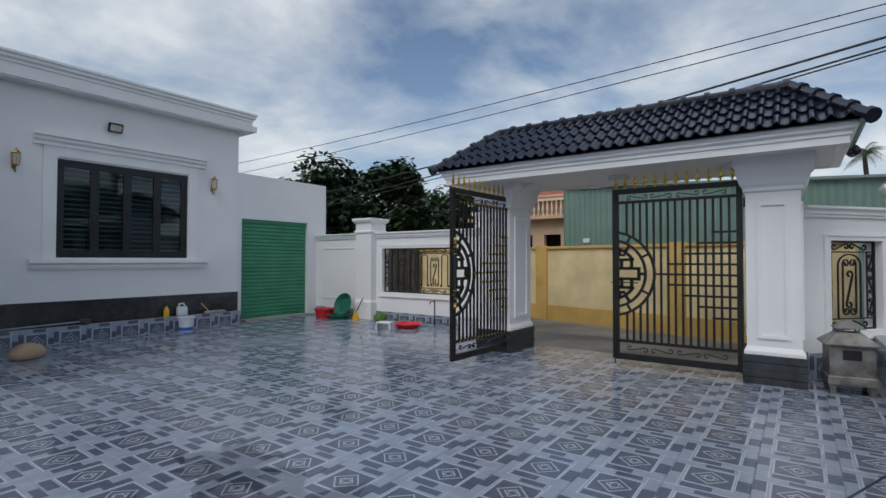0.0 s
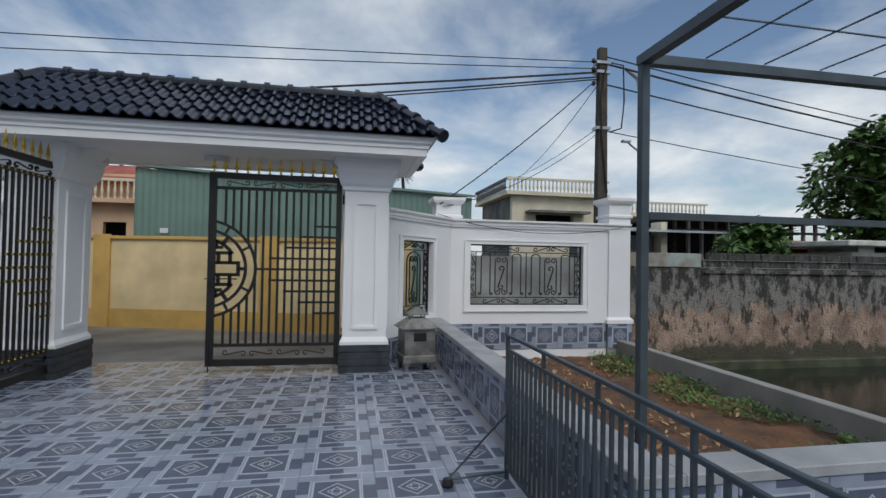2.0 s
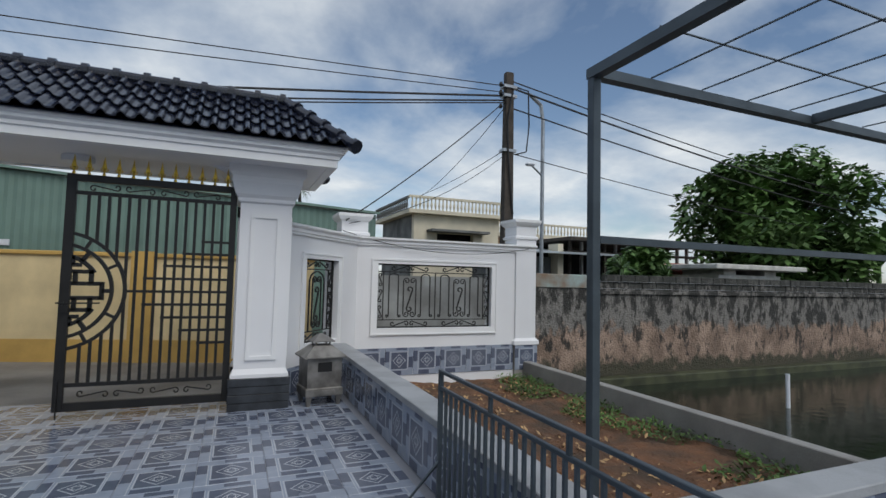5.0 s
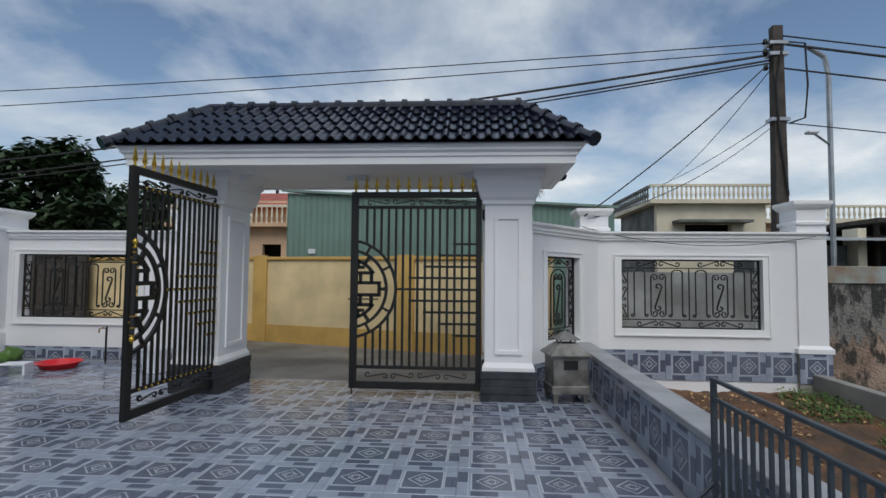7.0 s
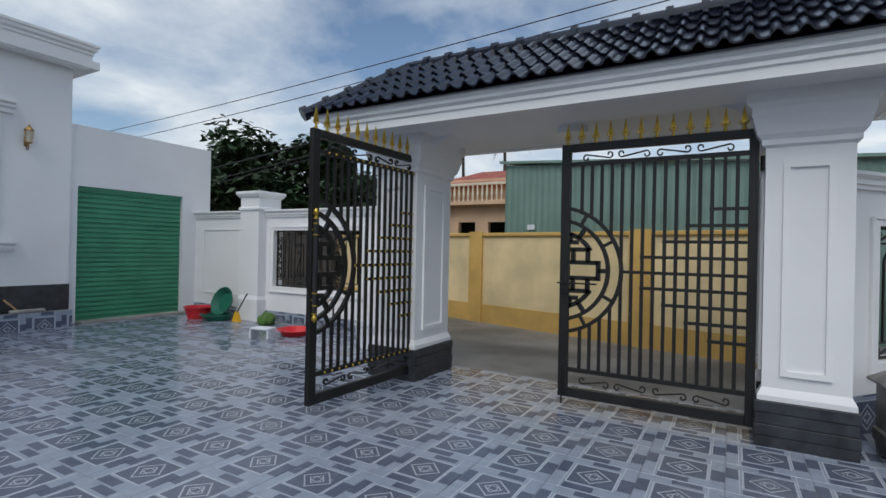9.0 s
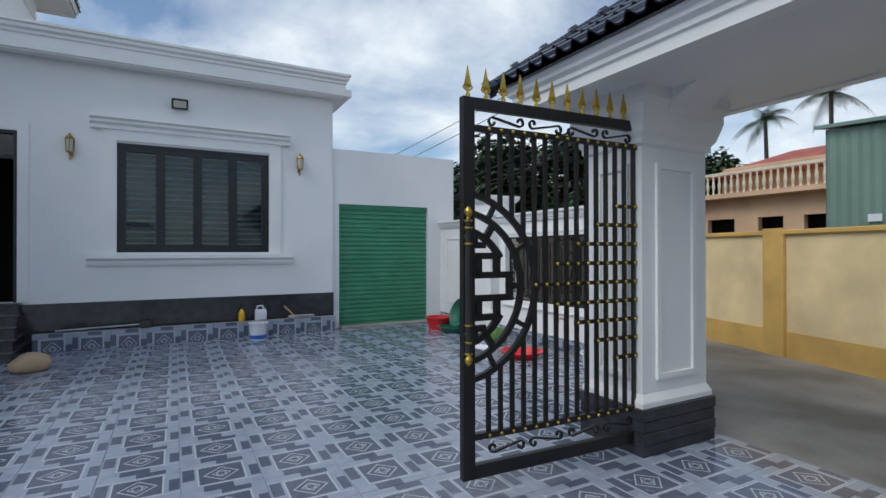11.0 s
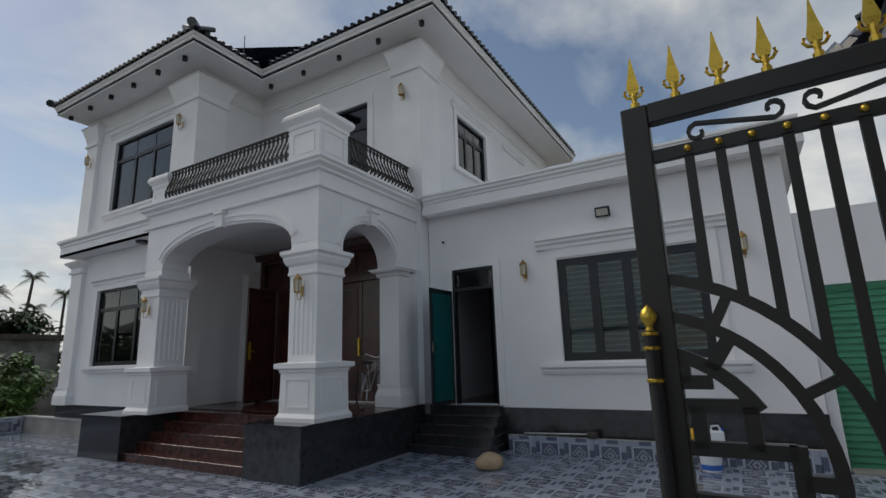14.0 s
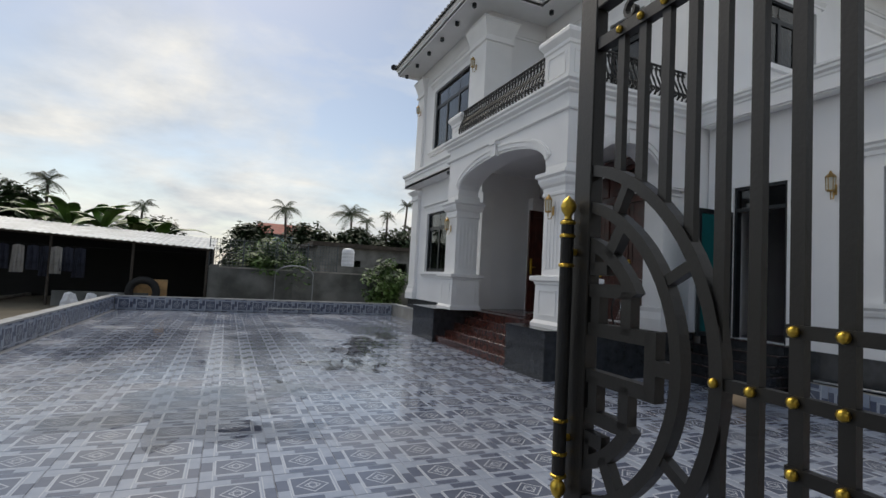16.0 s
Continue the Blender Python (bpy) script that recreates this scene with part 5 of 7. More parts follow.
arch_wall("x", -8.1, -7.55, -3.42, 0.27, 3.62, 4.22, 4.90, (-4.02, 0.87))
arch_wall("y", 0.42, 0.872, -9.70, -8.12, 3.42, 4.14, 4.90, (FX, -8.1))
hs("pilaster", pilaster(-10.08, -9.72, 0.45, 0.91, 0.80, 3.44, 0.16, 0.42), WHITE2)
hs("wall", boxes((-10.45, 0.46, 0.80, -10.07, 0.868, 3.43)), WHITE)
hs("pilaster", boxes((-10.44, -4.19, 0.80, -10.1, -3.98, 3.9), (-8.9, -4.19, 0.80, -8.55, -4.0, 3.9)), WHITE2)
hs("porch_ceiling", boxes((FX, -4.19, 4.48, -8.1, 0.42, 4.62)), WHITE)
hs("terrace_slab", boxes((FX, -4.18, 4.90, -7.57, 0.85, 5.02)), CAPSTONE)
CORN = [(-0.2, 4.82), (0.0, 4.82), (0.03, 4.84), (0.03, 4.88), (0.10, 4.93), (0.10, 4.97), (0.14, 5.0), (0.14, 5.05), (-0.2, 5.05)]
LINE = [(-8.5, -4.12), (-7.53, -4.12), (-7.53, 0.89), (FX, 0.89)]
hs("porch_cornice", sweep(LINE, CORN), WHITE2)
hs("porch_band", sweep(LINE, [(-0.02, 4.52), (0.015, 4.52), (0.03, 4.54), (0.03, 4.58), (-0.02, 4.58)]), WHITE2)
for cx, cy, w, top in ((-7.87, 0.53, 0.72, 5.93), (-7.87, -3.80, 0.56, 5.72)):
    h = w / 2
    bm = frustum(bmesh.new(), [(h, h, 5.04), (h, h, top - 0.28), (h + 0.02, h + 0.02, top - 0.26), (h + 0.02, h + 0.02, top - 0.20), (h + 0.09, h + 0.09, top - 0.10), (h + 0.09, h + 0.09, top - 0.04), (h + 0.06, h + 0.06, top)])
    bmesh.ops.translate(bm, verts=bm.verts, vec=(cx, cy, 0))
    c = hs("balcony_pier", bm, WHITE2)
    part("panel_moulding", panel_frame(bmesh.new(), "x", cx + h, cy - h + 0.1, cy + h - 0.1, 5.16, top - 0.36, 0.016, 0.025), WHITE2, c)
    part("panel_moulding", panel_frame(bmesh.new(), "y", cy + h, cx - h + 0.1, cx + h - 0.1, 5.16, top - 0.36, 0.016, 0.025), WHITE2, c)


def railing(m, L):
    t = thing("balcony_railing", "black bellied iron balcony railing", "railing", group="balcony railings")
    t.matrix_basis = m
    H = 0.70
    part("handrail", boxes((0, -0.03, H - 0.03, L, 0.03, H), bevel=0.006), IRON, t)
    part("bottom_rail", boxes((0, -0.015, 0.03, L, 0.015, 0.06)), IRON, t)
    n = int(L / 0.112)
    prof = [(0.0, H - 0.03), (0.0, 0.52), (0.03, 0.44), (0.08, 0.33), (0.12, 0.22), (0.12, 0.13), (0.07, 0.06), (0.0, 0.045)]
    me = mesh_from("baluster", tube(bmesh.new(), [(0, -a, b) for a, b in prof], 0.021, 5), IRON)
    me2 = mesh_from("scroll", tube(bmesh.new(), [(0.03 + 0.04 * math.cos(k * 0.6) * (1 - k / 15), -0.125, 0.16 + 0.06 * math.sin(k * 0.6) * (1 - k / 15)) for k in range(11)], 0.019, 5), IRON)
    me3 = mesh_from("scroll", tube(bmesh.new(), [(0.045 * math.cos(k * 0.6) * (1 - k / 15), 0.0, 0.60 + 0.04 * math.sin(k * 0.6) * (1 - k / 15)) for k in range(11)], 0.018, 5), IRON)
    for k in range(n):
        x = (k + 0.5) * L / n
        for me_ in (me, me2, me3):
            o = part(me_.name.split(".")[0], me_, IRON, t)
            o.location = (x, 0, 0)
    return t


railing(pose(-7.62, -3.50, 5.05, 0, 0, 90), 3.66)
railing(pose(-8.25, 0.80, 5.05, 0, 0, 180), 2.15)
# main double door: wide wooden frame, one leaf swung out
d2 = thing("door_2", "tall dark red wooden front door with one leaf open", "door", FX, -1.95, 0.80, kind="structure")
dz = 3.50
part("door_frame", boxes((-0.20, -1.95, 0, 0.05, -1.80, dz), (-0.20, 1.80, 0, 0.05, 1.98, dz), (-0.20, -1.80, dz - 0.16, 0.05, 1.80, dz), (-0.16, -1.80, 2.62, 0.04, 1.80, 2.74)), WOOD, d2)
part("cornice", sweep([(0.02, -2.1), (0.02, 2.02)], [(-0.02, dz - 0.05), (0.06, dz - 0.05), (0.12, dz + 0.06), (0.12, dz + 0.1), (-0.02, dz + 0.1)]), WOOD, d2)


def wood_leaf(m, w, h):
    o = part("door_leaf", boxes((0, -0.025, 0, w, 0.025, h)), WOOD, d2)
    o.matrix_basis = m
    for z0, z1 in ((0.12, 0.75), (0.85, 1.15), (1.25, h - 0.12)):
        b = bmesh.new()
        for s in (-1, 1):
            panel_frame(b, "y", s * 0.025, 0.12, w - 0.12, z0, z1, s * 0.02, 0.05)
            box(b, 0.2, s * 0.025 - 0.008, z0 + 0.08, w - 0.2, s * 0.025 + 0.008, z1 - 0.08)
        part("panel", b, WOOD, o)
    part("handle", boxes((w - 0.10, -0.06, 0.95, w - 0.05, 0.06, 1.35), (w - 0.2, 0.05, 1.12, w - 0.06, 0.075, 1.15), bevel=0.005), GOLD, o, "gilt lever handle")
    return o


wood_leaf(pose(0.05, -1.38, 0.02, 0, 0, 8), 0.90, 2.6)
part("side_panel", boxes((-0.14, -1.80, 0.0, -0.04, -1.40, 2.62), bevel=0.008), WOOD, d2)
for y in (-1.38, -0.48, 0.42):
    wood_leaf(pose(-0.08, y, 0.02, 0, 0, 90), 0.89, 2.6)
part("side_panel", boxes((-0.14, 1.33, 0.0, -0.04, 1.80, 2.62), bevel=0.008), WOOD, d2)
part("fanlight", boxes((-0.10, -1.80, 2.74, -0.06, 1.80, dz - 0.16)), WOOD, d2, "carved wooden fanlight")
for k in range(6):
    part("fanlight_panel", boxes((-0.06, -1.74 + k * 0.6, 2.82, -0.03, -1.26 + k * 0.6, dz - 0.24), bevel=0.01), WOOD, d2)


# ---- wall lamps and fixtures ----
def wall_lamp(x, y, z):
    """A brass lantern on a wall that looks along +x."""
    t = thing("wall_lantern", "small brass wall lantern with frosted glass", "wall lamp", x, y, z, group="wall lanterns")
    part("back_plate", boxes((0.0, -0.03, -0.14, 0.012, 0.03, 0.02), bevel=0.004), BRASS, t)
    part("arm", tube(bmesh.new(), [(0.01, 0, -0.12), (0.05, 0, -0.20), (0.10, 0, -0.21), (0.11, 0, -0.15), (0.11, 0, -0.10)], 0.008, 6), BRASS, t)
    bm = lathe(bmesh.new(), [(0.035, -0.10), (0.058, -0.085), (0.058, -0.075)], 6, 0.11, 0)
    cap = lathe(bmesh.new(), [(0.070, 0.115), (0.072, 0.125), (0.045, 0.165), (0.022, 0.185), (0.020, 0.20), (0.006, 0.22)], 6, 0.11, 0)
    for k in range(6):
        a = math.pi / 3 * k
        part("cage_bar", tube(bmesh.new(), [(0.11 + 0.054 * math.cos(a), 0.054 * math.sin(a), -0.08), (0.11 + 0.064 * math.cos(a), 0.064 * math.sin(a), 0.12)], 0.006, 4), BRASS, t)
    part("base", bm, BRASS, t)
    part("lid", cap, BRASS, t)
    part("lantern_glass", lathe(bmesh.new(), [(0.046, -0.074), (0.056, 0.114)], 6, 0.11, 0), LAMPGLASS, t)


for p in ((AX, 3.17, 3.24), (AX, 6.78, 3.24), (-7.535, 0.57, 2.86), (-7.535, -3.72, 2.86), (FX + 0.15, 0.72, 7.55), (WX + 0.16, -4.60, 7.55), (WX + 0.10, -9.12, 7.55)):
    wall_lamp(*p)


def flood(x, y, z):
    t = thing("flood_light", "small black flood light on the wall", "lamp", x, y, z, group="flood lights")
    b = boxes((0.06, -0.13, -0.09, 0.11, 0.13, 0.09), bevel=0.01)
    bmesh.ops.rotate(b, verts=b.verts, cent=(0.08, 0, 0), matrix=Matrix.Rotation(0.35, 3, "Y"))
    part("housing", b, ALU, t)
    b = boxes((0.112, -0.10, -0.06, 0.115, 0.10, 0.06))
    bmesh.ops.rotate(b, verts=b.verts, cent=(0.08, 0, 0), matrix=Matrix.Rotation(0.35, 3, "Y"))
    part("front_glass", b, LAMPGLASS, t)
    part("bracket", boxes((0.0, -0.03, -0.03, 0.07, 0.03, 0.03)), ALU, t)


flood(AX, 4.72, 4.14)
flood(WX, -5.1, 4.42)
cl = thing("ceiling_lamp", "flat round lamp under the ledge", "lamp", WX + 0.2, -5.8, 4.72)
part("lamp_body", lathe(bmesh.new(), [(0.15, -0.06), (0.16, -0.02), (0.15, -0.0005)], 20), ALU, cl)
dl_mesh = mesh_from("housing", lathe(bmesh.new(), [(0.055, -0.11), (0.06, -0.10), (0.06, -0.0005)], 14), ALU)
for x, y in [(-8.05, -9.6 + 1.1 * k) for k in range(6)] + [(-10.05, -3.9 + 1.2 * k + 0.5) for k in range(5)]:
    t = thing("downlight", "small black downlight under the eaves", "lamp", x, y, EZ - 0.0, group="eave downlights")
    part("housing", dl_mesh, ALU, t)
cctv = thing("security_camera", "tiny black camera on the annex wall", "camera", AX, 1.38, 4.05)
part("body", tube(bmesh.new(), [(0.0, 0, 0.03), (0.05, 0, 0.02), (0.05, 0.02, 0), (0.10, 0.06, -0.02)], 0.02, 8), ALU, cctv)

# ---- loose things in the yard ----


def tub(name, label, x, y, z, r0, r1, h, material, handle=False):
    t = thing(name, label, name.replace("_", " "), x, y, z)
    part("shell", lathe(bmesh.new(), [(r0, 0.0), (r1, h), (r1 + 0.02, h), (r1 + 0.02, h - 0.015), (r1 + 0.004, h - 0.02), (r1 - 0.006, h - 0.005), (r0 - 0.006, 0.012)], 24), material, t)
    if handle:
        part("handle", tube(bmesh.new(), [((r1 + 0.01) * math.cos(a), 0.02, h - 0.02 - 0.10 * math.sin(a)) for a in (math.pi * k / 8 for k in range(9))], 0.004, 5), GALV, t)
    return t


tub("wash_tub", "deep red plastic wash tub by the fence", -9.75, 9.35, 0, 0.20, 0.26, 0.24, REDPLASTIC)
tub("basin", "dark green plastic basin on the tiles", -9.25, 9.42, 0, 0.22, 0.30, 0.12, GREENPLASTIC)
g = tub("basin", "dark green basin tipped against the fence wall", -9.25, 9.52, 0.30, 0.20, 0.28, 0.12, GREENPLASTIC)
g.rotation_euler = (radians(70), 0, 0)
g.location = (-9.25, 9.62, 0.33)
tub("basin", "shallow bright red plastic basin on the tiles", -6.75, 9.15, 0, 0.22, 0.30, 0.10, REDPLASTIC)
tub("planter_pot", "pale plastic pot beside the gate", -5.1, 9.05, 0, 0.17, 0.22, 0.36, WHITEPLASTIC)
bk = tub("bucket", "white paint bucket with a blue label", -10.20, 5.95, 0, 0.13, 0.155, 0.30, WHITEPLASTIC, True)
part("paper_label", lathe(bmesh.new(), [(0.136, 0.02), (0.143, 0.09)], 24), BLUEPLASTIC, bk, "blue label band")
box_st = thing("step_stool", "low white plastic stool on the tiles", "stool", -6.95, 8.62, 0, 15)
part("top", boxes((-0.17, -0.12, 0.14, 0.17, 0.12, 0.17), bevel=0.008), WHITEPLASTIC, box_st)
for a in (-1, 1):
    part("leg", boxes((a * 0.16 - 0.015, -0.11, 0.0, a * 0.16 + 0.015, 0.11, 0.139)), WHITEPLASTIC, box_st)
bag = thing("plastic_bag", "crumpled green plastic bag by the fence", "bag", -7.95, 9.55, 0)
bm = bmesh.new()
bmesh.ops.create_icosphere(bm, subdivisions=3, radius=0.16)
for v in bm.verts:
    v.co *= 1 + 0.35 * noise.noise(v.co * 14)
    v.co.z = max(0.0, v.co.z * 0.9 + 0.10)
part("bag_body", bm, LEAFLIGHT, bag, smooth=True)
st1 = thing("stone", "smooth ochre boulder lying on the tiles", "stone", -9.12, 2.98, 0)
bm = bmesh.new()
bmesh.ops.create_icosphere(bm, subdivisions=3, radius=0.22)
for v in bm.verts:
    v.co = Vector((v.co.x * 0.75, v.co.y * 1.05, v.co.z * 0.62)) * (1 + 0.25 * noise.noise(v.co * 4))
    v.co.z = max(v.co.z + 0.11, 0.0)
part("stone_body", bm, STONE, st1, smooth=True)
can = thing("jerrycan", "white plastic jerrycan standing on the planter kerb", "canister", -10.58, 6.05, 0.29)
part("can_body", boxes((-0.065, -0.10, 0, 0.065, 0.10, 0.20), bevel=0.02), WHITEPLASTIC, can)
part("handle", tube(bmesh.new(), [(0, -0.08, 0.19), (0, -0.06, 0.26), (0, 0.03, 0.27), (0, 0.06, 0.19)], 0.016, 6), WHITEPLASTIC, can)
part("cap", lathe(bmesh.new(), [(0.022, 0.19), (0.022, 0.235)], 10, 0, 0.075), BLUEPLASTIC, can)
bot = thing("bottle", "yellow plastic bottle with a dark cap", "bottle", -10.58, 5.72, 0.29)
part("bottle_body", lathe(bmesh.new(), [(0.05, 0), (0.055, 0.02), (0.055, 0.15), (0.03, 0.20), (0.02, 0.21), (0.02, 0.23)], 14), YELLOWPLASTIC, bot, smooth=False)
part("cap", lathe(bmesh.new(), [(0.023, 0.23), (0.023, 0.255)], 10), RUBBER, bot)
hoe = thing("hoe", "long handled hoe lying on the planter kerb", "hoe", -10.56, 3.0, 0.30)
part("handle", tube(bmesh.new(), [(0, 0, 0.02), (0.01, 1.15, 0.05)], 0.016, 7), GALV, hoe)
part("blade", boxes((-0.07, 1.13, 0.0, 0.09, 1.30, 0.10), bevel=0.02), BARK, hoe)
tr = thing("trowel_tray", "mason's tray and trowel on the planter kerb", "tray", -10.56, 6.75, 0.29)
part("tray", boxes((-0.05, -0.2, 0.0, 0.06, 0.28, 0.06), bevel=0.015), CONCRETE, tr)
part("handle", tube(bmesh.new(), [(0.0, -0.1, 0.05), (0.0, -0.28, 0.24)], 0.015, 6), PLY, tr)
br = thing("broom", "short broom leaning on the fence wall", "broom", -8.75, 9.50, 0)
part("handle", tube(bmesh.new(), [(0, 0, 0.18), (0.12, 0.14, 0.55)], 0.014, 6), RUBBER, br)
part("bristles", frustum(bmesh.new(), [(0.10, 0.04, 0.0), (0.03, 0.02, 0.20)]), YELLOWPLASTIC, br)
tap = thing("standpipe", "grey standpipe with a brass tap", "tap", -6.35, 9.62, 0)
part("pipe", tube(bmesh.new(), [(0, 0, 0), (0, 0, 0.60)], 0.016, 8), IRON, tap)
part("tap", tube(bmesh.new(), [(0.0, 0, 0.56), (-0.05, -0.02, 0.58), (-0.10, -0.03, 0.56), (-0.11, -0.03, 0.50)], 0.012, 6), BRASS, tap)
# rain water left on the tiles
pud = bpy.data.materials.new("puddle_water")
pud.use_nodes = True
pn, pl = pud.node_tree.nodes, pud.node_tree.links
pn.clear()
p_out, p_mix, p_tr, p_gl, p_fr = (pn.new(k) for k in ("ShaderNodeOutputMaterial", "ShaderNodeMixShader", "ShaderNodeBsdfTransparent", "ShaderNodeBsdfGlossy", "ShaderNodeFresnel"))
p_gl.inputs["Roughness"].default_value = 0.015
p_fr.inputs["IOR"].default_value = 1.36
pl.new(p_fr.outputs[0], p_mix.inputs[0])
pl.new(p_tr.outputs[0], p_mix.inputs[1])
pl.new(p_gl.outputs[0], p_mix.inputs[2])
pl.new(p_mix.outputs[0], p_out.inputs[0])
for k, (x, y, a, b) in enumerate(((-2.1, 1.6, 0.85, 0.95), (-3.3, 0.9, 0.35, 0.5), (-4.4, -0.8, 0.6, 0.6), (-5.4, -3.4, 0.4, 0.8), (-4.9, -2.3, 0.45, 0.4), (-6.2, -4.6, 0.35, 0.6), (-3.0, 2.6, 0.4, 0.3))):
    bm = bmesh.new()
    ring = []
    for j in range(72):
        u = 2 * math.pi * j / 72
        d = Vector((math.cos(u), math.sin(u), 0))
        f = 1 + 0.85 * noise.noise(d * 1.7 + Vector((k * 5.1, 0, 2))) + 0.35 * noise.noise(d * 5 + Vector((0, k * 3.7, 0)))
        ring.append(bm.verts.new((d.x * a * max(0.2, f), d.y * b * max(0.2, f), 0.004)))
    bm.faces.new(ring)
    pd = part("puddle", bm, pud)
    pd.location = (x, y, 0)
    tagged(pd, "shallow rain puddle on the yard tiles", "puddle", group="puddles")
# paper burner beside the gate pillar
fb = thing("paper_burner", "small grey metal paper burner with a pitched hood", "burner", 0.86, 7.90, 0, 8)
part("burner_body", frustum(bmesh.new(), [(0.20, 0.18, 0.11), (0.225, 0.205, 0.12), (0.225, 0.205, 0.20), (0.208, 0.188, 0.215), (0.208, 0.188, 0.57)]), OLDSTEEL, fb)
part("hood", frustum(bmesh.new(), [(0.255, 0.235, 0.562), (0.255, 0.235, 0.575), (0.115, 0.105, 0.695), (0.105, 0.095, 0.70)]), OLDSTEEL, fb)
for a in (-1, 1):
    for b in (-1, 1):
        part("cap_post", boxes((a * 0.085 - 0.01, b * 0.075 - 0.01, 0.69, a * 0.085 + 0.01, b * 0.075 + 0.01, 0.745)), OLDSTEEL, fb)
part("chimney_cap", frustum(bmesh.new(), [(0.135, 0.125, 0.74), (0.135, 0.125, 0.752), (0.03, 0.028, 0.83), (0.02, 0.018, 0.835)]), OLDSTEEL, fb)
# no hole is cut: the fire opening's inner dark is a flat near-black plate
part("fire_door", boxes((-0.085, -0.193, 0.40, 0.085, -0.187, 0.51)), PAINTEDSHADE, fb, "flat black plate painting the dark of the fire opening")
part("ash_drawer", boxes((-0.12, -0.214, 0.135, 0.12, -0.204, 0.185), bevel=0.003), OLDSTEEL, fb)
for a in (-1, 1):
    for b in (-1, 1):
        part("leg", frustum(bmesh.new(), [(0.018, 0.018, 0.0), (0.035, 0.035, 0.12)]), OLDSTEEL, fb).location = (a * 0.18, b * 0.16, 0)
# bicycle on the porch
bike = thing("bicycle", "old silver bicycle with a wire basket", "bicycle", -9.75, 0.20, 0.80, 200)


def ring_pts(cx, cz, r, n=28):
    return [(cx + r * math.cos(2 * math.pi * k / n), 0, cz + r * math.sin(2 * math.pi * k / n)) for k in range(n + 1)]


for cx in (-0.52, 0.52):
    w = part("wheel", tube(bmesh.new(), ring_pts(cx, 0.33, 0.31), 0.010, 6), CHROME, bike)
    part("tyre", tube(bmesh.new(), ring_pts(cx, 0.33, 0.325), 0.017, 6), RUBBER, w)
    bm = bmesh.new()
    for k in range(14):
        a = 2 * math.pi * k / 14
        tube(bm, [(cx, 0, 0.33), (cx + 0.31 * math.cos(a), 0, 0.33 + 0.31 * math.sin(a))], 0.003, 3)
    part("spokes", bm, CHROME, w)
bm = bmesh.new()
for a, b in (((-0.52, 0.33), (-0.08, 0.30)), ((-0.08, 0.30), (0.40, 0.72)), ((-0.08, 0.30), (-0.20, 0.80)), ((-0.52, 0.33), (-0.18, 0.70)), ((0.52, 0.33), (0.38, 0.88)), ((-0.18, 0.62), (0.36, 0.80))):
    tube(bm, [(a[0], 0, a[1]), (b[0], 0, b[1])], 0.014, 6)
part("bike_frame", bm, CHROME, bike)
part("saddle", boxes((-0.34, -0.08, 0.80, -0.08, 0.08, 0.86), bevel=0.025), RUBBER, bike)
part("handlebar", tube(bmesh.new(), [(0.22, -0.28, 0.95), (0.34, -0.22, 1.0), (0.38, 0, 0.92), (0.34, 0.22, 1.0), (0.22, 0.28, 0.95)], 0.012, 6), CHROME, bike)
bm = bmesh.new()
for k in range(5):
    s = 0.13 + 0.012 * k
    z = 0.66 + 0.05 * k
    tube(bm, [(0.56 - s, -s, z), (0.56 + s, -s, z), (0.56 + s, s, z), (0.56 - s, s, z), (0.56 - s, -s, z)], 0.004, 4)
for k in range(7):
    o = -0.13 + k * 0.043
    for q in ((0.56 - 0.15, o), (0.56 + 0.15, o), (0.56 + o, -0.15), (0.56 + o, 0.15)):
        tube(bm, [(0.56 + (q[0] - 0.56) * 0.87, q[1] * 0.87, 0.66), (q[0] * 1.0 + 0.0, q[1] * 1.15, 0.87)], 0.003, 3)
part("basket", bm, CHROME, bike)
# loose steel barrier beside the low wall
barr = thing("steel_barrier", "grey steel bar barrier standing in the yard", "railing", 1.02, 1.0, 0)
part("top_rail", boxes((-0.012, 0, 0.965, 0.012, 3.43, 0.985), bevel=0.003), STEEL, barr)
part("middle_rail", boxes((-0.011, 0, 0.868, 0.011, 3.43, 0.888), bevel=0.003), STEEL, barr)
part("bottom_rail", boxes((-0.011, 0, 0.08, 0.011, 3.43, 0.10)), STEEL, barr)
for y in (-0.024, 3.43):
    part("post", boxes((-0.013, y, 0.0, 0.013, y + 0.024, 0.985)), STEEL, barr)
for k in range(1, 6):
    part("spacer", boxes((-0.009, 3.43 - 0.62 * k - 0.009, 0.888, 0.009, 3.43 - 0.62 * k + 0.009, 0.965)), STEEL, barr)
bar_me = mesh_from("bar", boxes((-0.008, -0.008, 0.10, 0.008, 0.008, 0.868)), STEEL)
for k in range(47):
    part("bar", bar_me, STEEL, barr).location = (0, 0.07 + k * 0.0715, 0)
for yy in (0.0, 3.44):
    part("foot", tube(bmesh.new(), [(0, yy, 0.45), (-0.42, yy - 0.05, 0.04), (0.0, yy, 0.05)], 0.012, 5), STEEL, barr)
for yy in (0.0, 3.44):
    part("castor", lathe(bmesh.new(), [(0.035, 0.0), (0.04, 0.02), (0.03, 0.05)], 10, -0.42, yy - 0.05), RUBBER, barr)
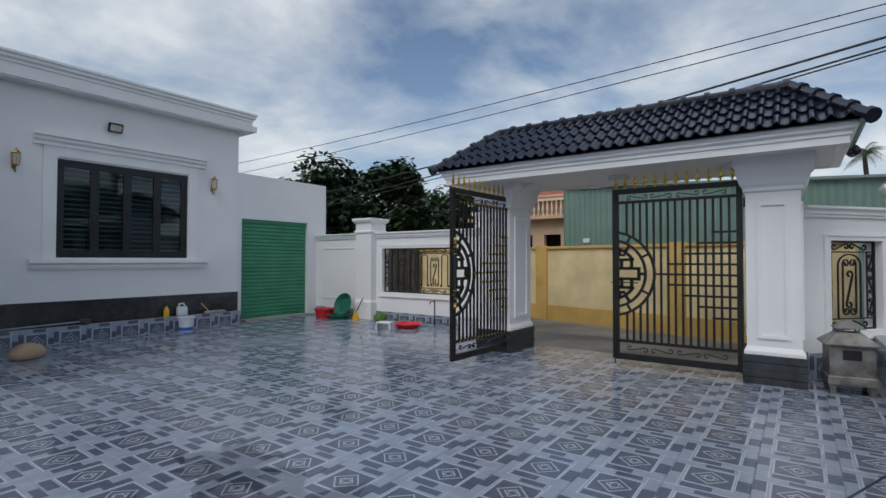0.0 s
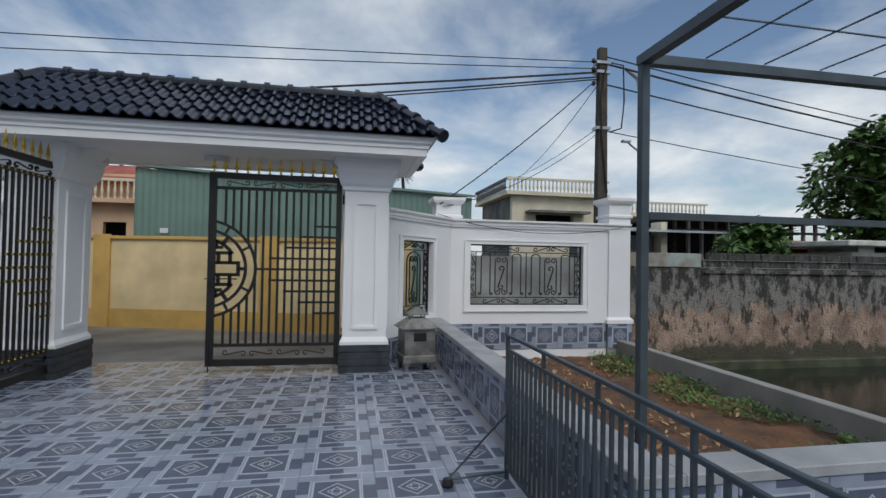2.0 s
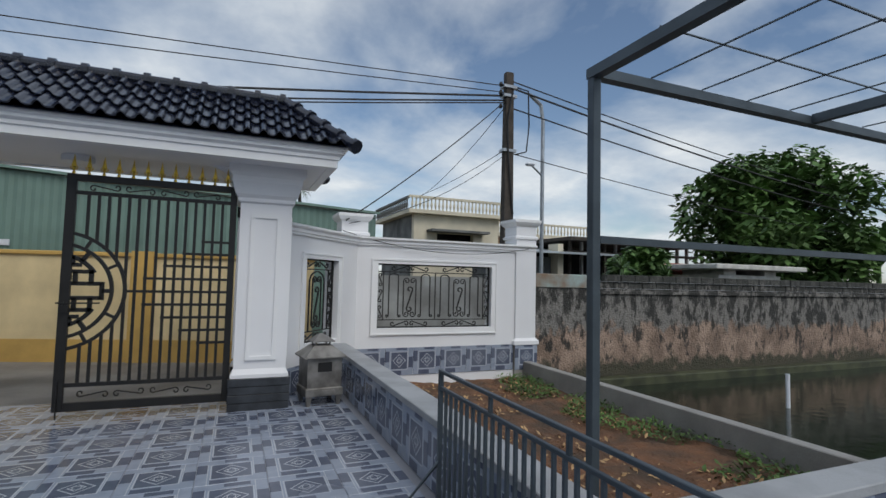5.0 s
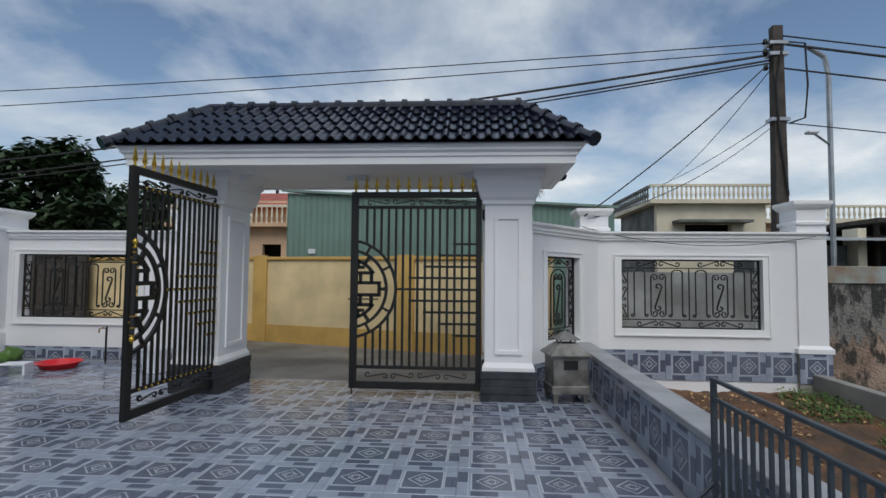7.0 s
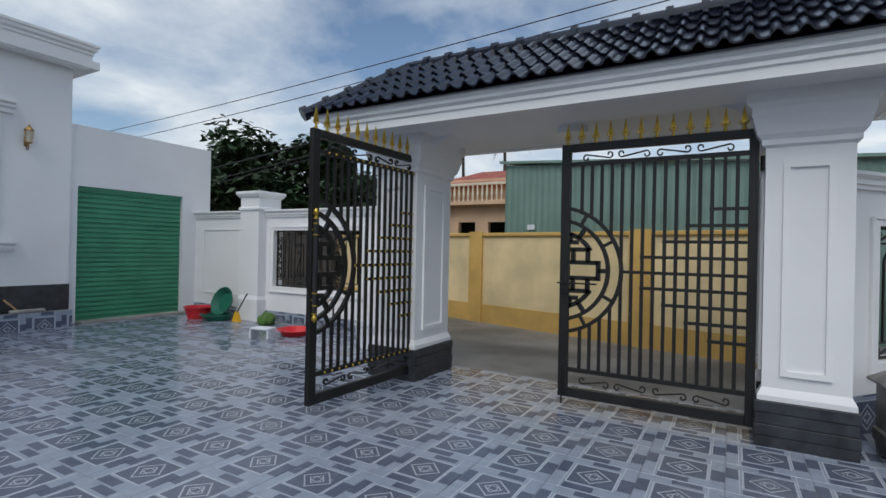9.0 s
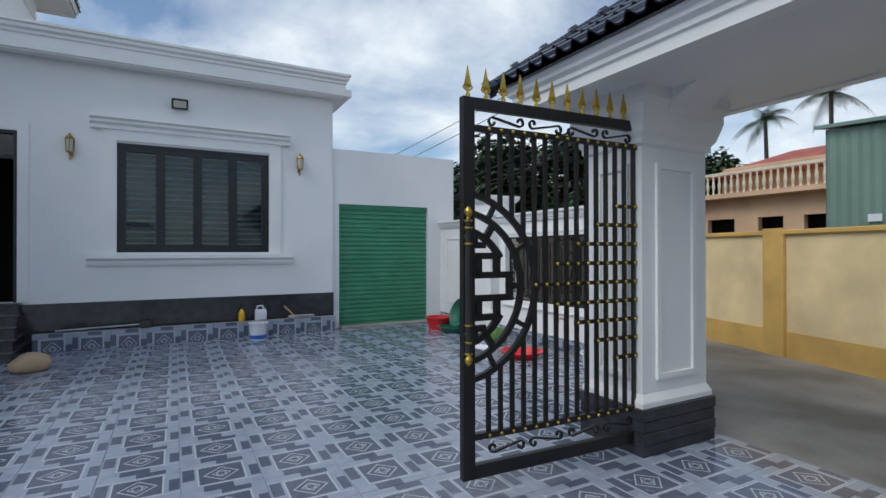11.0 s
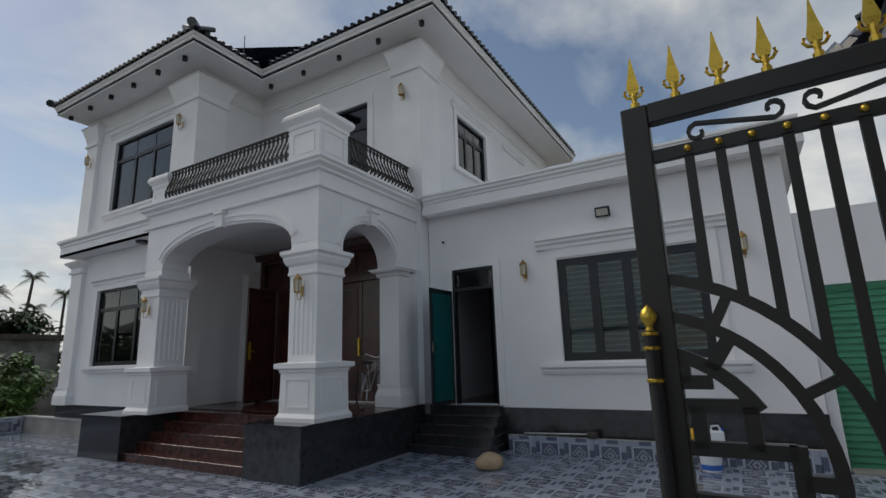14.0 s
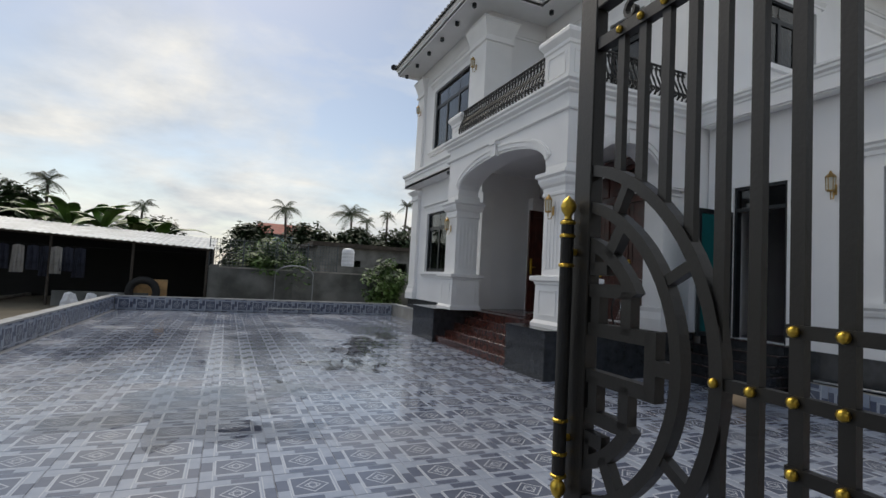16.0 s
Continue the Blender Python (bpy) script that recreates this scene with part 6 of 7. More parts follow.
# steel trellis over the planting bed
trel = thing("trellis", "grey steel pergola frame with a wire grid", "pergola", 1.58, 3.74, 0)
X1, Y1, TZ = 3.62, -5.4, 2.63
for x, y, z0 in ((0, 0, -0.35), (X1, 0, -0.35), (0, Y1, -0.1), (X1, Y1, -0.1)):
    part("post", boxes((x - 0.026, y - 0.026, z0, x + 0.026, y + 0.026, TZ), bevel=0.004), STEEL, trel)
part("beam", boxes((-0.03, Y1, TZ, 0.03, 0.03, TZ + 0.055)), STEEL, trel)
part("beam", boxes((X1 - 0.03, Y1, TZ, X1 + 0.03, 0.03, TZ + 0.055)), STEEL, trel)
part("beam", boxes((0.031, -0.03, TZ, X1 - 0.031, 0.03, TZ + 0.055)), STEEL, trel)
part("beam", boxes((0.031, Y1, TZ, X1 - 0.031, Y1 + 0.06, TZ + 0.055)), STEEL, trel)
part("beam", boxes((X1 * 0.5 - 0.025, Y1 + 0.061, TZ + 0.005, X1 * 0.5 + 0.025, -0.031, TZ + 0.065)), STEEL, trel)
part("tie_bar", boxes((0.031, -0.02, 1.74, X1 - 0.031, 0.02, 1.78)), STEEL, trel)
for k in range(1, 9):
    x = X1 * k / 9
    part("wire", tube(bmesh.new(), [(x, 0, TZ + 0.075), (x, Y1 / 2, TZ + 0.06), (x, Y1, TZ + 0.075)], 0.005, 4), STEEL, trel)
for k in range(1, 12):
    y = Y1 * k / 12
    part("wire", tube(bmesh.new(), [(0, y, TZ + 0.078), (X1 / 2, y, TZ + 0.07), (X1, y, TZ + 0.078)], 0.005, 4), STEEL, trel)
pot = thing("flower_pot", "white cement pot on the low wall's end", "pot", 4.45, 3.32, -0.06)
part("pot_body", lathe(bmesh.new(), [(0.15, 0.0), (0.17, 0.1), (0.13, 0.30), (0.2, 0.55), (0.23, 0.57), (0.23, 0.62), (0.17, 0.62), (0.15, 0.5)], 18), CAPSTONE, pot)

# ---- planting bed, pond and old wall ----
bm = bmesh.new()
bmesh.ops.create_grid(bm, x_segments=50, y_segments=70, size=0.5)
for v in bm.verts:
    v.co = Vector((3.2 + v.co.x * 3.5, 6.72 + v.co.y * 6.5, 0))
    v.co.z = -0.27 + 0.05 * noise.noise(v.co * 1.7) + 0.035 * noise.noise(v.co * 7)
tagged(part("planting_bed", bm, SOIL), "dug red soil of the planting bed", "soil", kind="structure")
bund = part("pond_kerb", boxes((4.92, -30, -1.5, 5.08, 9.98, 0.03), bevel=0.01), CONCRETE)
tagged(bund, "narrow concrete pond kerb", "kerb", kind="structure")
water = part("water", boxes((5.0, -30, -1.19, 45, 10.2, -0.62)), WATER)
tagged(water, "still dark green pond water", "water", kind="structure")
oldwall = thing("wall_east", "old mouldy plaster wall beside the pond", "wall", 5.3, 10.2, 0, kind="structure")
ow = Vector((5.3, 10.2, 0))
under(part("wall_panel", boxes((5.34, 10.18, -1.1, 45, 10.40, 1.42)), MOULD, oldwall), ow)
bl = mesh_from("block", boxes((-0.195, -0.09, 0, 0.195, 0.09, 0.145), bevel=0.008), MOULD)
for r in range(2):
    for k in range(60):
        o = part("block", bl, MOULD, oldwall)
        o.location = (1.95 + k * 0.405 + 0.2 * r, 0.09 + 0.006 * ((k * 7) % 3), 1.425 + 0.152 * r)
under(part("coping", boxes((5.34, 10.15, 1.42, 7.0, 10.42, 1.70), bevel=0.01), PALETEAL, oldwall, "pale teal coping with rust runs"), ow)
under(part("footing", boxes((5.34, 9.93, -1.1, 45, 10.18, -0.44), bevel=0.02), SLIME, oldwall, "slimy footing at the water"), ow)
for r in range(2):
    under(part("mortar_bed", boxes((7.0, 10.172, 1.418 + 0.152 * r, 30, 10.36, 1.4245 + 0.152 * r)), CAPSTONE, oldwall), ow)
under(part("string_course", boxes((7.0, 10.13, 1.30, 45, 10.18, 1.37), bevel=0.008), MOULD, oldwall), ow)
bm = bmesh.new()
tube(bm, [(9.1, 7.6, -0.7), (9.1, 7.6, -0.02)], 0.035, 6)
post = part("pond_post", bm, WHITEPLASTIC)
tagged(post, "white plastic post standing in the pond", "post")


def leaves_mesh(pts, size, rng, droop=0.3):
    """Leaf blades, one quad folded along its rib, at the given points."""
    vs, fs = [], []
    for p in pts:
        a, e = rng.uniform(0, 2 * math.pi), rng.uniform(-0.7, 0.5)
        d = Vector((math.cos(a) * math.cos(e), math.sin(a) * math.cos(e), math.sin(e) - droop))
        d.normalize()
        s = d.cross(Vector((rng.uniform(-0.5, 0.5), rng.uniform(-0.5, 0.5), 1))).normalized()
        L = size * rng.uniform(0.6, 1.25)
        w = L * 0.24
        i = len(vs)
        vs += [p, p + d * L * 0.5 + s * w, p + d * L, p + d * L * 0.5 - s * w]
        fs.append((i, i + 1, i + 2, i + 3))
    me = bpy.data.meshes.new("leaves")
    me.from_pydata([tuple(v) for v in vs], [], fs)
    return me


def tree(name, label, x, y, h, r, seed, material=LEAFDARK, n=5200, size=0.34, base=0.32, flat=0.75):
    rng = random.Random(seed)
    t = thing(name, label, "tree", x, y, -0.06)
    top = Vector((rng.uniform(-0.2, 0.2), rng.uniform(-0.2, 0.2), h * 0.55))
    part("trunk", tube(bmesh.new(), [(0, 0, -0.1), (0.06, 0.03, h * 0.25), tuple(top)], 0.05 * h * 0.55, 8, 0.02 * h), BARK, t)
    pts = []
    cz = h * (1 + base) / 2
    hz = h * (1 - base) / 2
    for k in range(44):
        a = rng.uniform(0, 2 * math.pi)
        u = rng.uniform(-0.95, 1.0)
        q = math.sqrt(max(0.05, 1 - u * u)) * (rng.uniform(0.6, 0.98) if k % 3 else rng.uniform(0.0, 0.5))
        c = Vector((r * q * math.cos(a), r * q * math.sin(a), cz + hz * u * 0.92))
        if k < 9:
            part("limb", tube(bmesh.new(), [tuple(top * rng.uniform(0.6, 1.0)), tuple((top + c) / 2 + Vector((0, 0, 0.15))), tuple(c)], 0.018 * h * 0.6, 5, 0.01), BARK, t)
        cr = r * rng.uniform(0.24, 0.42)
        for _ in range(n // 22):
            d = Vector((rng.gauss(0, 1), rng.gauss(0, 1), rng.gauss(0, flat)))
            d = d.normalized() * cr * rng.uniform(0.5, 1.0) ** 0.5
            pts.append(c + d)
    me = leaves_mesh(pts, size, rng)
    me.materials.append(material)
    part("crown", me, material, t)
    return t


def palm(label, x, y, h, seed, spread=1.0, n=13):
    rng = random.Random(seed)
    t = thing("palm_tree", label, "palm", x, y, -0.06, group="palms")
    lean = Vector((rng.uniform(-0.3, 0.3), rng.uniform(-0.3, 0.3), h))
    part("trunk", tube(bmesh.new(), [(0, 0, -0.1), (lean.x * 0.3, lean.y * 0.3, h * 0.5), tuple(lean)], 0.13, 8, 0.08), BARK, t)
    vs, fs = [], []
    for k in range(n):
        a = 2 * math.pi * k / n + rng.uniform(-0.25, 0.25)
        L = spread * rng.uniform(1.0, 1.5)
        el = rng.uniform(-0.35, 1.4)
        side = Vector((-math.sin(a), math.cos(a), 0))
        prev = None
        for j in range(13):
            f = j / 12
            p = lean + Vector((math.cos(a), math.sin(a), 0)) * L * f * math.cos(el * (1 - 0.3 * f)) + Vector((0, 0, L * (f * math.sin(el) - 0.62 * f ** 2.5)))
            if prev is not None:
                wl_ = 0.42 * spread * math.sin(math.pi * min(0.97, f * 0.88 + 0.12))
                for s in (-1, 1):
                    for q in (0.0, 0.5):
                        b0 = prev.lerp(p, q)
                        b1 = prev.lerp(p, q + 0.34)
                        tip = b1 + side * s * wl_ + (p - prev) * 0.9 - Vector((0, 0, wl_ * 0.8))
                        i = len(vs)
                        vs += [tuple(b0), tuple(b1), tuple(tip)]
                        fs.append((i, i + 1, i + 2))
            prev = p
    me = bpy.data.meshes.new("fronds")
    me.from_pydata(vs, [], fs)
    me.materials.append(LEAFDARK)
    part("fronds", me, LEAFDARK, t)
    return t


def banana(x, y, h, seed, n=9):
    rng = random.Random(seed)
    t = thing("banana_plant", "green banana plant with broad torn leaves", "banana plant", x, y, -0.06, group="banana plants")
    part("stem", tube(bmesh.new(), [(0, 0, -0.1), (0.05, 0, h * 0.55)], 0.12, 8, 0.07), LEAFLIGHT, t)
    for k in range(n):
        a = 2 * math.pi * k / n + rng.uniform(-0.3, 0.3)
        L = h * rng.uniform(0.42, 0.6)
        el = rng.uniform(0.45, 1.35)
        bm = bmesh.new()
        prev = None
        side = Vector((-math.sin(a), math.cos(a), 0))
        for j in range(9):
            f = j / 8
            c = Vector((0.05, 0, h * 0.53)) + Vector((math.cos(a), math.sin(a), 0)) * L * f * math.cos(el * (1 - 0.2 * f)) + Vector((0, 0, L * (f * math.sin(el) - 0.60 * f * f)))
            w = 0.30 * math.sin(math.pi * min(0.98, 0.08 + f * 0.92)) * (1 + rng.uniform(-0.2, 0.15))
            row = [bm.verts.new(c - side * w - Vector((0, 0, w * 0.3))), bm.verts.new(c), bm.verts.new(c + side * w - Vector((0, 0, w * 0.3)))]
            if prev:
                for q in range(2):
                    bm.faces.new((prev[q], prev[q + 1], row[q + 1], row[q]))
            prev = row
        part("leaf", bm, LEAFLIGHT, t)
    return t


def scatter(name, label, x0, y0, x1, y1, z, n, size, material, seed, h=0.1):
    rng = random.Random(seed)
    pts = [Vector((rng.uniform(x0, x1), rng.uniform(y0, y1), z + rng.uniform(0, h))) for _ in range(n)]
    pts = [p for p in pts if noise.noise(p * 1.3) > -0.15]
    me = leaves_mesh(pts, size, rng, -0.5)
    me.materials.append(material)
    tagged(part(name, me, material), label, "plants", kind="stuff")


scatter("grass", "green weeds along the pond kerb", 4.0, 3.6, 4.92, 9.7, -0.27, 5000, 0.06, GRASS, 5)
scatter("seedlings", "small green seedlings in the soil bed", 1.6, 3.6, 2.5, 9.0, -0.27, 700, 0.06, LEAFMAT, 6)
scatter("dry_straw", "dry straw strewn on the soil bed", 1.7, 4.0, 4.6, 9.6, -0.26, 1400, 0.07, PLY, 7, 0.03)
tree("tree", "dense dark green mango tree behind the old wall", 18.9, 14.4, 6.65, 3.0, 11, LEAFMAT, 10000, 0.40, 0.20)
tree("tree", "tall dark tree behind the garage", -18.9, 17.4, 6.1, 3.0, 12, LEAFDARK, 6500, 0.42, 0.3)
tree("tree", "dark leafy tree beyond the fence wall", -15.8, 19.4, 6.3, 2.5, 13, LEAFDARK, 5200, 0.40, 0.25)
tree("tree", "spreading dark tree across the lane", -14.5, 25.5, 5.4, 3.0, 14, LEAFDARK, 5200, 0.42, 0.2)
tree("tree", "distant dark green tree crown", -20.5, 31.0, 6.5, 3.6, 15, LEAFDARK, 4200, 0.5, 0.2)
tree("shrub", "shaggy shrub behind the old wall", 10.2, 12.2, 2.75, 0.8, 16, LEAFMAT, 2600, 0.28, 0.1)
for k, (x, y, h) in enumerate(((22.6, 12.4, 6.0), (24.4, 12.6, 6.4), (26.3, 12.9, 6.2), (28.0, 12.4, 5.8), (20.9, 12.0, 4.6))):
    banana(x, y, h, 30 + k)
palm("tall slender palm across the lane", -14.3, 29.5, 7.9, 41)
palm("tall slender palm across the lane", -11.4, 28.8, 8.2, 42)
palm("small far palm over the fence wall", 2.9, 27.0, 6.0, 43, 0.7)

# ---- across the lane ----
yw = thing("wall_lane", "yellow plastered wall with ochre coping and piers", "wall", -3.85, 12.34, 0, -16, kind="structure")
part("wall_panel", boxes((-14, 0, -0.2, 5.2, 0.2, 1.80)), YELLOW, yw)
part("base_band", boxes((-14, -0.012, -0.2, 5.2, 0.0, 0.36)), OCHRE, yw, "ochre base band")
part("coping", boxes((-14, -0.05, 1.80, 5.2, 0.25, 1.87), bevel=0.01), OCHRE, yw, "ochre coping")
for k in range(5):
    x = -12.1 + k * 3.6
    part("wall_pier", boxes((x - 0.18, -0.06, -0.2, x + 0.18, -0.013, 1.90)), OCHRE, yw, "ochre pier")
gs = thing("green_shed", "green corrugated sheet metal shed across the lane", "shed", -5.2, 14.4, 0)
bm = bmesh.new()
n = 110
prev = None
for k in range(n + 1):
    x = 8.4 * k / n
    o = -0.012 if k % 2 else 0.012
    top = 3.60 - 0.05 * x
    cur = (bm.verts.new((x, o, -0.1)), bm.verts.new((x, o, top)))
    if prev:
        bm.faces.new((prev[0], cur[0], cur[1], prev[1]))
    prev = cur
part("sheet_wall", bm, GREENSHEET, gs)
bm = bmesh.new()
prev = None
for k in range(61):
    y = 6.0 * k / 60
    o = -0.012 if k % 2 else 0.012
    cur = (bm.verts.new((o, y, -0.1)), bm.verts.new((o, y, 3.62 + 0.12 * y)))
    if prev:
        bm.faces.new((prev[0], cur[0], cur[1], prev[1]))
    prev = cur
part("sheet_wall", bm, GREENSHEET, gs)
part("sheet_wall", boxes((8.39, 0.02, -0.1, 8.42, 6.0, 3.2)), GREENSHEET, gs)
bm = boxes((-0.12, -0.12, 3.64, 8.5, 6.1, 3.70))
for v in bm.verts:
    v.co.z += -0.05 * v.co.x + 0.12 * v.co.y
part("roof", bm, GREENSHEET, gs)
part("notice", boxes((0.6, -0.04, 2.02, 0.78, -0.015, 2.14)), WHITEPLASTIC, gs, "small white notice")


def balusters(t, x0, y0, x1, y1, z, h, material, n):
    part("balcony_rail", boxes((x0 - 0.06, y0 - 0.06, z + h - 0.1, x1 + 0.06, y1 + 0.06, z + h)), material, t)
    me = mesh_from("baluster", lathe(bmesh.new(), [(0.045, 0), (0.03, h * 0.12), (0.06, h * 0.35), (0.03, h * 0.65), (0.045, h - 0.101)], 8), material)
    for k in range(n):
        f = (k + 0.5) / n
        part("baluster", me, material, t).location = (x0 + (x1 - x0) * f, y0 + (y1 - y0) * f, z)


ph = thing("balcony_house", "peach house with a balustraded balcony and red roof", "house", -13.0, 22.0, 0)
part("wall", wall_y(0, 0.25, 0, 5.0, -0.1, 3.4, [(0.6, 1.6, 1.4, 2.7), (2.4, 3.2, 1.4, 2.7), (3.8, 4.6, 0.6, 2.7)]), PEACH, ph)
part("wall", boxes((0, 1.8, 3.4, 5.0, 2.0, 4.8), (4.8, 0.25, -0.1, 5.0, 6, 3.4), (0, 6, -0.1, 5, 6.2, 4.8)), PEACH, ph)
# added near-black sheet paints the dark inside these windows
part("back_room", boxes((0.1, 1.0, 0, 4.7, 1.1, 3.3)), PAINTEDSHADE, ph)
part("balcony_slab", boxes((-0.2, -0.5, 3.4, 5.2, 2.0, 3.56)), PEACH, ph)
balusters(ph, -0.1, -0.4, 5.1, -0.4, 3.56, 0.75, CREAM, 24)
bm = bmesh.new()
q = [bm.verts.new(c) for c in ((-0.6, 1.0, 4.4), (5.8, 1.0, 4.4), (5.8, 7.0, 4.4), (-0.6, 7.0, 4.4))]
e = [bm.verts.new((1.5, 4.0, 5.5)), bm.verts.new((3.8, 4.0, 5.5))]
for f in ((q[0], q[1], e[1], e[0]), (q[1], q[2], e[1]), (q[2], q[3], e[0], e[1]), (q[3], q[0], e[0]), tuple(q[::-1])):
    bm.faces.new(f)
part("roof", bm, CLAY, ph, "red clay tile roof")

ch = thing("cream_house", "cream flat roofed house with a roof balustrade", "house", 7.0, 22.2, 0)
part("wall", wall_y(0, 0.3, 0, 4.2, -0.1, 4.4, [(1.1, 2.9, 2.6, 3.6)]), CREAM, ch)
part("wall", boxes((0, 0.3, -0.1, 0.3, 5.0, 4.4), (3.9, 0.3, -0.1, 4.2, 5, 4.4), (0.3, 4.7, -0.1, 3.9, 5, 4.4)), GREYWALL, ch)
# indoor shade painted as a near-black sheet behind the opening
part("back_room", boxes((0.4, 0.8, 0, 3.8, 0.9, 4.3)), PAINTEDSHADE, ch)
part("roof_slab", boxes((-0.35, -0.35, 4.4, 4.5, 5.3, 4.56)), CREAM, ch)
part("window_hood", boxes((0.6, -0.7, 3.62, 3.4, -0.001, 3.72)), GREYWALL, ch)
balusters(ch, -0.3, -0.3, 4.4, -0.3, 4.56, 0.6, CREAM, 26)
balusters(ch, -0.3, 0.0, -0.3, 5.2, 4.56, 0.6, GREYWALL, 18)
cb = thing("cream_house", "lower cream house with a long roof balustrade", "house", 11.4, 25.0, 0)
part("wall", wall_y(0, 0.3, 0, 7.0, -0.1, 3.9, [(1.0, 2.2, 1.8, 3.2), (4.0, 5.4, 1.8, 3.2)]), PEACH, cb)
part("wall", boxes((0, 0.3, -0.1, 0.3, 5, 3.9), (6.7, 0.3, -0.1, 7, 5, 3.9)), PEACH, cb)
# black sheet added to give both windows their indoor shade
part("back_room", boxes((0.4, 0.8, 0, 6.6, 0.9, 3.8)), PAINTEDSHADE, cb)
part("roof_slab", boxes((-0.3, -0.4, 3.9, 7.3, 5.2, 4.1)), CREAM, cb)
balusters(cb, -0.25, -0.35, 7.25, -0.35, 4.1, 0.6, CREAM, 34)
sh2 = thing("lean_to", "grey lean-to with a zinc roof beside the lane", "shed", 6.2, 14.5, 0)
part("wall", boxes((0, 0, -0.1, 2.6, 0.15, 2.3), (2.45, 0.151, -0.1, 2.6, 3, 2.3)), GREYWALL, sh2)
part("wall", boxes((2.65, -0.3, -0.1, 2.85, 0.2, 2.7)), CREAM, sh2)
bm = boxes((-0.3, -0.8, 2.45, 4.5, 3.0, 2.5))
for v in bm.verts:
    v.co.z += 0.1 * v.co.y
part("roof", bm, ZINC, sh2)
lw2 = part("wall_lane_2", boxes((1.8, 12.9, -0.1, 20, 13.1, 1.6)), WASHWALL)
tagged(lw2, "stained whitewashed wall along the lane", "wall", kind="structure")
slab = thing("water_tank", "low pale concrete tank with a slab cover", "tank", 12.3, 11.5, 0)
part("tank_wall", boxes((0, 0, -0.1, 2.6, 1.6, 1.85)), PALESTONE, slab)
part("cover", boxes((-0.5, -0.35, 2.0, 3.3, 1.9, 2.14), bevel=0.02), PALESTONE, slab)
for a in (0.2, 1.9):
    part("block", boxes((a, 0, 1.851, a + 0.5, 1.4, 1.999)), PALESTONE, slab)
gb = thing("grey_house", "long grey house behind the trees", "house", 14.5, 27, 0)
part("wall", wall_y(0, 0.3, 0, 9, -0.1, 4.0, [(2, 3.2, 1.5, 2.8)]), GREYWALL, gb)
part("roof", boxes((-0.4, -0.5, 4.0, 9.4, 6, 4.2)), ZINC, gb)

def agave(x, y, z, r, seed):
    """A rosette of long arching blades."""
    rng = random.Random(seed)
    t = thing("agave", "spiky green rosette plant by the old wall", "plant", x, y, -0.06, group="spiky plants")
    part("stem", tube(bmesh.new(), [(0, 0, -0.1), (0, 0, z * 0.5), (0, 0, z)], 0.05, 6), BARK, t)
    for k in range(34):
        a, el = rng.uniform(0, 2 * math.pi), rng.uniform(-0.1, 1.45)
        L = r * rng.uniform(0.75, 1.15)
        side = Vector((-math.sin(a), math.cos(a), 0))
        b = bmesh.new()
        prev = None
        for j in range(6):
            f = j / 5
            c = Vector((math.cos(a) * math.cos(el), math.sin(a) * math.cos(el), math.sin(el))) * L * f + Vector((0, 0, z - 0.45 * L * f * f))
            wd = 0.028 * (1 - f) ** 0.6 + 0.002
            row = [b.verts.new(c - side * wd), b.verts.new(c + side * wd)]
            if prev:
                b.faces.new((prev[0], prev[1], row[1], row[0]))
            prev = row
        part("blade", b, LEAFMAT, t)


for k, (x, y, z, r) in enumerate(((8.35, 10.95, 1.95, 0.62), (9.75, 10.95, 1.82, 0.60))):
    agave(x, y, z, r, 200 + k)
ts = thing("timber_shed", "dark open timber shed with a low grey roof", "shed", 9.3, 14.4, 0)
part("roof", boxes((-0.2, -0.5, 2.82, 5.6, 3.0, 2.92)), BARK, ts)
# wall coloured near-black to paint the shade under the timber shed's roof
part("back_wall", boxes((0, 2.6, -0.1, 5.4, 2.7, 2.8)), PAINTEDSHADE, ts)
for k in range(12):
    part("post", boxes((0.1 + k * 0.45, -0.05, -0.1, 0.17 + k * 0.45, 0.05, 2.81)), CONCRETE if k % 3 else BARK, ts)
for z in (1.2, 2.45):
    part("rail", boxes((0.0, -0.09, z, 5.4, -0.051, z + 0.08)), BARK, ts)
low_roof = thing("tiled_outhouse", "small outhouse with an orange clay tile roof", "outhouse", 11.9, 13.2, 0)
part("wall", boxes((0, 0, -0.1, 2.4, 1.6, 1.75)), GREYWALL, low_roof)
part("roof", frustum(bmesh.new(), [(1.35, 0.95, 1.75), (1.35, 0.95, 1.80), (1.1, 0.05, 2.25)]), CLAY, low_roof).location = (1.2, 0.8, 0)

sheet = thing("sheet_gate", "dark brown sheet metal gate across the lane", "gate", -14.97, 15.28, 0, -16)
part("gate_sheet", boxes((0, 0, 0.05, 4.9, 0.04, 2.0)), BARK, sheet)
for k in range(13):
    part("rib", boxes((0.05 + k * 0.4, -0.03, 0.06, 0.09 + k * 0.4, -0.001, 1.99)), IRON, sheet)

# poles and cables
pole = thing("utility_pole", "dark concrete utility pole with cable brackets", "pole", 5.16, 10.9, -0.05)
part("shaft", frustum(bmesh.new(), [(0.13, 0.10, 0.0), (0.085, 0.07, 6.1)]), BARK, pole)
for z in (5.75, 5.55, 4.35):
    part("bracket", boxes((-0.16, -0.10, z, 0.16, 0.10, z + 0.06)), GALV, pole)
for z in (5.78, 5.6, 5.3):
    part("insulator", lathe(bmesh.new(), [(0.03, z), (0.05, z + 0.03), (0.03, z + 0.09)], 8, -0.19, 0), RUBBER, pole)
bm = bmesh.new()
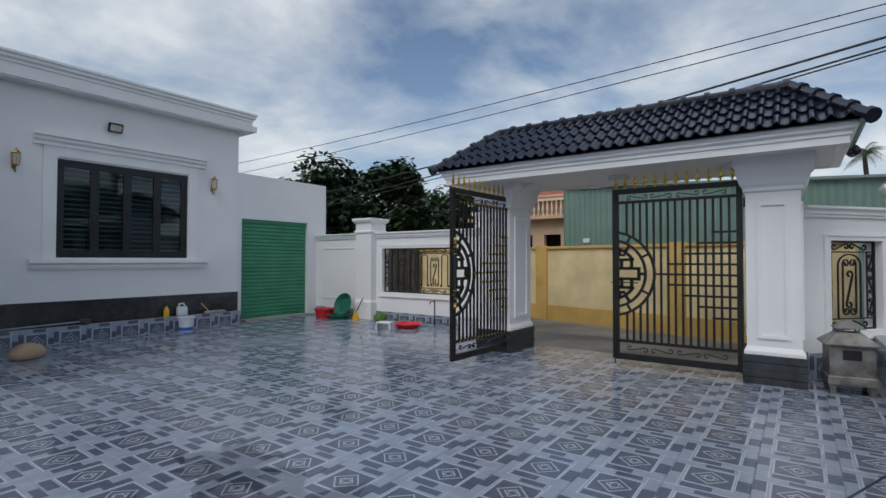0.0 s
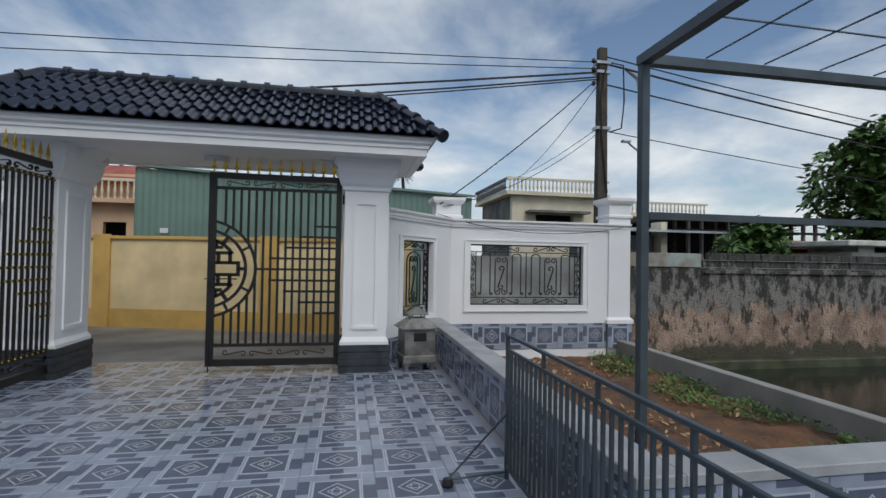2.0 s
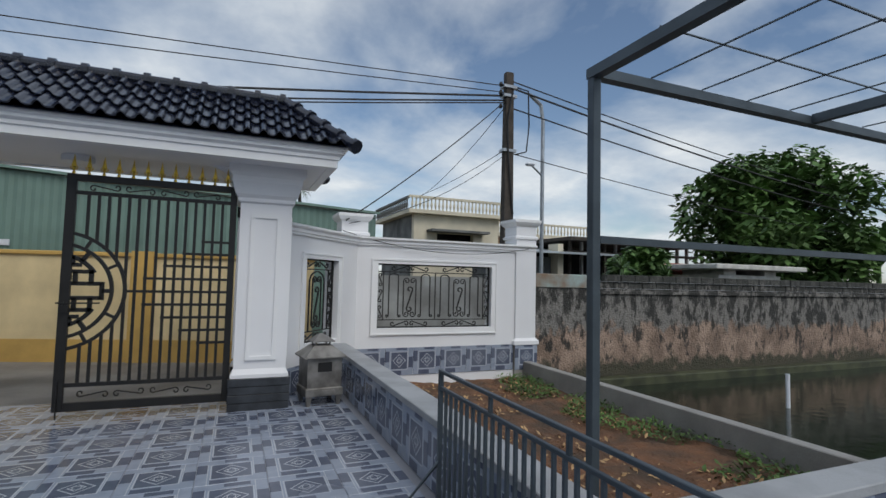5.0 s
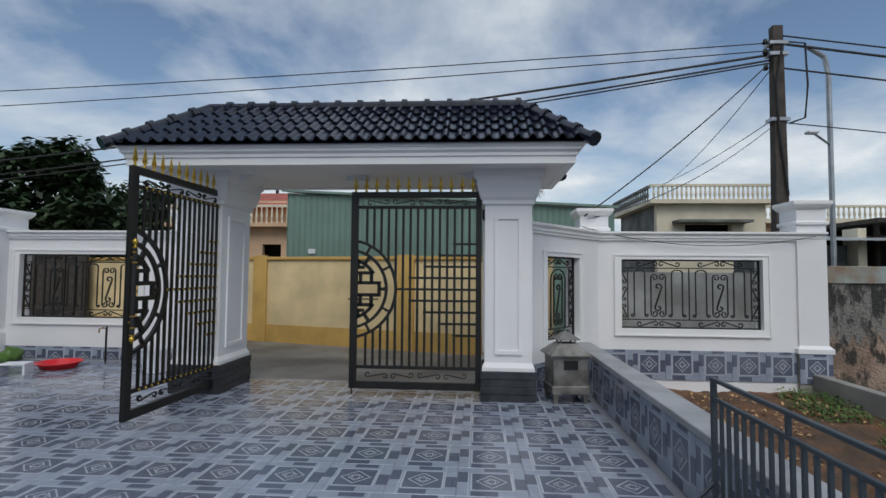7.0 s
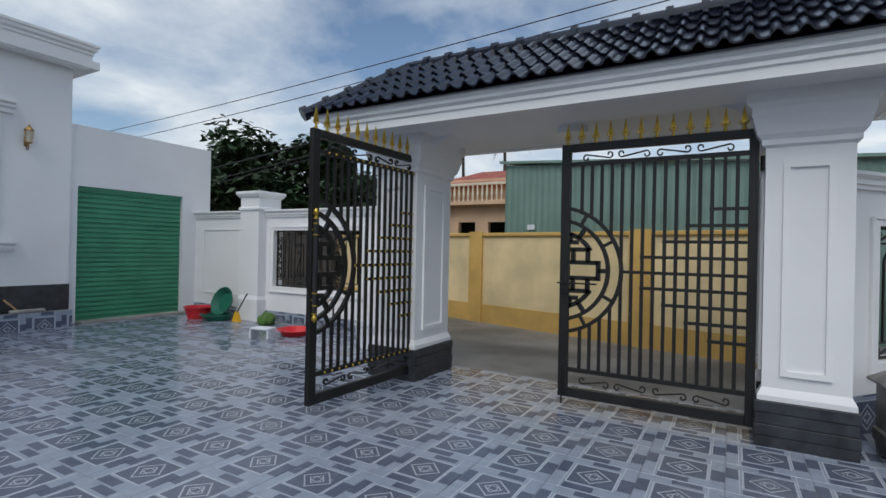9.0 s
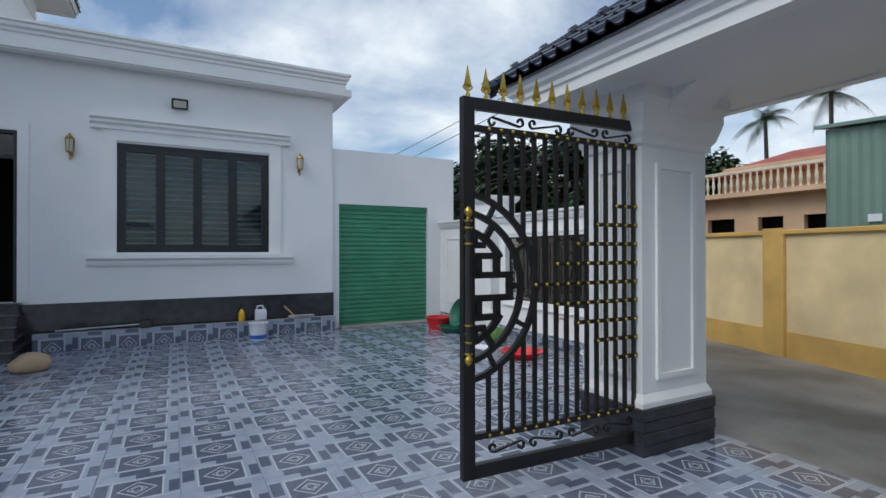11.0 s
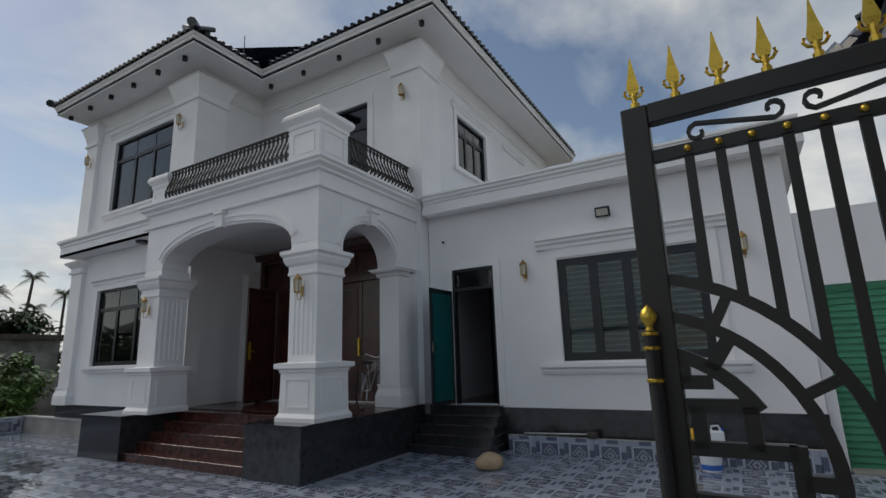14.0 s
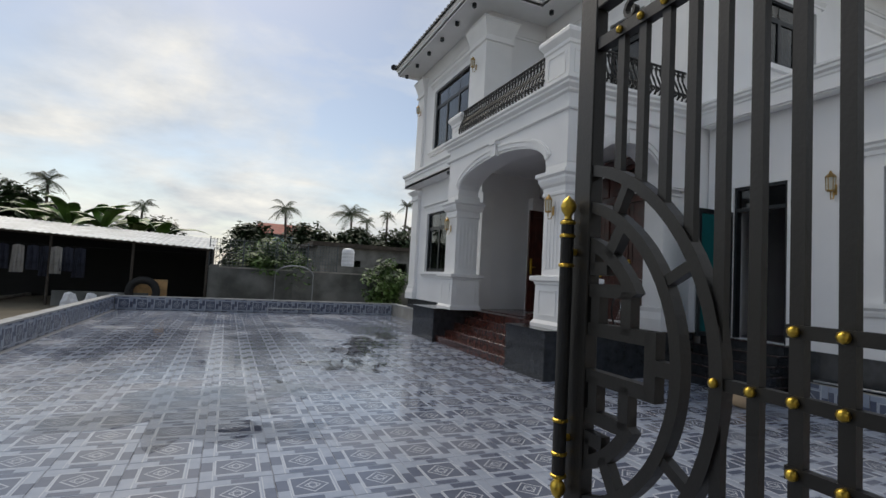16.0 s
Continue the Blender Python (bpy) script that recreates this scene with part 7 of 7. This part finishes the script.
tube(bm, [(0.15, -0.05, 5.8), (0.45, -0.08, 5.75), (0.48, -0.08, 5.0), (0.42, -0.08, 4.4), (0.15, -0.08, 4.3)], 0.018, 5)
part("cable_loop", bm, RUBBER, pole)
bm = bmesh.new()
tube(bm, [(0.05, -0.10, 5.7), (-0.08, -0.12, 5.0), (-0.05, -0.12, 4.2), (0.08, -0.12, 3.0)], 0.02, 5)
part("cable_run", bm, RUBBER, pole)
sp = thing("street_lamp", "slim galvanised lamp post with a bent arm", "street lamp", 6.25, 11.2, -0.05)
part("shaft", tube(bmesh.new(), [(0, 0, 0), (0, 0, 5.3), (-0.06, 0, 5.65), (-0.35, 0, 5.85)], 0.045, 10), GALV, sp)
arm = part("arm", tube(bmesh.new(), [(0, 0, 4.0), (-0.5, -0.3, 4.15)], 0.02, 6), GALV, sp)
part("lamp_head", boxes((-0.62, -0.38, 4.12, -0.42, -0.24, 4.18), bevel=0.02), WHITEPLASTIC, arm)


def cable(p, q, sag, r=0.012):
    p, q = Vector(p), Vector(q)
    bm = bmesh.new()
    tube(bm, [p.lerp(q, k / 16) - Vector((0, 0, sag * 4 * (k / 16) * (1 - k / 16))) for k in range(17)], r, 4)
    tagged(part("overhead_cable", bm, RUBBER), "black overhead cable over the lane", "cable", group="overhead cables")


PT = (5.16, 10.9)
for z0, q, s, r in ((5.76, (-45, 15.0, 6.7), 0.5, 0.010), (5.62, (-45, 15.2, 6.0), 0.5, 0.010), (5.55, (-45, 17.0, 3.9), 0.9, 0.022), (5.45, (-45, 17.2, 3.4), 1.0, 0.018), (5.4, (-45, 16.8, 3.0), 1.0, 0.014),
                    (5.9, (45, 15.5, 5.6), 0.8, 0.014), (5.75, (45, 15.0, 5.2), 0.9, 0.022), (5.3, (45, 14.0, 4.4), 0.9, 0.016), (4.3, (45, 14.2, 3.8), 0.8, 0.010), (4.4, (7.2, 22.0, 5.2), 0.1, 0.008), (5.4, (7.0, 22.0, 5.0), 0.25, 0.008), (4.3, (1.6, 10.05, 2.45), 0.25, 0.008), (5.5, (1.55, 10.05, 2.5), 0.1, 0.014)):
    cable((PT[0], PT[1], z0), q, s, r)
cable((1.45, 9.8, 2.3), (5.0, 9.75, 2.15), 0.22, 0.006)

# ---- behind the yard ----
bw = thing("wall_south", "grey stained block wall behind the yard", "wall", -9.5, -13.6, 0, kind="structure")
part("wall_panel", boxes((-3, -0.2, -0.2, 7.7, 0, 1.50)), GREYWALL, bw)
part("coping", boxes((-3, -0.24, 1.50, 7.7, 0.04, 1.56)), CONCRETE, bw)
for x in (1.2, 4.4, 7.5):
    part("wall_pier", boxes((x - 0.15, 0.0, -0.2, x + 0.15, 0.06, 1.62)), GREYWALL, bw)
mf = thing("mesh_fence", "green wire mesh fence on the back wall", "fence", -6.75, -13.7, 1.56)
for k in range(5):
    part("post", tube(bmesh.new(), [(k * 1.24, 0, 0), (k * 1.24, 0, 1.15)], 0.02, 6), STEEL, mf)
bm = bmesh.new()
for k in range(42):
    tube(bm, [(k * 0.121, 0, 0), (k * 0.121, 0, 1.1)], 0.009, 3)
for k in range(9):
    tube(bm, [(0, 0, 0.05 + k * 0.125), (4.96, 0, 0.05 + k * 0.125)], 0.009, 3)
part("mesh_panel", bm, STEEL, mf)
mf["kind"] = "structure"
shed = thing("open_shed", "dark open shed with a rusty zinc roof", "shed", -1.75, -13.4, 0)
bm = bmesh.new()
prev = None
for k in range(121):
    x = -0.2 + 12.2 * k / 120
    o = 0.015 if k % 2 else -0.015
    cur = [bm.verts.new((x, 0.7, 2.18 + o + 0.035 * x)), bm.verts.new((x, -5.0, 2.85 + o + 0.035 * x))]
    if prev:
        bm.faces.new((prev[0], cur[0], cur[1], prev[1]))
    prev = cur
part("roof", bm, ZINC, shed, "corrugated zinc roof")
# back and side walls carry the open shed's inner shade as near-black colour
part("back_wall", boxes((-0.1, -4.9, -0.1, 11.8, -4.8, 2.7)), PAINTEDSHADE, shed)
part("side_wall", boxes((-0.12, -4.8, -0.1, -0.06, -1.0, 2.4)), PAINTEDSHADE, shed)
for x in (0.0, 2.4, 4.8, 7.2, 9.6):
    part("post", tube(bmesh.new(), [(x, 0.4, -0.1), (x, 0.4, 2.2 + 0.035 * x)], 0.045, 6), BARK, shed)
part("beam", tube(bmesh.new(), [(-0.1, 0.4, 2.14), (11.6, 0.4, 2.55)], 0.04, 6), BARK, shed)
part("low_wall", boxes((1.8, 0.5, -0.1, 4.6, 0.6, 0.45)), GREYWALL, shed)
tyre = thing("tractor_tyre", "big worn black tyre leaning by the shed", "tyre", 0.22, -12.75, 0.50)
bm = bmesh.new()
N, M = 32, 10
vv = [[bm.verts.new(((0.42 + 0.13 * math.cos(b)) * math.cos(a), 0.14 * math.sin(b), (0.42 + 0.13 * math.cos(b) * (1.08 if k % 2 else 1.0)) * math.sin(a))) for b in (2 * math.pi * j / M for j in range(M))] for k, a in ((k, 2 * math.pi * k / N) for k in range(N))]
for k in range(N):
    for j in range(M):
        bm.faces.new((vv[k][j], vv[(k + 1) % N][j], vv[(k + 1) % N][(j + 1) % M], vv[k][(j + 1) % M]))
part("tyre_body", bm, RUBBER, tyre, smooth=True)
pb = part("plywood_board", boxes((-0.5, -13.12, -0.06, 0.55, -13.08, 0.95)), PLY)
tagged(pb, "warped plywood board standing behind the tyre", "board")
for k, (x, m) in enumerate(((2.55, CLOTHDARK), (2.85, CLOTHLIGHT), (3.15, CLOTHDARK), (3.5, CLOTHDARK), (3.9, CLOTHLIGHT), (2.2, CLOTHDARK), (4.3, CLOTHDARK))):
    c = thing("hanging_shirt", "washing hung under the shed's eave", "clothes", x, -12.95, 1.95, group="washing")
    bm = bmesh.new()
    prev = None
    for j in range(9):
        xx = -0.16 + 0.04 * j
        cur = [bm.verts.new((xx, 0.035 * math.sin(j * 1.6 + k), -0.02 - 0.3 * abs(xx))), bm.verts.new((xx * 1.1, 0.06 * math.sin(j * 1.9 + k), -0.85 - 0.1 * (k % 3)))]
        if prev:
            bm.faces.new((prev[0], cur[0], cur[1], prev[1]))
        prev = cur
    bmesh.ops.solidify(bm, geom=bm.faces[:], thickness=0.012)
    part("cloth", bm, m, c)
line = part("washing_line", tube(bmesh.new(), [(-1.75, -12.95, 1.97), (2.0, -12.95, 1.95), (6.5, -12.95, 1.98)], 0.008, 4), RUBBER)
tagged(line, "thin line for washing under the shed", "washing line")
for x, y in ((1.55, -11.9), (2.1, -11.75), (0.95, -12.0)):
    s = thing("sack", "knotted white plastic sack behind the kerb", "sack", x, y, -0.06, group="sacks")
    bm = bmesh.new()
    bmesh.ops.create_icosphere(bm, subdivisions=3, radius=0.22)
    for v in bm.verts:
        v.co *= 1 + 0.3 * noise.noise(v.co * 6 + Vector((x, y, 0)))
        v.co.z = max(0.0, v.co.z + 0.16 + (0.14 if v.co.z > 0.16 else 0))
    part("sack_body", bm, WHITEPLASTIC, s, smooth=False)
arch = thing("metal_hoop", "bent white pipe hoop over the back wall", "hoop", -5.0, -13.45, 0)
part("pipe", tube(bmesh.new(), [(-0.75 * math.cos(math.pi * k / 14), 0, 1.35 + 0.38 * math.sin(math.pi * k / 14)) for k in range(15)], 0.03, 6), GALV, arch)
part("stand", tube(bmesh.new(), [(-0.75, 0, -0.1), (-0.75, 0, 1.35)], 0.02, 6), GALV, arch)
part("stand", tube(bmesh.new(), [(0.75, 0, -0.1), (0.75, 0, 1.35)], 0.02, 6), GALV, arch)
bench = thing("low_rail", "low white pipe rail by the back kerb", "rail", -4.6, -10.75, 0)
part("pipe", tube(bmesh.new(), [(-0.75, 0, 0), (-0.75, 0, 0.18), (0.75, 0, 0.18), (0.75, 0, 0)], 0.022, 6), GALV, bench)
wt = thing("roof_tank", "white ribbed water tank on a flat roof", "tank", -8.6, -20.0, 1.9)
part("tank_body", lathe(bmesh.new(), [(0.34, 0.0)] + [(0.34 + (0.025 if k % 2 else 0), 0.08 + k * 0.10) for k in range(9)] + [(0.3, 0.98), (0.1, 1.05)], 18), WHITEPLASTIC, wt)
bh = thing("flat_house", "low weathered house with a dark flat roof", "house", -14.6, -24.5, 0)
part("wall", wall_y(0, 0.25, 0, 7.0, -0.1, 3.2, [(1, 2.1, 1.2, 2.4), (4.2, 5.4, 1.2, 2.4)]), GREYWALL, bh)
part("wall", boxes((6.75, -5, -0.1, 7.0, 0, 3.2)), GREYWALL, bh)
part("roof", boxes((-0.4, -5.3, 3.2, 7.4, 0.6, 3.45)), BARK, bh)
b2 = thing("low_block", "low whitewashed outbuilding behind the wall", "outbuilding", -11.0, -20.6, 0)
part("wall", boxes((0, 0, -0.1, 3.8, 2.6, 1.9)), GREYWALL, b2)
rf = thing("red_roof_house", "far blue house with a red roof", "house", -10.5, -44.0, 0)
part("wall", wall_y(0, 0.3, 0, 6, -0.1, 5.0, [(1, 2, 3.2, 4.4), (3.5, 4.5, 3.2, 4.4)]), TEALPAINT, rf)
part("roof", frustum(bmesh.new(), [(3.4, 3.0, 5.0), (2.4, 0.4, 6.2)]), CLAY, rf).location = (3, -2, 0)
gh = thing("gable_house", "far grey house with a hipped roof", "house", 8.5, -40.0, 0)
part("wall", wall_y(0, 0.3, 0, 5.5, -0.1, 4.6, [(1, 2, 2.6, 3.8)]), GREYWALL, gh)
part("roof", frustum(bmesh.new(), [(3.1, 2.6, 4.6), (0.4, 0.3, 6.0)]), GREYWALL, gh).location = (2.75, -2, 0)
for k, (x, y, h, r) in enumerate(((9.5, -29, 5.3, 3.2), (14.5, -27, 5.4, 3.2), (-3.8, -34, 4.8, 2.6), (-8.5, -37, 5.2, 3.0), (-12.0, -33, 5.0, 2.6), (-16.5, -36, 5.2, 3.2), (-6.2, -30, 3.4, 2.2), (3.2, -36, 4.6, 3.0), (20, -31, 6.4, 3.8))):
    tree("tree", "distant dark green tree behind the sheds", x, y, h, r, 60 + k, LEAFDARK, 3000, 0.5, 0.15)
tree("shrub", "yellow-green shrub beside the villa's end", -8.6, -12.6, 2.3, 0.9, 77, LEAFMAT, 1600, 0.2, 0.1)
tree("shrub", "bushy vine along the back wall", -4.2, -14.9, 2.6, 1.5, 78, LEAFMAT, 2600, 0.22, 0.1)
for k, (x, y, h) in enumerate(((3.0, -20, 5.6), (4.4, -20.5, 6.0), (1.8, -21, 5.4), (5.6, -21, 5.6), (3.6, -22, 6.2), (0.6, -20.0, 5.0))):
    banana(x, y, h, 90 + k)
for k, (x, y, h, s) in enumerate(((-6.4, -31, 6.2, 1.1), (-12.0, -34, 6.6, 1.5), (-15.5, -36, 7.0, 0.8), (-17.2, -36.5, 8.2, 0.9), (-19.4, -36, 7.2, 0.8), (-14.2, -37, 6.4, 0.8), (-18.2, -37.0, 6.2, 0.8), (4.2, -38, 6.2, 0.9), (8.8, -33, 6.8, 1.1))):
    palm("dark areca palm on the skyline", x, y, h, 110 + k, s)

# ---- tiles, last ----
TP = 0.505
TX0, TY0 = -0.112 - TP / 2, 4.43 - TP / 2


def tile_mesh(name, w, h, v0=0.0, v1=1.0, u0=0.0, u1=1.0):
    """A tile with eased edges, in the x-y plane, its face at z 0, with the print's coordinates."""
    e, g = 0.004, 0.0018
    lv = [((g, g, w - g, h - g), -0.004), ((g + e, g + e, w - g - e, h - g - e), 0.0)]
    vs = []
    for (a, b, c, d), z in lv:
        vs += [(a, b, z), (c, b, z), (c, d, z), (a, d, z)]
    fs = [(4, 5, 6, 7)] + [(k, (k + 1) % 4, 4 + (k + 1) % 4, 4 + k) for k in range(4)]
    me = bpy.data.meshes.new(name)
    me.from_pydata(vs, [], fs)
    uv = me.uv_layers.new(name="UVMap")
    for lp in me.loops:
        x, y, _ = vs[lp.vertex_index]
        uv.data[lp.index].uv = (u0 + (u1 - u0) * x / w, v0 + (v1 - v0) * y / h)
    me.materials.append(TILE)
    return me


def yard(x, y):
    """Whether a tile centred here lies in the yard."""
    if -10.75 < x < 0.75 and -11.1 < y < 8.6:
        return not (x < -7.2 and -5.1 < y < 1.0) and not (x < -8.7 and y < -5.0) and not (x < -9.95 and 0.9 < y < 2.7)
    if 0.7 < x < 1.25 and 0.2 < y < 8.3:
        return True
    if 0.7 < x < 4.6 and 0.2 < y < 3.2:
        return True
    return -10.75 < x < -4.9 and 8.5 < y < 9.9


one = tile_mesh("floor_tile", TP, TP)
rest_v, rest_f, rest_uv = [], [], []
rng = random.Random(3)
count = 0
cells = []
for i in range(-24, 12):
    for j in range(-34, 14):
        x, y = TX0 + i * TP, TY0 + j * TP
        if yard(x + TP / 2, y + TP / 2):
            cells.append((x, y))
cells.sort(key=lambda c: (c[0] + 1.6) ** 2 + (c[1] - 4.6) ** 2)
src = [tuple(v.co) for v in one.vertices]
uvs = [tuple(d.uv) for d in one.uv_layers[0].data]
for x, y in cells:
    z = rng.uniform(0.0, 0.0015)
    if count < 300:
        o = part("floor_tile", one, TILE, floor)
        o.location = (x, y, z)
        count += 1
    else:
        b = len(rest_v)
        rest_v += [(a + x, c + y, d + z) for a, c, d in src]
        for p in one.polygons:
            rest_f.append(tuple(b + k for k in p.vertices))
        rest_uv += uvs
me = bpy.data.meshes.new("far_floor_tiles")
me.from_pydata(rest_v, [], rest_f)
uvl = me.uv_layers.new(name="UVMap")
for k, q in enumerate(rest_uv):
    uvl.data[k].uv = q
me.materials.append(TILE)
part("far_floor_tiles", me, TILE, floor)["kind"] = "stuff"


def tile_wall(parent, p, q, z0, h, v0, v1):
    """Upright tiles along the run p to q, facing the right of the run, under a parent whose origin is unturned."""
    p, q = Vector((*p, 0)), Vector((*q, 0))
    L = (q - p).length
    d = (q - p) / L
    n = max(1, math.ceil(L / TP - 0.05))
    full = tile_mesh("wall_tile", TP, h, v0, v1)
    lastw = L - (n - 1) * TP
    for k in range(n):
        me = full if k < n - 1 else tile_mesh("wall_tile", lastw, h, v0, v1, 0, lastw / TP)
        o = part("wall_tile", me, TILE, parent)
        m = Matrix(((d.x, 0, d.y, 0), (d.y, 0, -d.x, 0), (0, 1, 0, 0), (0, 0, 0, 1)))
        pos = p + d * k * TP + Vector((d.y, -d.x, 0)) * 0.008 + Vector((0, 0, z0))
        o.matrix_world = parent.matrix_basis.inverted() @ Matrix.Translation(pos) @ m
        o.matrix_basis = parent.matrix_basis.inverted() @ Matrix.Translation(pos) @ m


tile_wall(low, (1.232, 9.2), (1.232, 3.21), 0.0, 0.47, 0.0, 0.94)
tile_wall(low, (1.24, 3.212), (4.2, 3.212), 0.0, 0.47, 0.0, 0.94)
tile_wall(kerb, (0.765, 0.05), (0.765, -11.1), 0.0, 0.41, 0.1, 0.92)
tile_wall(kerb, (0.75, -11.115), (-8.48, -11.115), 0.0, 0.41, 0.1, 0.92)
tile_wall(planter, (-10.51, 2.72), (-10.51, 7.43), 0.0, 0.29, 0.4, 0.98)
fences = {o.name: o for o in scene.objects if o.name.startswith("wall_north")}
tile_wall(fences["wall_north_4"], (1.74, FY - 0.108), (4.735, FY - 0.108), -0.12, 0.47, 0.0, 0.94)
tile_wall(bed_pier, (4.735, FY - 0.17), (5.225, FY - 0.17), -0.12, 0.455, 0.0, 0.94)
tile_wall(fences["wall_north_1"], (-10.79, FY - 0.008), (-5.4, FY - 0.008), 0.0, 0.21, 0.5, 0.92)
tile_wall(fences["wall_north_3"], (0.50, 8.36), (1.68, 9.79), 0.0, 0.34, 0.2, 0.9)
